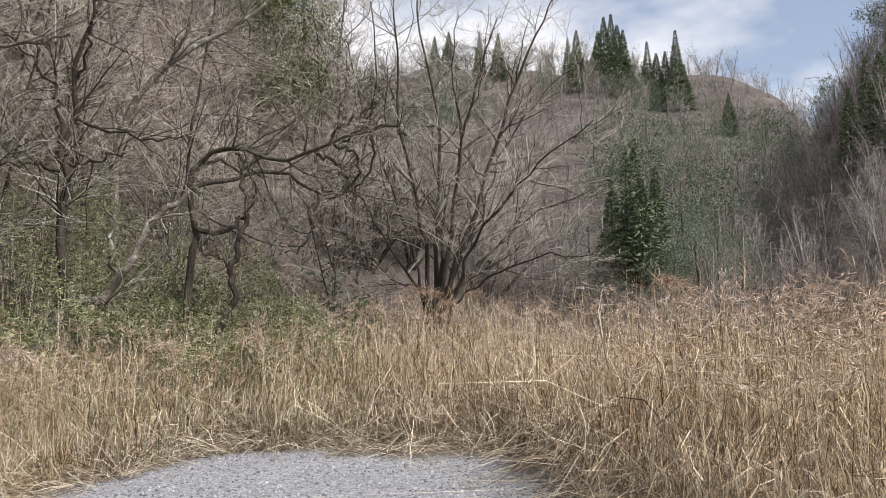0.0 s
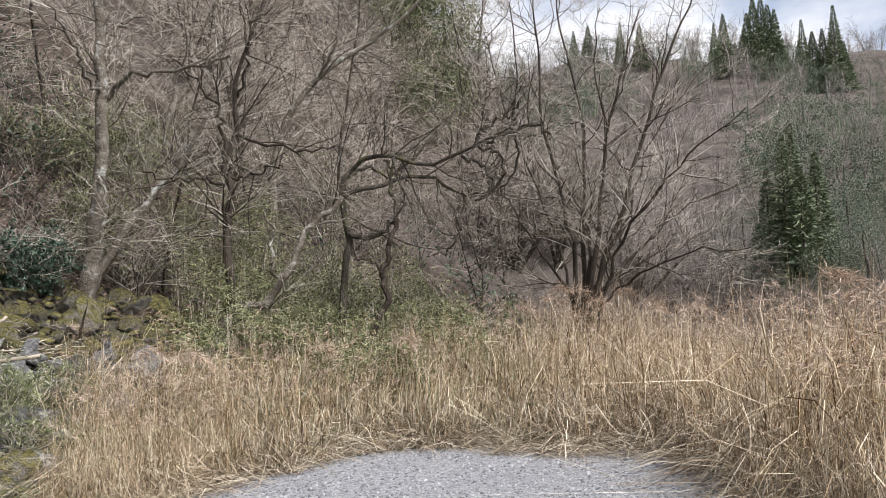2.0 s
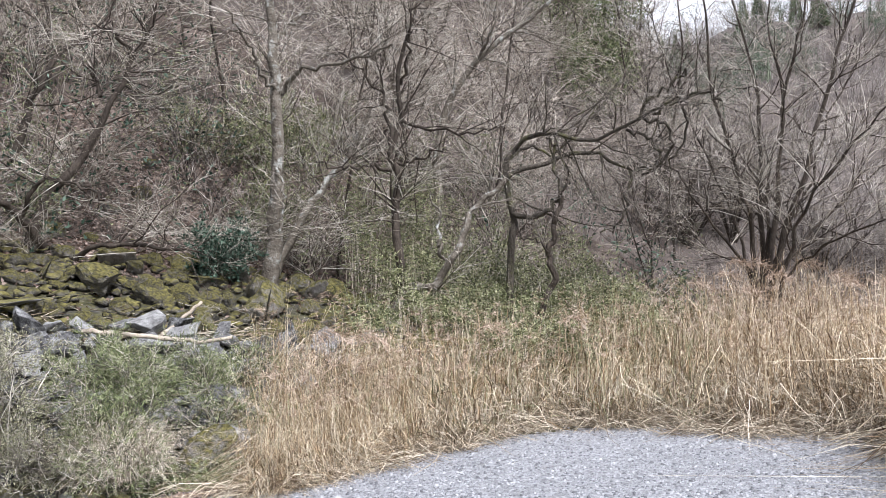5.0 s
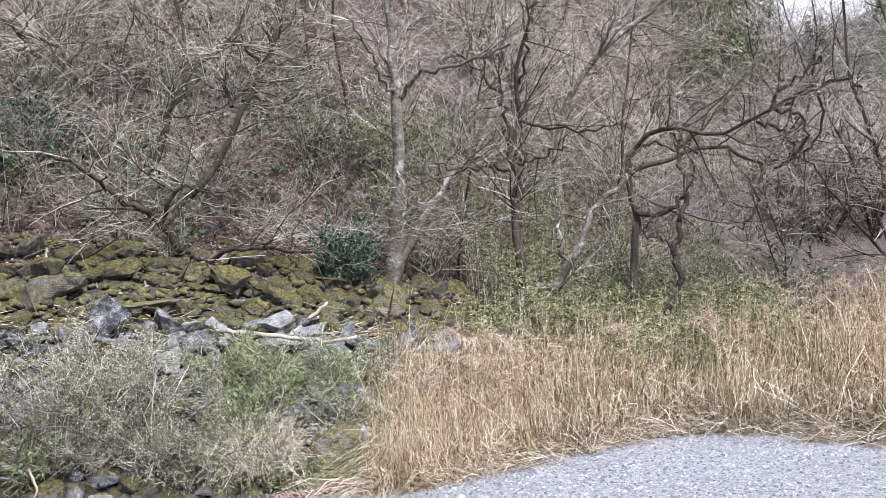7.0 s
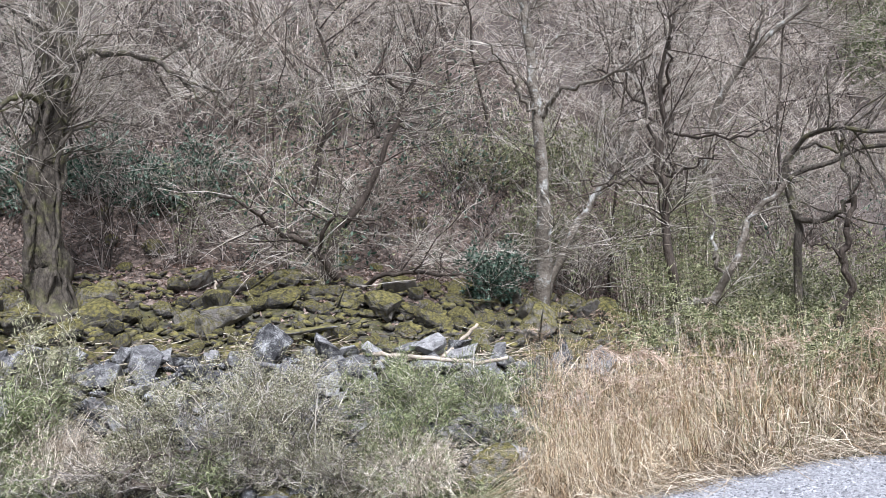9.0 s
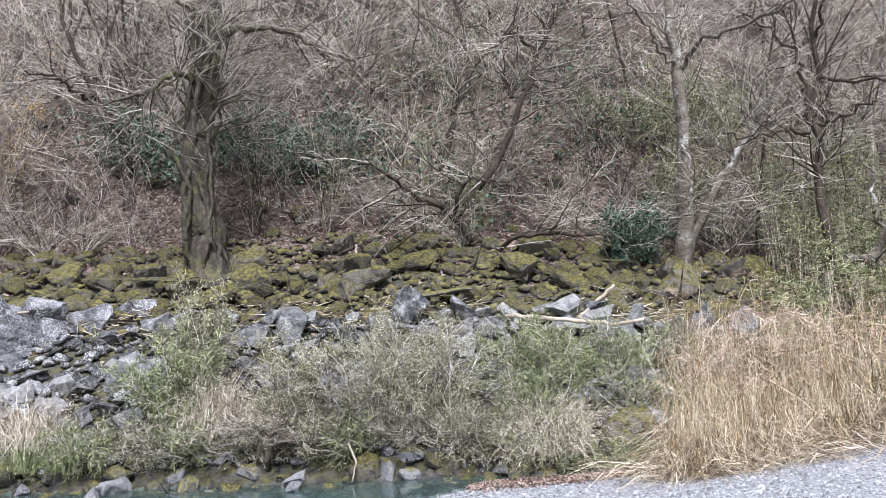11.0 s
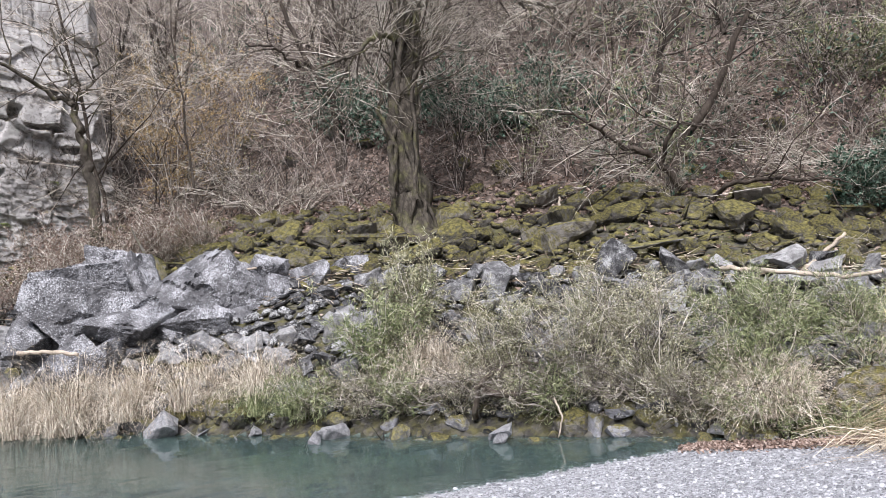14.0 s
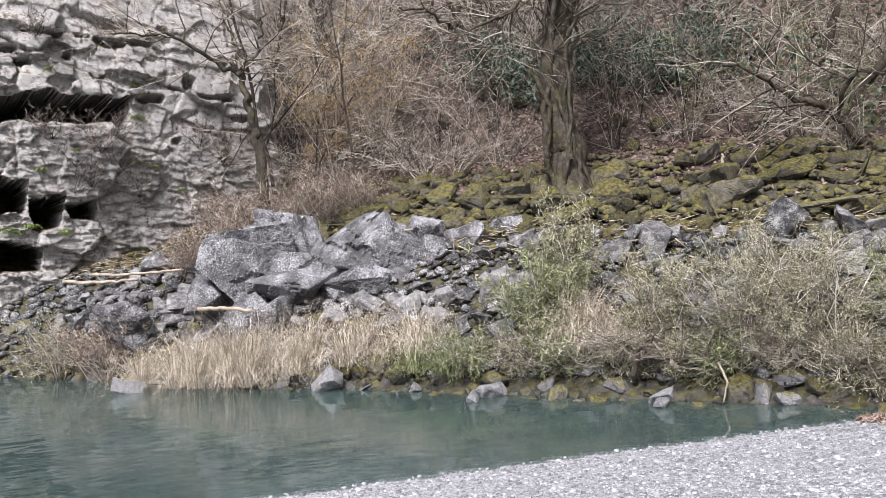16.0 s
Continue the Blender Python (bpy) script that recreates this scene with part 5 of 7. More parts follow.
# ---- rocks ----
def rock_mesh(size=(1, 1, 1), points=15, bevel=0.05, square=3.0, edge=0.0, chip=0.0, rough=0.03):
    """A boulder: the hull of a few points on a blunt block, split along planes, its faces stepped and pitted."""
    while True:
        p = rng.normal(size=(points, 3))
        p /= (np.abs(p) ** square).sum(1, keepdims=True) ** (1 / square)
        p *= rng.uniform(0.86, 1.08, (points, 1))
        if (p.max(0) - p.min(0)).min() > 1.5:
            break
    p = (p - (p.max(0) + p.min(0)) / 2) / (p.max(0) - p.min(0)) * np.array(size)
    bm = bmesh.new()
    for c in p:
        bm.verts.new(c)
    bmesh.ops.convex_hull(bm, input=bm.verts[:])
    bmesh.ops.delete(bm, geom=[w for w in bm.verts if not w.link_faces], context="VERTS")
    bmesh.ops.dissolve_limit(bm, angle_limit=radians(14), verts=bm.verts[:], edges=bm.edges[:])
    if bevel:
        bmesh.ops.bevel(bm, geom=bm.edges[:], offset=bevel * min(size), segments=1 if chip else 2, affect="EDGES", profile=0.6)
    bmesh.ops.triangulate(bm, faces=bm.faces[:])
    if edge:
        for _ in range(5):
            long = [k for k in bm.edges if k.calc_length() > edge]
            if not long:
                break
            bmesh.ops.subdivide_edges(bm, edges=long, cuts=1)
            bmesh.ops.triangulate(bm, faces=bm.faces[:])
        v = np.array([w.co for w in bm.verts])
        big = float(max(size))
        k = int(rng.integers(99))
        turn = np.array(Euler(rng.normal(size=3) * 0.5).to_matrix())
        w = v @ turn / (big * 0.24) + 9 + 0.5 * np.stack([fbm(v[:, 1] * 3, v[:, 2] * 3, 3, k), fbm(v[:, 2] * 3, v[:, 0] * 3, 3, k + 1), fbm(v[:, 0] * 3, v[:, 1] * 3, 3, k + 2)], -1)
        cell = np.floor(w * np.array([1.0, 1.3, 1.7]))
        step = hash2(cell[:, 0] + 3.1 * cell[:, 2], cell[:, 1], k) ** 2
        fine = 1 / big
        grain = rough * big * (fbm(v[:, 0] * 4 * fine + 9, v[:, 1] * 4 * fine + v[:, 2] * 3.3 * fine, 4, k) + 0.5 * fbm(v[:, 0] * 15 * fine, v[:, 1] * 12 * fine + v[:, 2] * 14 * fine, 3, k + 1))
        v += unit(v) * (grain - chip * big * step)[:, None]
        for c, co in zip(bm.verts, v):
            c.co = co
    me = bpy.data.meshes.new("rock")
    bm.to_mesh(me)
    bm.free()
    return me


def rocks():
    global rng
    rng = np.random.default_rng(23)
    sharp = [rock_mesh((1.75, 1.75 * rng.uniform(0.6, 0.95), 1.75 * rng.uniform(0.5, 0.85)), int(rng.integers(10, 15)), 0.015, 3.0, 0.5, 0.07, 0.05) for _ in range(12)]
    round_ = [rock_mesh((1.75, 1.75 * rng.uniform(0.65, 0.95), 1.75 * rng.uniform(0.6, 0.9)), int(rng.integers(14, 20)), 0.09, 3.0, 0.36, 0.05, 0.14) for _ in range(12)]
    for me in sharp + round_:
        me.materials.append(M_rock)

    def put(name, x, y, z, size, mat, label, group):
        me = (sharp if mat in (M_rock, M_pale_rock) else round_)[int(rng.integers(12))]
        key = (me.name.split(".")[0] + mat.name, me.name)
        if key not in cache:
            cache[key] = me.copy()
            cache[key].materials.clear()
            cache[key].materials.append(mat)
        ob = new(name, cache[key])
        rx, ry, rz = rng.normal() * 22, rng.normal() * 22, rng.random() * 360
        ob.matrix_basis = pose(x, y, z, rx, ry, rz) @ Matrix.Diagonal((size * rng.uniform(0.8, 1.25), size * rng.uniform(0.8, 1.2), size * rng.uniform(0.75, 1.05), 1))
        return tagged(ob, label, "rock", group)

    cache = {}
    # grey tumbled stones on the bank
    spots = []

    def free(x, y, r, pack=0.56):
        for a, b, c in spots:
            if (a - x) ** 2 + (b - y) ** 2 < ((c + r) * pack) ** 2:
                return False
        spots.append((x, y, r))
        return True

    # the great lichen-grey boulders
    for x, y, z, wide, deep, high, roll, az in BLOCKS:
        spots.append((x, y, wide * 0.5))
        under = z - high / 2 - float(ground_z(x, y))
        for k in range(2 if under > 0.12 else 1):
            big = (wide, deep * 1.35, high) if k == 0 else (wide * 1.05, deep * 1.5, under + 0.5)
            me = rock_mesh([s * (1.2 if wide > 1.2 else 1.12) for s in big], 13, 0.012, 3.5, 0.085, 0.045, 0.045)
            me.materials.append(M_great)
            ob = new("boulder", me)
            a = radians(az)
            back = deep * (0.1 + 0.35 * k)
            ob.matrix_basis = pose(x - math.sin(a) * back, y + math.cos(a) * back, z if k == 0 else z - high / 2 - under / 2 + 0.1, -6 + rng.normal() * 7, roll * (1 - k), az + rng.normal() * 14)
            tagged(ob, "huge angular grey boulder blotched with white lichen", "rock", "great boulders")
    made = 0
    for _ in range(9000):
        d, e = rng.uniform(0.6, 3.5), rng.uniform(-15, 4.5)
        size = rng.uniform(0.14, 0.28) if rng.random() < 0.72 else rng.uniform(0.28, 0.46)
        x, y = bank_xy(d, e)
        if d > 1.9 and e > -6:
            size *= 1.12
        if made < 295 and free(x, y, size, 0.5):
            put("boulder", x, y, float(ground_z(x, y)) + size * (0.3 if d < 1.9 else 0.42) + 0.12 * rng.random(), size, M_rock, "angular grey stone with pale lichen on the bank", "bank stones")
            made += 1
    made = 0
    for _ in range(7000):
        d, e = rng.uniform(3.5, 7.2), rng.uniform(-14, 7)
        size = rng.uniform(0.19, 0.36) if rng.random() < 0.72 else rng.uniform(0.36, 0.56)
        x, y = bank_xy(d, e)
        if made < 222 and free(x, y, size):
            put("mossy_boulder", x, y, float(ground_z(x, y)) + size * (0.1 + 0.4 * rng.random()), size, M_moss_rock, "boulder under yellow-green moss and dead leaves", "mossy boulders")
            made += 1
    made = 0
    for _ in range(900):
        d, e = rng.uniform(7.2, 10.5), rng.uniform(-14, 4)
        size = rng.uniform(0.15, 0.42)
        x, y = bank_xy(d, e)
        if made < 32 and vnoise(np.array(x * 0.7), np.array(y * 0.7), 151) > 0.5 and free(x, y, size * 1.3):
            put("mossy_boulder", x, y, float(ground_z(x, y)) + size * 0.1, size, M_moss_rock, "mossy stone half sunk in the leafy slope", "mossy boulders")
            made += 1
    made = 0
    for _ in range(2600):
        d, e = -0.12 + 1.3 * rng.random() ** 1.5, rng.uniform(-17, 1.5)
        size = rng.uniform(0.1, 0.27)
        x, y = bank_xy(d, e)
        if made < 190 and free(x, y, size, 0.5):
            put("shore_stone", x, y, float(ground_z(x, y)) + size * 0.08, size, M_wet_shade_rock, "damp stone at the waterline", "shore stones")
            made += 1
    made = 0
    for _ in range(900):
        d, e = rng.uniform(0.15, 0.75), rng.uniform(-17, 1.2)
        size = rng.uniform(0.17, 0.34)
        x, y = bank_xy(d, e)
        if made < 42 and free(x, y, size, 0.3):
            ob = put("mossy_boulder", x, y, float(ground_z(x, y)) + size * 0.12, size, M_moss_rock, "low mossy boulder under the bushes at the waterline", "mossy boulders")
            made += 1
    # small stones that fill the gaps
    chips = [rock_mesh((1.7, 1.4, 1.0), 10, 0.0) for _ in range(5)]
    chips = [(np.array([w.co for w in me.vertices]), np.zeros((0, 4), int), np.array([f.vertices for f in me.polygons])) for me in chips]
    for name, mat, label, n, lo, hi in (("rubble", M_rock, "small angular grey stones between the boulders", 2400, 0.3, 3.5), ("mossy_rubble", M_moss_rock, "small mossy stones between the boulders", 2300, 3.3, 7.8)):
        s = Soup()
        d, e = rng.uniform(lo, hi, n), rng.uniform(-18, 7, n)
        x, y = bank_xy(d, e)
        k = rng.integers(0, 5, n)
        for j in range(5):
            m = k == j
            scatter(chips[j], np.stack([x[m], y[m], ground_z(x[m], y[m]) + 0.06], -1), rng.random(m.sum()) * 6.28, 0.07 + 0.13 * rng.random(m.sum()) ** 1.5, s, 0.5)
        tagged(part(name, s.mesh(name), mat), label, "rocks", kind="stuff")
    put("mossy_boulder", -6.3, 8.15, 0.08, 0.4, M_moss_rock, "mossy block with a dark hollow at the end of the gravel", "mossy boulders")
    for x, y, z, size in ((-6.98, 8.85, 0.5, 0.26), (-7.3, 9.0, 0.7, 0.28)):
        put("boulder", x, y, z, size, M_rock, "grey stone showing through bamboo grass beside the reeds", "bank stones")
    slab = put("stone_slab", -10.85, 9.2, 1.98, 0.7, M_wet_shade_rock, "flat mossy stone slab bridging a dark gap", "mossy boulders")
    slab.matrix_basis = pose(-10.85, 9.2, 1.96, 2, -3, 48) @ Matrix.Diagonal((0.8, 0.42, 0.1, 1))
    for x, y, size in SHORE_ROCKS:
        put("shore_stone", x, y, WATER + size * 0.3, size, M_pale_rock, "pale grey stone standing in shallow water", "stones in the water")


# middle, width, depth, height, roll and heading in degrees
BLOCKS = [(-15.64, 1.34, 2.15, 0.86, 0.54, 0.54, 10, 85), (-15.16, 0.72, 1.62, 1.44, 0.97, 0.94, -12, 87), (-14.58, 0.94, 1.22, 1.99, 0.86, 1.0, 14, 86), (-15.23, 1.74, 1.8, 0.97, 0.75, 1.02, -8, 83), (-15.04, 2.69, 1.6, 2.05, 1.07, 1.35, 8, 80), (-14.27, 1.5, 1.08, 1.61, 0.86, 0.61, -6, 84), (-13.96, 1.05, 0.6, 0.62, 0.64, 0.78, 0, 86), (-14.24, 2.6, 0.84, 1.03, 0.75, 0.69, 6, 80), (-14.2, 3.5, 0.8, 1.45, 1.05, 0.98, -10, 76), (-13.87, 4.32, 0.83, 1.44, 1.05, 1.18, 8, 73), (-13.73, 3.02, 0.32, 1.52, 0.92, 0.85, 4, 78), (-13.49, 3.96, 0.25, 1.45, 0.92, 0.76, -5, 74), (-13.69, 2.3, 0.39, 0.52, 0.54, 0.67, 3, 80), (-15.11, 3.87, 1.84, 0.89, 0.66, 0.65, -12, 75), (-14.7, 3.91, 1.39, 1.1, 0.78, 0.83, 10, 75), (-14.72, 4.63, 1.56, 0.99, 0.78, 0.84, -14, 72), (-14.68, 5.37, 1.82, 0.75, 0.64, 0.67, 8, 70), (-14.14, 5.12, 1.27, 0.89, 0.75, 0.78, -6, 70), (-14.33, 2.1, 0.92, 0.64, 0.43, 0.43, 15, 82), (-14.31, 2.89, 1.15, 0.66, 0.43, 0.44, -15, 78), (-14.75, 0.05, 0.99, 0.66, 0.64, 0.76, 10, 90), (-13.64, 5.77, 1.09, 0.88, 0.75, 0.88, 9, 67), (-14.2, 0.62, 0.65, 0.74, 0.64, 0.63, -9, 88), (-15.57, -1.39, 0.66, 0.94, 0.75, 0.58, 8, 95), (-14.54, 1.82, 0.22, 1.03, 0.64, 0.49, 0, 83)]
SHORE_ROCKS = [(-10.25, 3.45, 0.27), (-10.1, 3.2, 0.15), (-8.7, 5.0, 0.23), (-8.55, 4.92, 0.16), (-13.6, -1.2, 0.25), (-12.1, 1.6, 0.3), (-11.2, 2.7, 0.12), (-7.2, 6.95, 0.16), (-7.7, 6.85, 0.2), (-8.0, 6.6, 0.2)]
rocks()


# ---- pebbles on the gravel bar ----
def pebbles():
    """Small flattened stones, thickest where the bar lies open to view."""
    tv = np.array([(1, 0, 0), (0, 1, 0), (-1, 0, 0), (0, -1, 0), (0.5, 0.5, 0.75), (-0.5, 0.5, 0.8), (-0.5, -0.5, 0.75), (0.5, -0.5, 0.8)], float)
    tf = np.array([(0, 1, 4), (1, 2, 5), (2, 3, 6), (3, 0, 7), (1, 5, 4), (2, 6, 5), (3, 7, 6), (0, 4, 7), (4, 5, 6), (4, 6, 7)])
    n = 46000
    R = 4.2 + 8.5 * rng.random(n) ** 1.1
    az = np.radians(rng.uniform(-20, 102, n))
    x, y = -R * np.sin(az), R * np.cos(az)
    keep = (x > -7.25) & (bank_d(x, y) < 0.3)
    x, y = x[keep], y[keep]
    size = 0.008 + 0.014 * rng.random(len(x)) ** 2.2 + 0.014 * (rng.random(len(x)) > 0.985)
    yaw = rng.random(len(x)) * 6.28
    c, s_ = np.cos(yaw)[:, None], np.sin(yaw)[:, None]
    v = tv[None] * (rng.uniform(0.6, 1.35, (len(x), 1, 3)) * np.array([1, 1, 0.8]) + rng.normal(size=(len(x), 8, 3)) * 0.1)
    v = np.stack([c * v[..., 0] - s_ * v[..., 1], s_ * v[..., 0] + c * v[..., 1], v[..., 2]], -1) * size[:, None, None]
    v += np.stack([x, y, ground_z(x, y) - size * 0.05], -1)[:, None]
    f = (np.arange(len(x)) * 8)[:, None, None] + tf[None]
    tagged(part("pebbles", mesh_of("pebbles", v.reshape(-1, 3), f.reshape(-1, 3)), M_pebble), "grey rounded pebbles on the gravel bar", "gravel", kind="stuff")


pebbles()


# ---- reed bed ----
def reed_edge(az):
    """How far the open gravel reaches in a direction (degrees to the left)."""
    return np.interp(az, [-60, -30, -16.4, -9.6, -7.6, -4.2, 6, 14, 16, 22, 28, 33, 36], [3.2, 4.9, 6.2, 7.9, 9.8, 11.3, 11.6, 11.9, 11.7, 10.2, 9.4, 8.7, 8.4])


def reed_bed():
    def spots(n, back=10.0, power=1.3, span=(-36, 38)):
        az = rng.uniform(*span, n)
        deep = back * rng.random(n) ** power
        R = reed_edge(az) + 1.0 * fbm(az * 0.7, az * 0 + 1, 3, 5) + deep
        x, y = -R * np.sin(np.radians(az)), R * np.cos(np.radians(az))
        d, e = bank_d(x, y), bank_e(x, y)
        keep = (d < 2.4 + 2.5 * ramp01(e, 7, 13) + 2.0 * fbm(x * 0.8, y * 0.8, 3, 77)) & (R > 2.5) & (rng.random(n) > ramp01(az, 32.5, 36.2))
        return x[keep], y[keep], az[keep], deep[keep]

    def blades(n, h, lean, w, power=1.3, curl=0.5, start=(0.0, 0.0), m=4, front=0.45, span=(-36, 38)):
        x, y, az, deep = spots(n, 10.0 if span[0] < 20 else 3.0, power, span)
        k = len(x)
        hh = rng.uniform(0.45, 1.0, k) * np.interp(az, [-36, -10, 4, 14, 25, 36], [1.0, 1.0, 0.95, 0.8, 0.7, 0.8]) * h * (0.75 + 0.55 * vnoise(x * 0.9, y * 0.9, 71))
        hh *= (front + (1 - front) * ramp01(deep, 0.0, 1.4)) * (1 + 0.3 * ramp01(deep, 3.0, 7.0) * ramp01(-az, -8, 2)) * (1 + 0.3 * np.exp(-((x + 0.2) / 1.9) ** 2) * ramp01(deep, 2.0, 4.0))
        a = rng.random(k) * 6.28
        drift = np.stack([vnoise(x * 0.5, y * 0.5, 91) - 0.5, vnoise(x * 0.5, y * 0.5, 93) - 0.5, np.zeros(k)], -1) * 1.6
        out = unit(np.stack([np.cos(a), np.sin(a), np.zeros(k)], -1) + drift)
        t = np.linspace(0, 1, m)[None, :, None]
        l = (np.abs(rng.normal(size=k)) * lean)[:, None, None]
        ground = ground_z(x, y)
        base = np.stack([x, y, ground - 0.03 + rng.uniform(*start, k) * hh], -1)
        hh = hh[:, None, None]
        P = base[:, None] + out[:, None] * (l * t ** 1.5 * hh) + np.array([0, 0, 1.0]) * (hh * (t - curl * (l * t ** 2.2)))
        P += rng.normal(size=P.shape) * 0.06 * t
        P[..., 2] = np.maximum(P[..., 2], ground[:, None] + 0.01)
        side = unit(np.cross(out, np.array([0, 0, 1.0])) + rng.normal(size=(k, 3)) * 0.5)
        W = rng.uniform(0.6, 1.4, (k, 1)) * np.interp(az, [18, 30], [1.0, 0.55])[:, None] * np.clip(np.hypot(x, y) / 9, 0.5, 1)[:, None] * w * np.array([1.0, 0.95, 0.7, 0.15][:m])[None]
        return ribbons(P, side, W)

    s = Soup()
    s.add(*blades(16000, 2.1, 0.7, 0.0042))
    s.add(*blades(34000, 1.0, 0.85, 0.005, start=(0.15, 1.15), curl=1.25, front=0.7))
    s.add(*blades(12000, 1.1, 1.3, 0.0036, curl=1.0, front=0.7, start=(0.0, 0.8), span=(24, 39)))
    tagged(part("reed_bed", s.mesh("reed_bed"), M_reed), "dense bed of dry straw-coloured reeds", "reeds", kind="stuff")
    # bleached, broken leaves and stalks that lean and tangle low in the bed
    s = Soup()
    s.add(*blades(36000, 0.85, 1.3, 0.005, start=(0.0, 0.9), curl=0.9, power=1.5, front=0.85))
    s.add(*blades(9000, 1.25, 1.3, 0.0052, curl=0.62, power=1.9, front=0.8))
    tagged(part("broken_reeds", s.mesh("broken_reeds"), M_straw), "bleached broken reed leaves tangled low in the bed", "reeds", kind="stuff")
    s = Soup().add(*blades(15000, 1.1, 0.8, 0.0046, curl=0.9, start=(0.0, 0.6), power=1.0, front=0.7, span=(4, 37)))
    tagged(part("green_blades", s.mesh("green_blades"), M_bamboo_dark), "olive grass blades among the reeds", "grass", kind="stuff")
    # flattened straw along the edge, in heaps that fan out over the gravel
    n, heaps = 9500, 95
    az = rng.uniform(-34, 36, heaps)
    R = reed_edge(az) + 1.0 * fbm(az * 0.7, az * 0 + 1, 3, 5) + rng.normal(size=heaps) * 0.28 + 0.12
    hx, hy, big = -R * np.sin(np.radians(az)), R * np.cos(np.radians(az)), rng.uniform(0.4, 1.0, heaps)
    who = rng.integers(0, heaps, n)
    a = rng.random(heaps)[who] * 6.28 + rng.normal(size=n) * 0.75
    L = (rng.uniform(0.25, 0.8, n) * big[who])[:, None]
    x, y = hx[who] + rng.normal(size=n) * 0.26 * big[who], hy[who] + rng.normal(size=n) * 0.22 * big[who]
    p0 = np.stack([x, y, ground_z(x, y) + 0.01 + 0.22 * big[who] * rng.random(n) ** 1.6], -1)
    p1 = p0 + L * np.stack([np.cos(a), np.sin(a), rng.normal(size=n) * 0.22 - 0.05], -1)
    p1[:, 2] = np.maximum(p1[:, 2], ground_z(p1[:, 0], p1[:, 1]) + 0.01)
    P = np.stack([p0, (p0 + p1) / 2 + np.array([0, 0, 1.0]) * L * 0.12, p1], 1)
    v, q = ribbons(P, unit(rng.normal(size=(n, 3)) + np.array([0, 0, 0.2])), np.full((n, 1), 0.0042) * np.array([[1, 0.9, 0.5]]))
    tagged(part("fallen_straw", mesh_of("fallen_straw", v, q), M_straw), "flattened pale straw heaped at the edge of the gravel", "straw", kind="stuff")
    # brown plumes
    x, y, az, _ = spots(4200)
    k = len(x)
    top = ground_z(x, y) + rng.uniform(1.0, 1.95, k) * np.interp(az, [-36, 4, 14, 36], [1, 0.97, 0.75, 0.7])
    s = Soup()
    c = np.repeat(np.stack([x, y, top], -1), 12, 0)
    way = np.repeat(unit(rng.normal(size=(k, 3)) * np.array([1, 1, 0.2]) + np.array([0, 0, 0.5])), 12, 0)
    p = c + way * rng.random((len(c), 1)) * 0.2
    s.add(*leaves(p, unit(way + rng.normal(size=p.shape) * 0.35 + np.array([0, 0, -0.15])), 0.1, 0.0028))
    tagged(part("reed_plumes", s.mesh("reed_plumes"), M_reed_red), "feathery brown seed plumes of the reeds", "reeds", kind="stuff")


reed_bed()


# ---- green bamboo grass and bushes ----
def leafy_bush(name, label, x, y, z, rx, rz, n, mat, length, width, twig=M_twig):
    """A bush of arching stems with side twigs; the leaves sit along the twigs."""
    bush = tagged(empty(name, x, y, z), label, "bush")
    k = 22
    P = np.zeros((k, 6, 3))
    a, reach = rng.random(k) * 6.28, rx * rng.uniform(0.35, 1.15, k)
    top = 2 * rz * rng.uniform(0.55, 1.1, k)
    for i in range(1, 6):
        t = i / 5
        P[:, i] = np.stack([np.cos(a) * reach * t ** 1.2, np.sin(a) * reach * t ** 1.2, top * (1.25 * t - 0.25 * t * t * (0.5 + rng.random(k)))], -1) + rng.normal(size=(k, 3)) * 0.05
    R = np.full((k, 1), 0.008) * np.linspace(1, 0.35, 6)[None]
    s = Soup().add(*tubes(P, R, 4))
    b = sprout(P, R, 210, rx * 0.25, rx * 0.65, 4, (30, 80), 0.1, tmin=0.15, rmin=0.004, wander=0.3)
    s.add(*tubes(*b, 3))
    c = sprout(*b, 900, rx * 0.12, rx * 0.35, 2, (25, 70), 0.05)
    v, t = twigs3(c[0][:, 0], c[0][:, 1], np.full(900, 0.0032))
    s.add(v, None, t)
    wands = tagged(part("branchwork", s.mesh("branchwork"), twig, bush), kind="stuff")
    who = rng.integers(0, 900, n)
    f = rng.random((n, 1))
    p = c[0][who, 0] * (1 - f) + c[0][who, 1] * f + rng.normal(size=(n, 3)) * 0.025
    d = unit(unit(c[0][who, 1] - c[0][who, 0]) + rng.normal(size=(n, 3)) * 0.6)
    v, q = leaves(p, d, rng.uniform(0.6, 1.2, n) * length, rng.uniform(0.7, 1.2, n) * width)
    tagged(part("foliage", mesh_of("foliage", v, q), mat, wands), kind="stuff")
    return bush


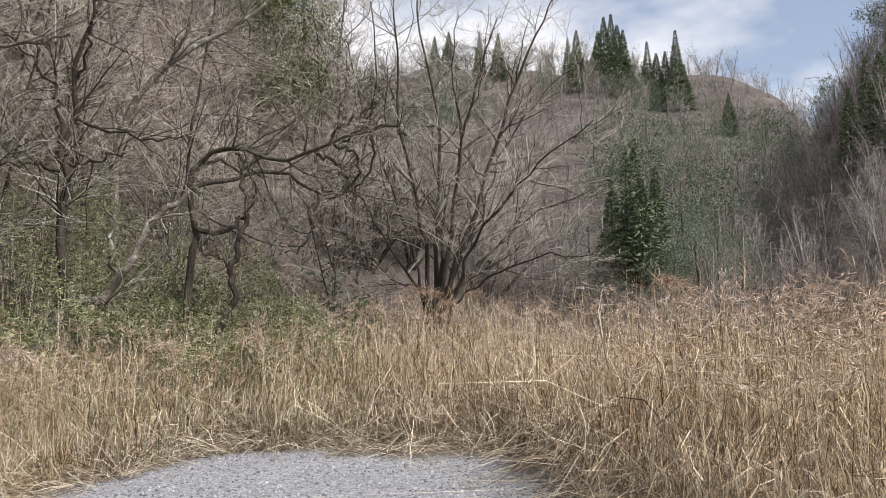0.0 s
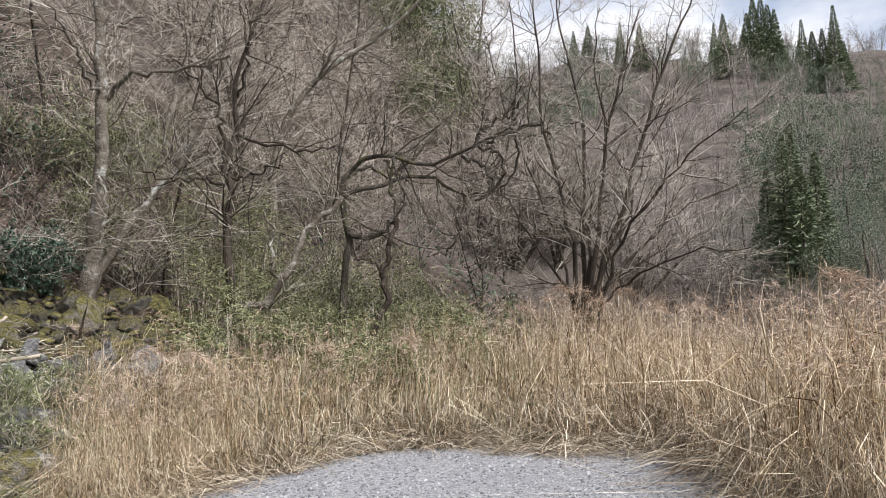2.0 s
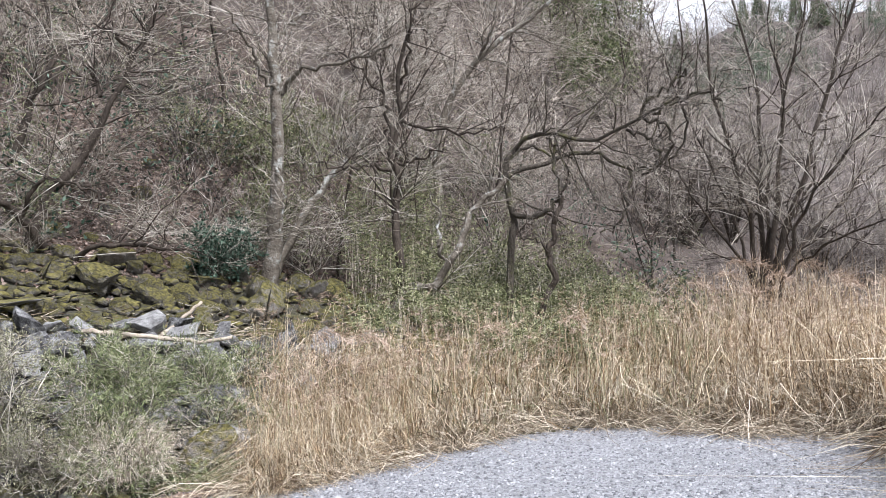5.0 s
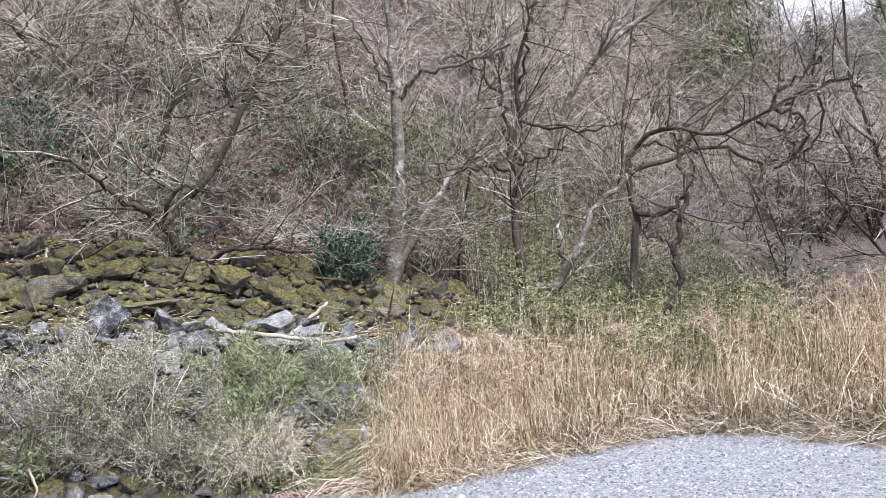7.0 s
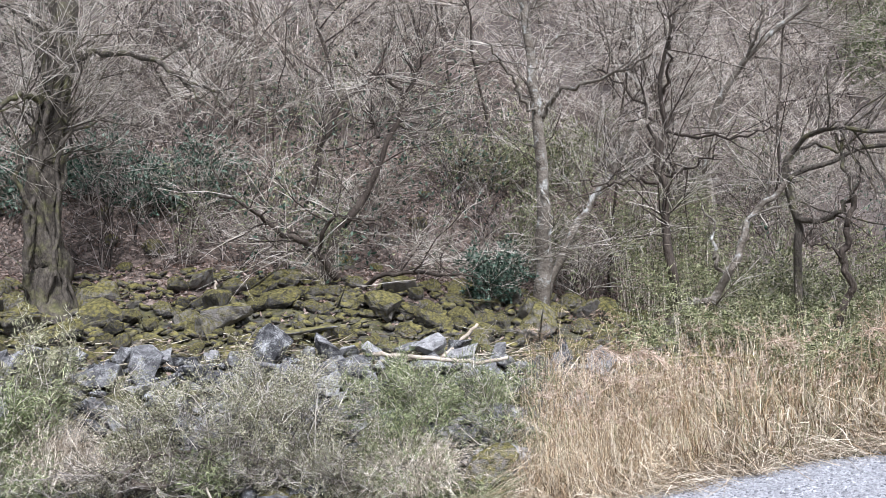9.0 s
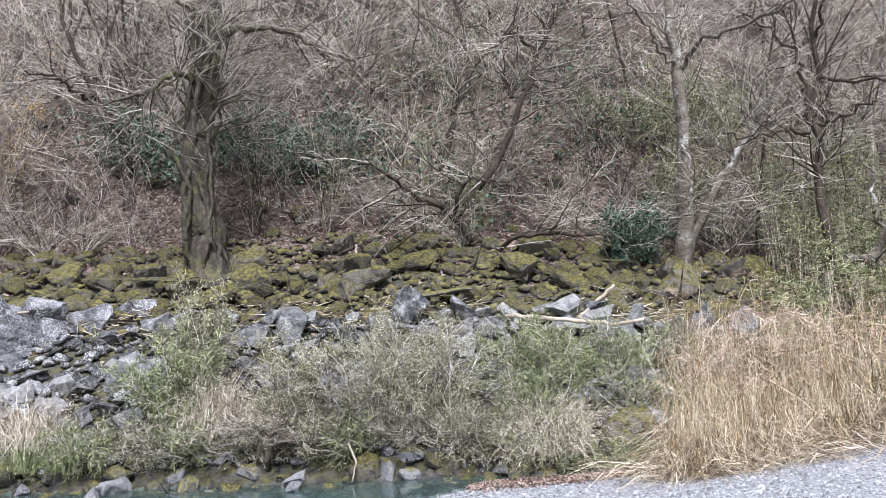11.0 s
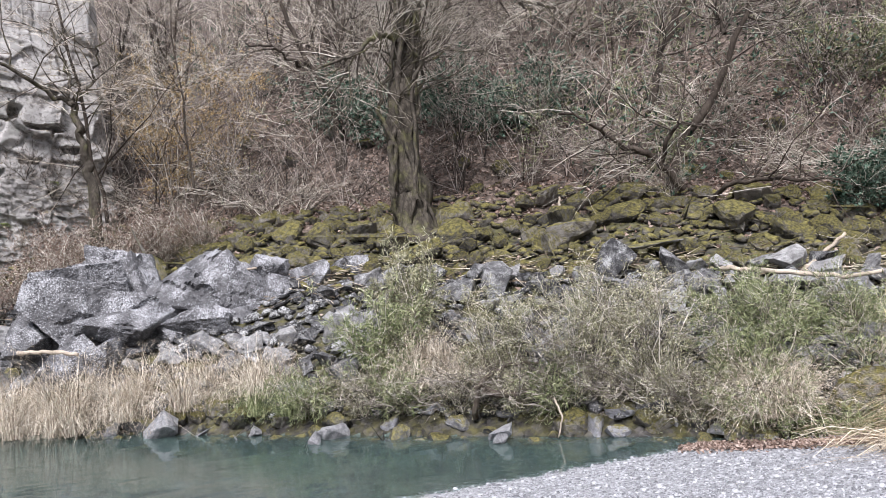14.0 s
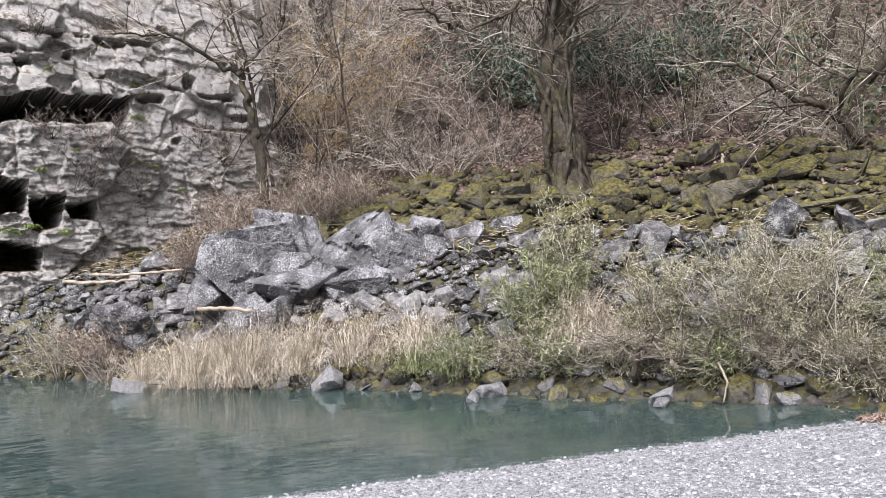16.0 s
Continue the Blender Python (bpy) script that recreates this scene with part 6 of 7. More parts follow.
def bamboo_grass():
    """The green thicket at the foot of the trees behind the reeds."""
    n = 80000
    az = 3 + 27 * rng.random(n) ** 0.9
    R = rng.uniform(12.5, 19, n)
    x, y = -R * np.sin(np.radians(az)), R * np.cos(np.radians(az))
    d, e = bank_d(x, y), bank_e(x, y)
    m = (d > 1.2) & (d < 8) & (vnoise(x * 0.6, y * 0.6, 81) > 0.3) & (rng.random(n) > ramp01(az, 23, 30))
    x, y = x[m], y[m]
    h = (1.25 + 1.3 * ramp01(d[m], 4.0, 7.0)) * (0.15 + vnoise(x * 0.7, y * 0.7, 83) + 0.35 * vnoise(x * 2, y * 2, 85))
    c = np.stack([x, y, ground_z(x, y) + h * np.sqrt(rng.random(len(x)))], -1)
    dirs = unit(rng.normal(size=c.shape) * np.array([1, 1, 0.5]) + np.array([0, 0, 0.05]))
    v, q = leaves(c, dirs, rng.uniform(0.08, 0.18, len(c)), 0.009, 0.3)
    tagged(part("bamboo_grass", mesh_of("bamboo_grass", v, q), M_bamboo_dark), "thicket of green dwarf bamboo below the trees", "bamboo", kind="stuff")
    k = 1800
    i = rng.integers(0, len(x), k)
    p0 = np.stack([x[i], y[i], ground_z(x[i], y[i])], -1)
    p1 = p0 + np.stack([rng.normal(size=k) * 0.25, rng.normal(size=k) * 0.25, h[i] * rng.uniform(0.8, 1.4, k)], -1)
    v, t = twigs3(p0, p1, np.full(k, 0.004))
    tagged(part("bamboo_stems", mesh_of("bamboo_stems", v, t), M_sedge), "thin dry canes among the dwarf bamboo", "bamboo", kind="stuff")


bamboo_grass()


def cane_brake():
    """Slender upright canes with narrow leaves along the foot of the slope."""
    n = 230
    d, e = rng.uniform(6.8, 11.5, n), rng.uniform(-4, 12, n)
    x, y = bank_xy(d, e)
    m = vnoise(x * 0.5, y * 0.5, 171) > 0.4
    x, y = x[m], y[m]
    n = len(x)
    p0 = np.stack([x, y, ground_z(x, y)], -1)
    top = p0 + np.stack([rng.normal(size=n) * 0.3, rng.normal(size=n) * 0.3, rng.uniform(1.2, 3.2, n)], -1)
    P = np.stack([p0, (p0 + top) / 2 + rng.normal(size=(n, 3)) * 0.06, top], 1)
    v, q = tubes(P, np.full((n, 1), 0.007) * np.array([[1, 0.8, 0.3]]), 3)
    tagged(part("canes", mesh_of("canes", v, q), M_twig), "slender upright pale canes at the foot of the slope", "bamboo", kind="stuff")
    k = 9000
    who, f = rng.integers(0, n, k), rng.uniform(0.25, 1, (k, 1))
    c = p0[who] * (1 - f) + top[who] * f + rng.normal(size=(k, 3)) * 0.14
    v, q = leaves(c, unit(rng.normal(size=c.shape) * np.array([1, 1, 0.6]) - np.array([0, 0, 0.3])), rng.uniform(0.1, 0.2, k), 0.011, 0.3)
    tagged(part("cane_leaves", mesh_of("cane_leaves", v, q), M_bamboo_leaf), "narrow green leaves on the canes", "bamboo", kind="stuff")


cane_brake()

for bx, by, rx, rz, n, mat, le, wi, lab in BUSHES:
    leafy_bush("bush", lab, bx, by, float(ground_z(bx, by)) - 0.1, rx, rz, int(n * 1.9), mat, le, wi)


def tussock(x, y, h, n, mat, label, spread=0.33, lean=0.5, name="grass_tussock"):
    x, y = (x - 0.33, y + 0.31) if x < -9 else (x, y)
    z = max(float(ground_z(x, y)), WATER + 0.02)
    a = rng.random(n) * 6.28
    out = np.stack([np.cos(a), np.sin(a), np.zeros(n)], -1)
    heart = rng.normal(size=(5, 3)) * np.array([1, 1, 0]) * spread * 0.75
    tall_heart = rng.uniform(0.55, 1.1, 5)
    who = rng.integers(0, 5, n)
    base = heart[who] + out * (rng.random(n) ** 0.6 * spread * 0.45)[:, None]
    t = np.linspace(0, 1, 6)[None, :, None]
    hh = (rng.uniform(0.35, 1.1, n) * tall_heart[who] * h * 1.35)[:, None, None]
    l = (np.abs(rng.normal(size=n)) * lean * 0.8 + 0.06)[:, None, None]
    fall = rng.uniform(0.2, 0.85, n)[:, None, None]
    skirt = (rng.random(n) < 0.4)[:, None, None]
    hh, l, fall = np.where(skirt, hh * 0.6, hh), np.where(skirt, l * 1.8 + 0.2, l), np.where(skirt, 0.95, fall)
    P = base[:, None] + out[:, None] * (l * hh * t ** 1.6) + np.array([0, 0, 1.0]) * hh * (t - fall * t ** 3.2)
    P += rng.normal(size=P.shape) * 0.045 * t
    v, q = ribbons(P, unit(np.cross(out, [0, 0, 1.0]) + rng.normal(size=(n, 3)) * 0.3), np.full((n, 1), 0.0028) * np.array([[0.9, 1, 1, 0.9, 0.7, 0.3]]))
    ob = tagged(empty(name, x, y, z), label, "grass", "shore tussocks")
    tuft = tagged(part("blade_tuft", mesh_of("blade_tuft", v, q), mat, ob), kind="stuff")
    tall = np.argsort(-hh[:, 0, 0])[: n // 2]
    c = np.repeat(P[tall, -1], 6, 0) + rng.normal(size=(len(tall) * 6, 3)) * 0.04
    v, q = leaves(c, unit(np.repeat(out[tall], 6, 0) * 0.7 + rng.normal(size=c.shape) * 0.5 - np.array([0, 0, 0.5])), rng.uniform(0.04, 0.09, len(c)), 0.0022)
    tagged(part("seed_spray", mesh_of("seed_spray", v, q), mat, tuft), kind="stuff")
    return ob


def overhang(x, y, height, reach):
    """A leafless shrub whose wands hang over the water."""
    z = float(ground_z(x, y))
    ob = tagged(empty("shrub", x, y, z), "leafless pinkish-brown shrub with wands hanging over the water", "shrub", "hanging shrubs")
    v, q, t = arch_arrays(height, reach)
    tagged(part("branchwork", mesh_of("branchwork", v, [q, t]), M_twig_dark, ob), kind="stuff")


for sx, sy, sh, sr in ((-10.2, 4.15, 0.45, 0.8), (-9.7, 4.75, 0.5, 0.9), (-9.3, 5.2, 0.55, 1.0), (-8.95, 5.55, 0.6, 1.0), (-8.6, 5.9, 0.6, 1.0), (-8.3, 6.25, 0.5, 0.9), (-7.9, 6.65, 0.5, 0.9), (-7.5, 7.05, 0.45, 0.8), (-9.1, 5.9, 0.9, 1.2), (-8.5, 6.5, 0.9, 1.2)):
    overhang(sx, sy, sh, sr)

for tx, ty, th, n, mat, lab in TUSSOCKS:
    tussock(tx, ty, th * (1.05 if tx < -11 else 0.9), int(n * 2.2), mat, lab)


def pampas_plume(x, y, top, size):
    """A tall reed stem with one drooping feathery plume."""
    z = float(ground_z(x, y))
    ob = tagged(empty("reed_plume", x, y, z), "tall reed with a drooping pinkish-brown plume", "reed", "tall plumes")
    h = top - z
    P = np.array([[[0, 0, -0.1], [0.03, 0.02, h * 0.5], [0.08, 0.02, h]]])
    v, q = tubes(P, np.array([[0.006, 0.005, 0.003]]), 5)
    stalk = part("stem", mesh_of("stem", v, q), M_reed, ob)
    n = 150
    t = rng.random((n, 1))
    c = np.array([0.08, 0.02, h]) + np.array([0.5, 0.12, 0.35]) * size * t + np.array([0, 0, -0.45]) * size * t * t
    v, q = leaves(c, unit(np.array([0.5, 0.1, -0.3]) + rng.normal(size=(n, 3)) * 0.45), rng.uniform(0.15, 0.32, n) * size, 0.004)
    tagged(part("plume", mesh_of("plume", v, q), M_reed_red, stalk, "feathery pinkish-brown plume"), kind="stuff")


for px, py, pz, ps in PLUMES:
    pampas_plume(px, py, pz, ps)


# ---- driftwood ----
def stick(label, pts, r0, r1, mat=M_driftwood, name="driftwood"):
    P = spline(pts, 16)
    P[1:-1] += rng.normal(size=P[1:-1].shape) * r0 * 0.3
    off = P[0].copy()
    v, q = tubes((P - off)[None], np.linspace(r0, r1, 16)[None], 8)
    n = len(v)
    caps = np.array([[n - 8 + i, n - 8 + i + 1, n - 1] for i in range(6)] + [[0, i + 1, i] for i in range(1, 7)])
    ob = part(name, mesh_of(name, v, [q, caps], True), mat)
    ob.matrix_basis = pose(*off)
    return tagged(ob, label, "driftwood", "driftwood")


for lab, r0, r1, pts in STICKS:
    stick(lab, pts, r0, r1, M_bark if lab.startswith(("dead branch", "crooked", "broken")) else M_driftwood)


# ---- the cliff ----
def facets(u, w, size_u, size_w, k, tilt, hang=0.72, crack=0.0):
    """Depth of a broken face: every jittered cell has its own set-back and slant, and cracks may part the cells."""
    a, b = u / size_u, w / size_w
    i0, j0 = np.floor(a), np.floor(b)
    best, second, depth = np.full(u.shape, 1e9), np.full(u.shape, 1e9), np.zeros(u.shape)
    for di in (-1, 0, 1):
        for dj in (-1, 0, 1):
            i, j = i0 + di, j0 + dj
            cu, cw = i + 0.1 + 0.8 * hash2(i, j, k), j + 0.1 + 0.8 * hash2(i, j, k + 1)
            r = np.maximum(np.abs(a - cu), np.abs(b - cw)) + 0.35 * (np.abs(a - cu) + np.abs(b - cw))
            val = hash2(i, j, k + 2) + tilt * ((hash2(i, j, k + 3) - 0.5) * (a - cu) + (hash2(i, j, k + 4) * 0.7 - hang) * (b - cw))
            m = r < best
            second = np.where(m, best, np.minimum(second, r))
            best, depth = np.where(m, r, best), np.where(m, val, depth)
    return depth - crack * (1 - ramp01(second - best, 0.02, 0.1))


def cliff_depth(u, w):
    """How far the face stands out at metres along it and height."""
    uu, ww = u + 0.16 * fbm(u * 0.8, w * 0.8, 5, 101) + 0.07 * fbm(u * 6, w * 6, 3, 181), w - 0.1 * u + 0.1 * fbm(u * 0.7, w * 0.9, 5, 105) + 0.06 * fbm(u * 5, w * 7, 3, 187)
    blocky = ramp01(w + 0.8 * fbm(u * 0.5, w * 0.7, 3, 111), 5.2, 5.8) * (1 - ramp01(w, 7.0, 7.6))
    bedded = 1 - ramp01(w + 1.2 * fbm(u * 0.6, w * 0.6, 3, 113), 4.3, 5.0)
    depth = 0.34 * facets(uu, ww, 1.7, 1.3, 3, 0.35, 0.4, 0.1) + 0.2 * facets(uu + 0.3 * ww, ww - 0.2 * uu, 1.0, 0.62, 9, 0.5, 0.4, 0.1) + 0.07 * facets(uu - 0.4 * ww, ww + 0.3 * uu, 0.37, 0.5, 57, 0.7, 0.3)
    depth += (0.035 + 0.3 * blocky * ramp01(u, 2.5, 4.5)) * facets(uu + 0.25 * ww, ww, 0.6, 0.36, 17, 0.9, 0.45)
    depth += (0.012 + 0.1 * bedded) * facets(uu, ww + 0.1 * u, 0.42, 0.12, 29, 0.8) * (0.3 + vnoise(u * 0.9, w * 0.9, 47))
    depth += (0.01 + 0.028 * bedded) * facets(uu + 0.2 * ww, ww + 0.1 * u, 0.2, 0.08, 41, 1.2, 0.45)
    # wedge-shaped hollows under ledges, deepest below the ledge
    for n, (cu, cw, su, sw, dep) in enumerate(CAVES):
        ragged = fbm(u * 2.2 + n, w * 0.9, 5, 121) * min(1.2, 0.16 / sw + 0.35)
        top = (w - cw) / sw + ragged + 0.3 * (uu - cu) / su * math.cos(n * 2.4)
        low = (w - cw) / sw + 1.1 * fbm(u * 3.1, w * 0.8 + n, 4, 127) * min(1.0, 0.2 / sw + 0.2)
        side = np.abs(uu - cu + 0.16 * fbm(w * 3.3, u * 0.8 + n, 4, 131)) / su + 0.2 * ramp01(-low, -0.3, 1.2)
        depth -= dep * (1 - ramp01(side, 0.96, 1.0)) * (top < 1) * ramp01(low, -1.0, -0.75) * (0.8 + 0.2 * ramp01(low, -0.8, 0.6))
    return depth - 0.12 * np.abs(w - 4.8) - 1.3 * np.clip(1.2 - u + 0.9 * fbm(u * 0.3, w * 0.5, 3, 141), 0, 9)


def on_cliff(u, w, out=0.0):
    d = float(cliff_depth(np.array([u]), np.array([w]))[0]) + out
    return CLIFF[0] + CLIFF[2] * u + CLIFF[4] * d, CLIFF[1] + CLIFF[3] * u + CLIFF[5] * d, w


def cliff():
    """A blocky rock face with ledges and undercut hollows, seen beyond the boulders."""
    us = np.concatenate([np.linspace(0.85, 8.6, 290), np.linspace(8.8, 24, 26)])
    ws = np.concatenate([np.linspace(-0.2, 1.2, 16), np.linspace(1.24, 8.2, 265), np.linspace(8.4, 20, 24)])
    nu, nw = len(us), len(ws)
    u, w = np.meshgrid(us, ws, indexing="ij")
    depth = cliff_depth(u, w)
    v = np.stack([CLIFF[0] + CLIFF[2] * u + CLIFF[4] * depth, CLIFF[1] + CLIFF[3] * u + CLIFF[5] * depth, w], -1).reshape(-1, 3)
    i, j = np.meshgrid(np.arange(nu - 1), np.arange(nw - 1), indexing="ij")
    q = np.stack([i * nw + j, (i + 1) * nw + j, (i + 1) * nw + j + 1, i * nw + j + 1], -1).reshape(-1, 4)
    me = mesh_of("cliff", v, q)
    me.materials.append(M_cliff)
    me.materials.append(M_wet_shade_rock)
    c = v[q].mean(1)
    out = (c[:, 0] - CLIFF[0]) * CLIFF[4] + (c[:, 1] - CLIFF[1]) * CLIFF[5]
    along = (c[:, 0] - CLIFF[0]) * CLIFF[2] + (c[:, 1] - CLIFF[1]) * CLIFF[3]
    # faces deep in the hollows take the dark rock: their shade is in the colour
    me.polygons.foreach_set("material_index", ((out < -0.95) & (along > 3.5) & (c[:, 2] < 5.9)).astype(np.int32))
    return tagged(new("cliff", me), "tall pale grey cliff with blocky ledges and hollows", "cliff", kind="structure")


# middle along the face, height, half width, half height, depth
CAVES = [(6.3, 5.25, 1.75, 0.33, 3.5), (7.35, 3.3, 0.42, 0.42, 3.0), (6.55, 2.9, 0.34, 0.38, 3.0), (5.8, 2.93, 0.34, 0.2, 2.0), (7.2, 1.9, 0.55, 0.3, 2.5), (4.15, 5.58, 0.32, 0.09, 0.6),
         (5.9, 6.5, 0.1, 0.1, 0.5), (5.0, 6.88, 0.4, 0.12, 0.5), (6.5, 7.0, 0.5, 0.08, 0.4), (3.2, 6.05, 0.16, 0.2, 0.5), (2.6, 5.68, 0.5, 0.08, 0.4), (5.6, 7.05, 0.2, 0.08, 0.4), (4.3, 7.0, 0.35, 0.14, 0.5), (6.9, 6.3, 0.2, 0.1, 0.5),
         (7.2, 6.6, 0.25, 0.08, 0.4), (5.3, 6.05, 0.18, 0.07, 0.35), (3.6, 4.6, 0.12, 0.08, 0.3), (2.3, 6.6, 0.14, 0.12, 0.4), (1.9, 5.2, 0.3, 0.07, 0.35), (4.7, 7.3, 0.15, 0.06, 0.3), (3.7, 7.35, 0.14, 0.07, 0.35), (2.9, 4.9, 0.25, 0.06, 0.3)]
# start, way along the face, way out of it
CLIFF = (-22.8, 2.8, 0.30, -0.955, 0.955, 0.30)
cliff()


def fern(u, w, size):
    """A tuft of arching green fronds rooted in a crack."""
    ob = tagged(empty("fern", *on_cliff(u, w, -0.02)), "small green fern tuft growing from a crack in the cliff", "fern", "ferns on the cliff")
    s = Soup()
    for _ in range(int(14 + 5 * size)):
        a, h = rng.normal() * 0.9, size * rng.uniform(0.6, 1.1)
        way = np.array([CLIFF[4] * math.cos(a) + CLIFF[2] * math.sin(a), CLIFF[5] * math.cos(a) + CLIFF[3] * math.sin(a), 0])
        t = np.linspace(0.1, 1, 9)[:, None]
        mid = way * h * t + np.array([0, 0, 1.0]) * h * (0.7 * t - 1.1 * t * t)
        side = unit(np.cross(way, [0, 0, 1.0]))
        d = np.tile(np.stack([side, -side]), (9, 1)) + way * 0.5
        s.add(*leaves(np.repeat(mid, 2, 0), unit(d), np.repeat(0.34 * h * (1.1 - t[:, 0]), 2), 0.035 * h + 0.004))
    tagged(part("fronds", s.mesh("fronds"), M_fern, ob), kind="stuff")


for fu, fw, fs in ((4.47, 5.15, 0.3), (4.43, 5.95, 0.24), (6.32, 6.15, 0.26), (4.68, 4.1, 0.24), (4.1, 3.95, 0.24), (6.65, 3.85, 0.2), (3.5, 3.4, 0.2), (5.9, 4.3, 0.16), (2.4, 4.4, 0.2), (6.9, 2.6, 0.3), (6.2, 2.45, 0.28), (7.3, 2.5, 0.34)):
    fern(fu, fw, fs)


def cliff_brush():
    """Wiry leafless shrubs that cling to the lower face."""
    for su, sw, h in ((5.4, 4.2, 0.8), (5.9, 3.9, 0.7), (5.0, 3.7, 0.8), (5.6, 3.4, 0.6), (6.4, 4.5, 0.6), (4.9, 4.6, 0.6), (4.5, 3.2, 0.6), (6.0, 3.2, 0.6), (5.1, 6.9, 0.6), (6.6, 6.8, 0.5), (3.0, 4.4, 0.7), (2.4, 4.0, 0.8), (1.9, 4.6, 0.8)):
        ob = tagged(empty("shrub", *on_cliff(su, sw, -0.03)), "wiry leafless shrub clinging to the cliff", "shrub", "shrubs on the cliff")
        v, q, t = shrub_arrays(h * 1.5, 0.9, 1.2)
        v = v + np.array([CLIFF[4], CLIFF[5], 0]) * (v[:, 2:3] * 0.55)
        tagged(part("branchwork", mesh_of("branchwork", v, [q, t]), M_brush, ob), kind="stuff")


cliff_brush()


# ---- far woods on the valley sides ----
def cedar_arrays(h, r, n=420):
    """A narrow conifer: drooping sprays in whorls round a tapering stem."""
    t = rng.random(n) ** 1.15
    a = rng.random(n) * 6.28
    rad = 1.15 * r * (1 - t) * rng.uniform(0.55, 1.1, n) + 0.05
    c = np.stack([np.cos(a) * rad * 0.62, np.sin(a) * rad * 0.62, h * (0.06 + 0.94 * t)], -1)
    d = unit(np.stack([np.cos(a), np.sin(a), rng.uniform(-0.2, 0.5, n)], -1) + rng.normal(size=(n, 3)) * 0.25)
    crown = leaves(c, d, rad * 0.5 + 0.12, 0.04 * rad + 0.025 + 0.02 * rng.random(n), 0.25)
    return crown, tubes(np.array([[[0, 0, -0.5], [0, 0, h * 0.5], [0, 0, h]]]), np.array([[0.014 * h, 0.008 * h, 0.002 * h]]), 5)


def crown_arrays(r, h, n=1050):
    v, q = leaf_clump(n, r, h * 0.42, 0.17, 0.075, 42, 0.4)
    s = Soup().add(v + np.array([0, 0, h * 0.6]), q)
    s.add(*tubes(np.array([[[0, 0, -0.5], [0.1, 0, h * 0.3], [0, 0.1, h * 0.7]]]), np.array([[0.2, 0.14, 0.05]]), 5))
    return s.arrays()


def far_bare_arrays(h, spread):
    """A distant bare tree: a few stems that fan out into a round, hazy crown of twigs."""
    lines = []
    for k in range(6):
        a, out = rng.random() * 6.28, spread * rng.uniform(0.15, 0.85)
        lines.append((0.007 * h, 0.003 * h, [(0, 0, -0.5), (out * 0.3 * math.cos(a), out * 0.3 * math.sin(a), h * 0.35), (out * math.cos(a), out * math.sin(a), h * rng.uniform(0.75, 1.0))]))
    P, R = limb_lines(lines, 4, 0.05)
    s = Soup().add(*tubes(P, R, 3))
    b1, _ = sprout(P, R, 50, spread * 0.25, spread * 0.6, 2, (30, 80), 0.1, tmin=0.2)
    v, t = twigs3(b1[:, 0], b1[:, 1], np.full(50, 0.02))
    s.add(v, None, t)
    b2, _ = sprout(b1, np.full((50, 2), 0.02), 170, spread * 0.12, spread * 0.36, 2, (25, 75), 0.05)
    v, t = twigs3(b2[:, 0], b2[:, 1], np.full(170, 0.015))
    s.add(v, None, t)
    return s.arrays()


def far_spots(n, lo, hi, az0, az1):
    az, R = rng.uniform(az0, az1, n), lo + (hi - lo) * rng.random(n) ** 0.8
    x, y = -R * np.sin(np.radians(az)), R * np.cos(np.radians(az))
    return x, y, np.stack([x, y, ground_z(x, y) - 0.3], -1), az, R


def valley_brush():
    """Leafless shrubs on the flat ground between the reeds and the far slopes."""
    kinds, s = [arch_arrays(h, f) for h, f in ((1.5, 2.2), (2.1, 2.4))], Soup()
    x, y, p, az, R = far_spots(100, 20, 50, -34, 9)
    keep = (bank_e(x, y) > 16) & (np.hypot(x + 0.6, y - 18) > 2.0)
    p = p[keep] + np.array([0, 0, 0.25])
    k = rng.integers(0, 2, len(p))
    for i in range(2):
        scatter(kinds[i], p[k == i], rng.random((k == i).sum()) * 6.28, rng.uniform(0.7, 1.4, (k == i).sum()), s, 0.15)
    tagged(part("valley_brush", s.mesh("valley_brush"), M_twig_valley), "leafless brown brush on the valley floor", "brush", kind="stuff")


valley_brush()


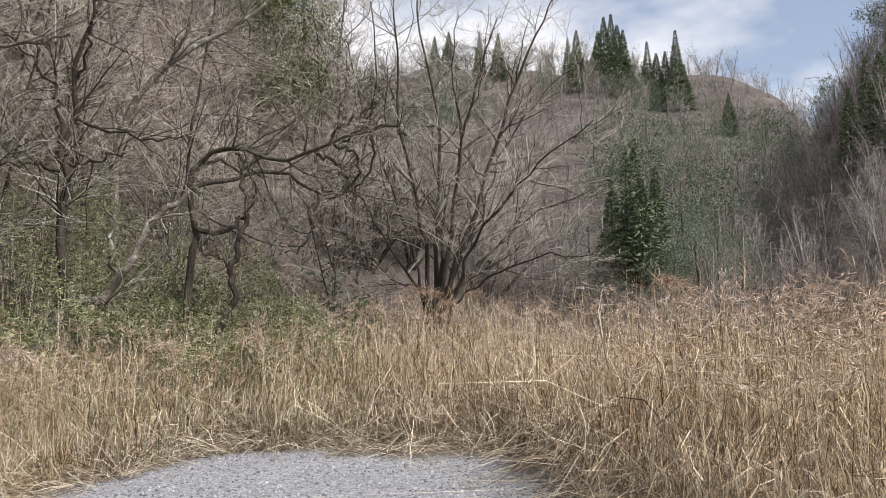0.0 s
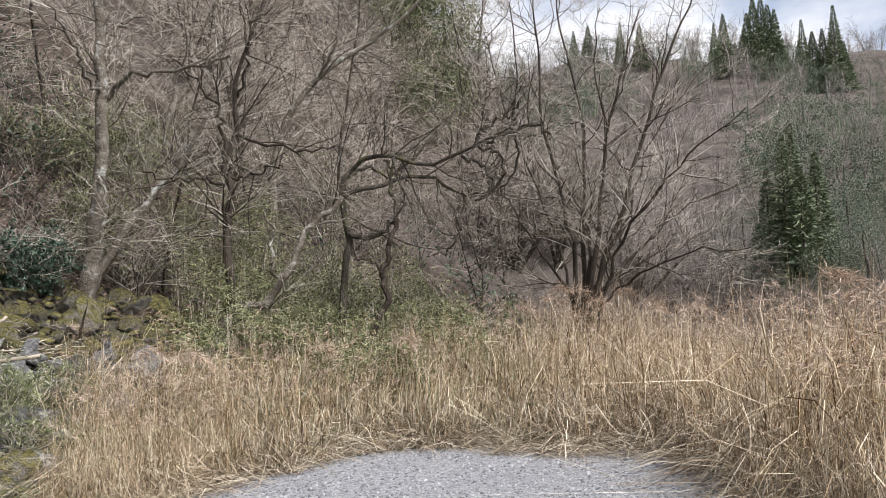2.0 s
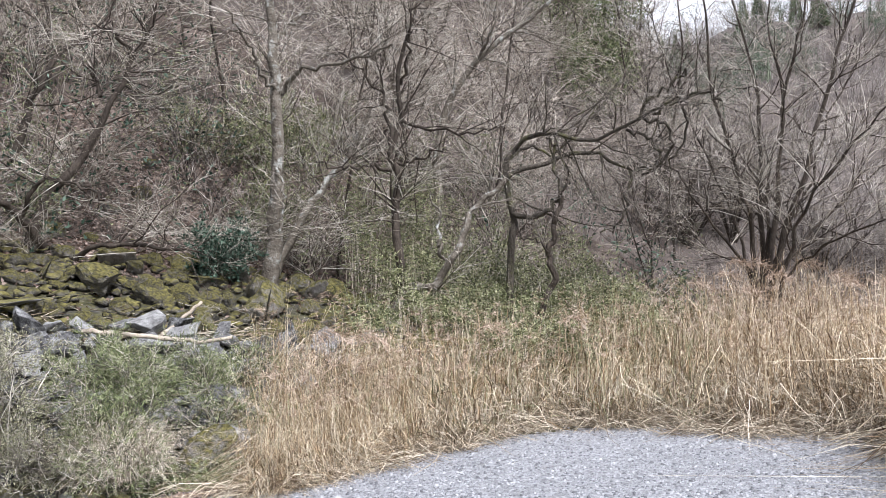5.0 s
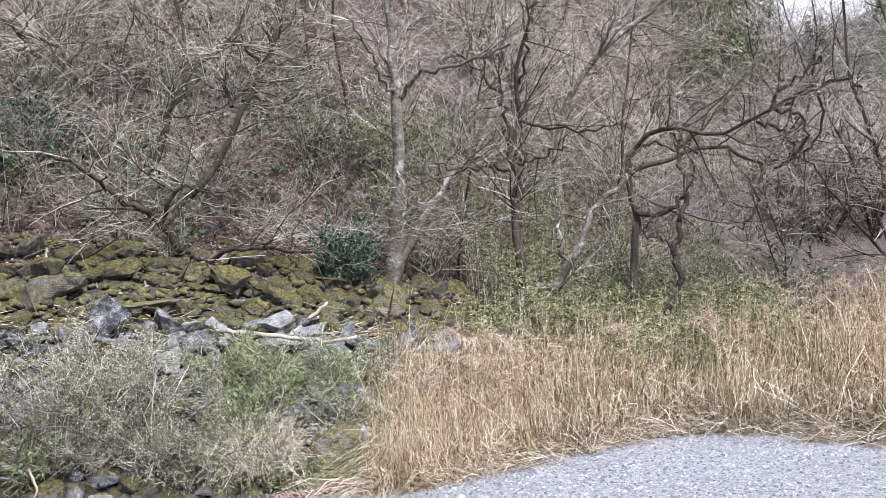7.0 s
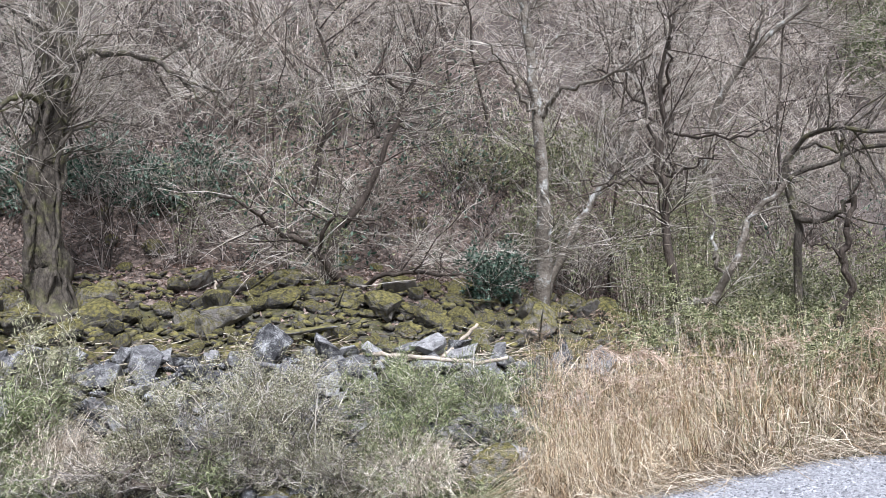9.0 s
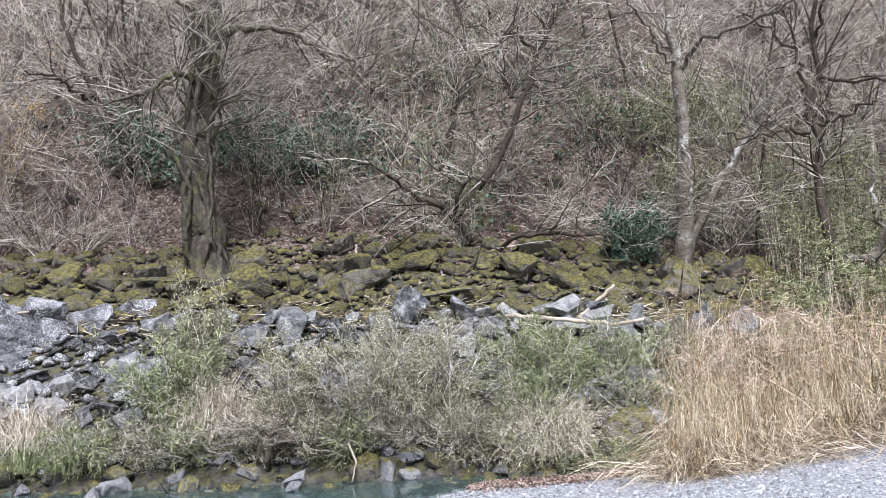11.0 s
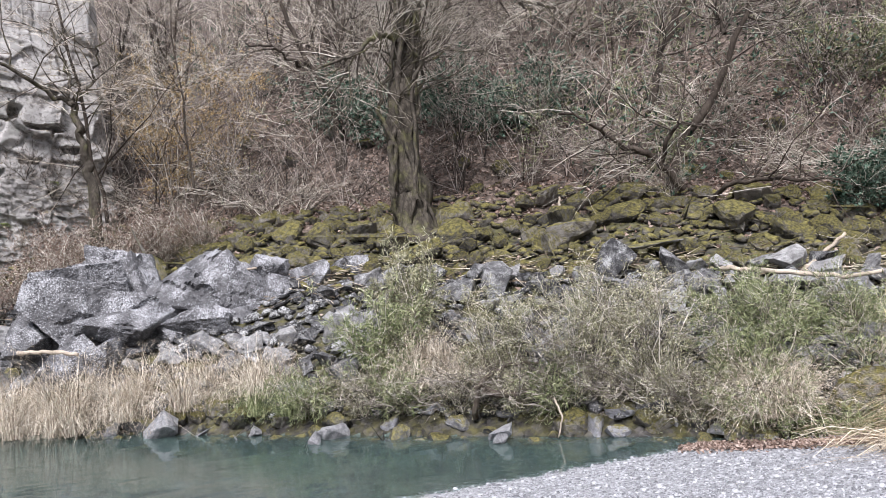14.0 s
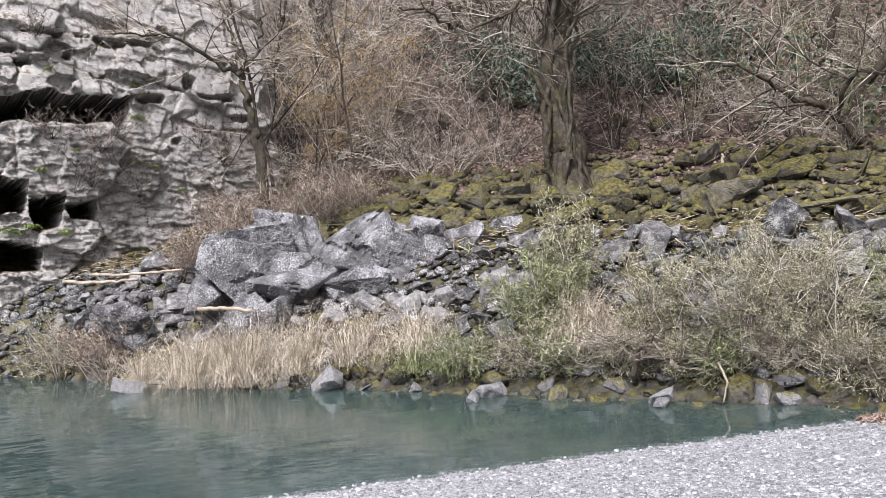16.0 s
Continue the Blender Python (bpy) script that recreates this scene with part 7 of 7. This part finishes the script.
def far_woods():
    bare = [far_bare_arrays(h, sp) for h, sp in ((6.5, 3.4), (6, 3.6), (7.5, 3.4))]
    s = Soup()
    x, y, p, az, R = far_spots(430, 40, 200, -34, 10)
    m = (bank_e(x, y) > 24) & ~((R > 60) & (vnoise(x * 0.035, y * 0.035, 131) > 0.56) & (rng.random(len(x)) < 0.8)) & ~((az > -17.5) & (az < -9.5) & (R < 75)) & ~((az < -15) & (R < 58))
    p, az = p[m], az[m]
    ridge = np.concatenate([far_spots(150, 160, 205, -25, 8)[2], far_spots(90, 95, 140, -34, -22)[2], far_spots(60, 190, 235, -22, -10)[2]])
    slope = far_spots(110, 60, 120, -34, -23)[2]
    p = np.concatenate([p, ridge, slope])
    k = rng.integers(0, 3, len(p))
    for i in range(3):
        scatter(bare[i], p[k == i], rng.random((k == i).sum()) * 6.28, rng.uniform(0.7, 1.25, (k == i).sum()), s, 0.06)
    tagged(part("bare_woods", s.mesh("bare_woods"), M_twig_far), "leafless grey-brown woods on the valley sides", "woods", kind="stuff")
    crowns = [crown_arrays(r, h) for r, h in ((2.6, 6), (3.2, 6.5), (2.2, 5))]
    s = Soup()
    x, y, p, az, R = far_spots(430, 66, 190, -34, 10)
    m = ((vnoise(x * 0.035, y * 0.035, 131) > 0.54) | ((az < -10.5) & (az > -20.5) & (R > 74) & (R < 150))) & (bank_e(x, y) > 25) & ((az > -24) | (rng.random(len(x)) < 0.25))
    p = p[m]
    k = rng.integers(0, 3, len(p))
    for i in range(3):
        scatter(crowns[i], p[k == i], rng.random((k == i).sum()) * 6.28, rng.uniform(0.7, 1.4, (k == i).sum()), s, 0.05)
    tagged(part("evergreen_woods", s.mesh("evergreen_woods"), M_far_leaf), "dark evergreen broadleaf woods on the valley side", "woods", kind="stuff")


far_woods()


def cedars():
    kinds = []
    for n, (az, R, size) in enumerate(CEDARS):
        x, y = -R * math.sin(radians(az)), R * math.cos(radians(az))
        m = pose(x, y, float(ground_z(x, y)) - 0.2, 0, 0, rng.random() * 360) @ Matrix.Scale(size, 4)
        if n < 3:
            crown, stem = cedar_arrays(*((9, 1.5), (10, 1.3), (8, 1.6))[n], 2200)
            tree = tagged(empty("cedar_tree"), "dark green pointed cedar on the valley side", "tree", "cedars")
            part("trunk", mesh_of("trunk", *stem, True), M_bark, tree)
            part("crown", mesh_of("crown", *crown), M_conifer, tree)
            kinds.append(tree)
            tree.matrix_basis = m
        else:
            copy_thing(kinds[n % 3], m).matrix_basis = m


cedars()


def dome_tree_arrays(h, spread):
    """A round-crowned bare tree: stems that part near the ground and sweep up and out, and the twigs that carry them on."""
    n = 15
    a, lean = rng.random(n) * 6.28, np.sqrt(rng.random(n)) * 1.15
    t = np.linspace(0, 1, 8)[None]
    out = spread * np.sin(lean)[:, None] * t ** 1.15
    up = h * (0.25 + 0.75 * np.cos(lean))[:, None] * (1.15 * t - 0.15 * t * t)
    P = np.stack([np.cos(a)[:, None] * out, np.sin(a)[:, None] * out, up], -1) + rng.normal(size=(n, 8, 3)) * 0.05 * t[..., None]
    R = np.full((n, 1), 0.011 * h) * np.linspace(1, 0.2, 8)[None]
    b1 = sprout(P, R, 170, spread * 0.22, spread * 0.55, 4, (25, 70), 0.06, tmin=0.2, wander=0.2, rmin=0.01)
    wood = Soup().add(*tubes(P, R, 5)).add(*tubes(*b1, 3)).arrays()
    s = Soup()
    b2 = sprout(*b1, 850, spread * 0.12, spread * 0.3, 3, (25, 70), 0.02, wander=0.2, rmin=0.007)
    s.add(*tubes(*b2, 3))
    v, k = spikes(*b2, 2600, spread * 0.07, spread * 0.18, angle=(25, 70), up=0.0, r=0.006)
    s.add(v, None, k)
    return wood, s.arrays()


def valley_trees():
    """Single bare trees and evergreens that stand clear on the near valley sides."""
    kinds = []
    for i, (az, R, size) in enumerate(VALLEY_TREES):
        x, y = -R * math.sin(radians(az)), R * math.cos(radians(az))
        m = pose(x, y, float(ground_z(x, y)) - 0.3, 0, 0, rng.random() * 360) @ Matrix.Scale(size, 4)
        if i < 3:
            wood, rest = dome_tree_arrays(4.2 + 0.3 * i, 3.2)
            tree = tagged(empty("bare_tree"), "round-crowned leafless tree on the valley floor", "tree", "bare trees in the valley")
            stem = part("trunk", mesh_of("trunk", wood[0], wood[1], True), M_bark_dark, tree)
            tagged(part("branchwork", mesh_of("branchwork", rest[0], [rest[1], rest[2]]), M_twig_valley, stem, "fine brown branches"), kind="stuff")
            kinds.append(tree)
            tree.matrix_basis = m
        else:
            copy_thing(kinds[i % 3], m).matrix_basis = m
    for az, R, r, h in EVERGREENS:
        x, y = -R * math.sin(radians(az)), R * math.cos(radians(az))
        tree = tagged(empty("evergreen_tree", x, y, float(ground_z(x, y)) - 0.3), "dense evergreen tree on the shoulder of the slope", "tree", "evergreen trees")
        P, RR = limb_lines([(0.16, 0.05, [(0, 0, 0), (0.1, 0, h * 0.4), (0, 0.1, h * 0.9)])], 8)
        v, q = tubes(P, RR, 6)
        part("trunk", mesh_of("trunk", v, q, True), M_bark_dark, tree)
        v, q = leaf_clump(6500, r, h * 0.4, 0.11, 0.032, 26, 0.3)
        part("crown", mesh_of("crown", v + np.array([0, 0, h * 0.62]), q), M_broad_leaf if az > 0 else M_far_leaf, tree)


valley_trees()
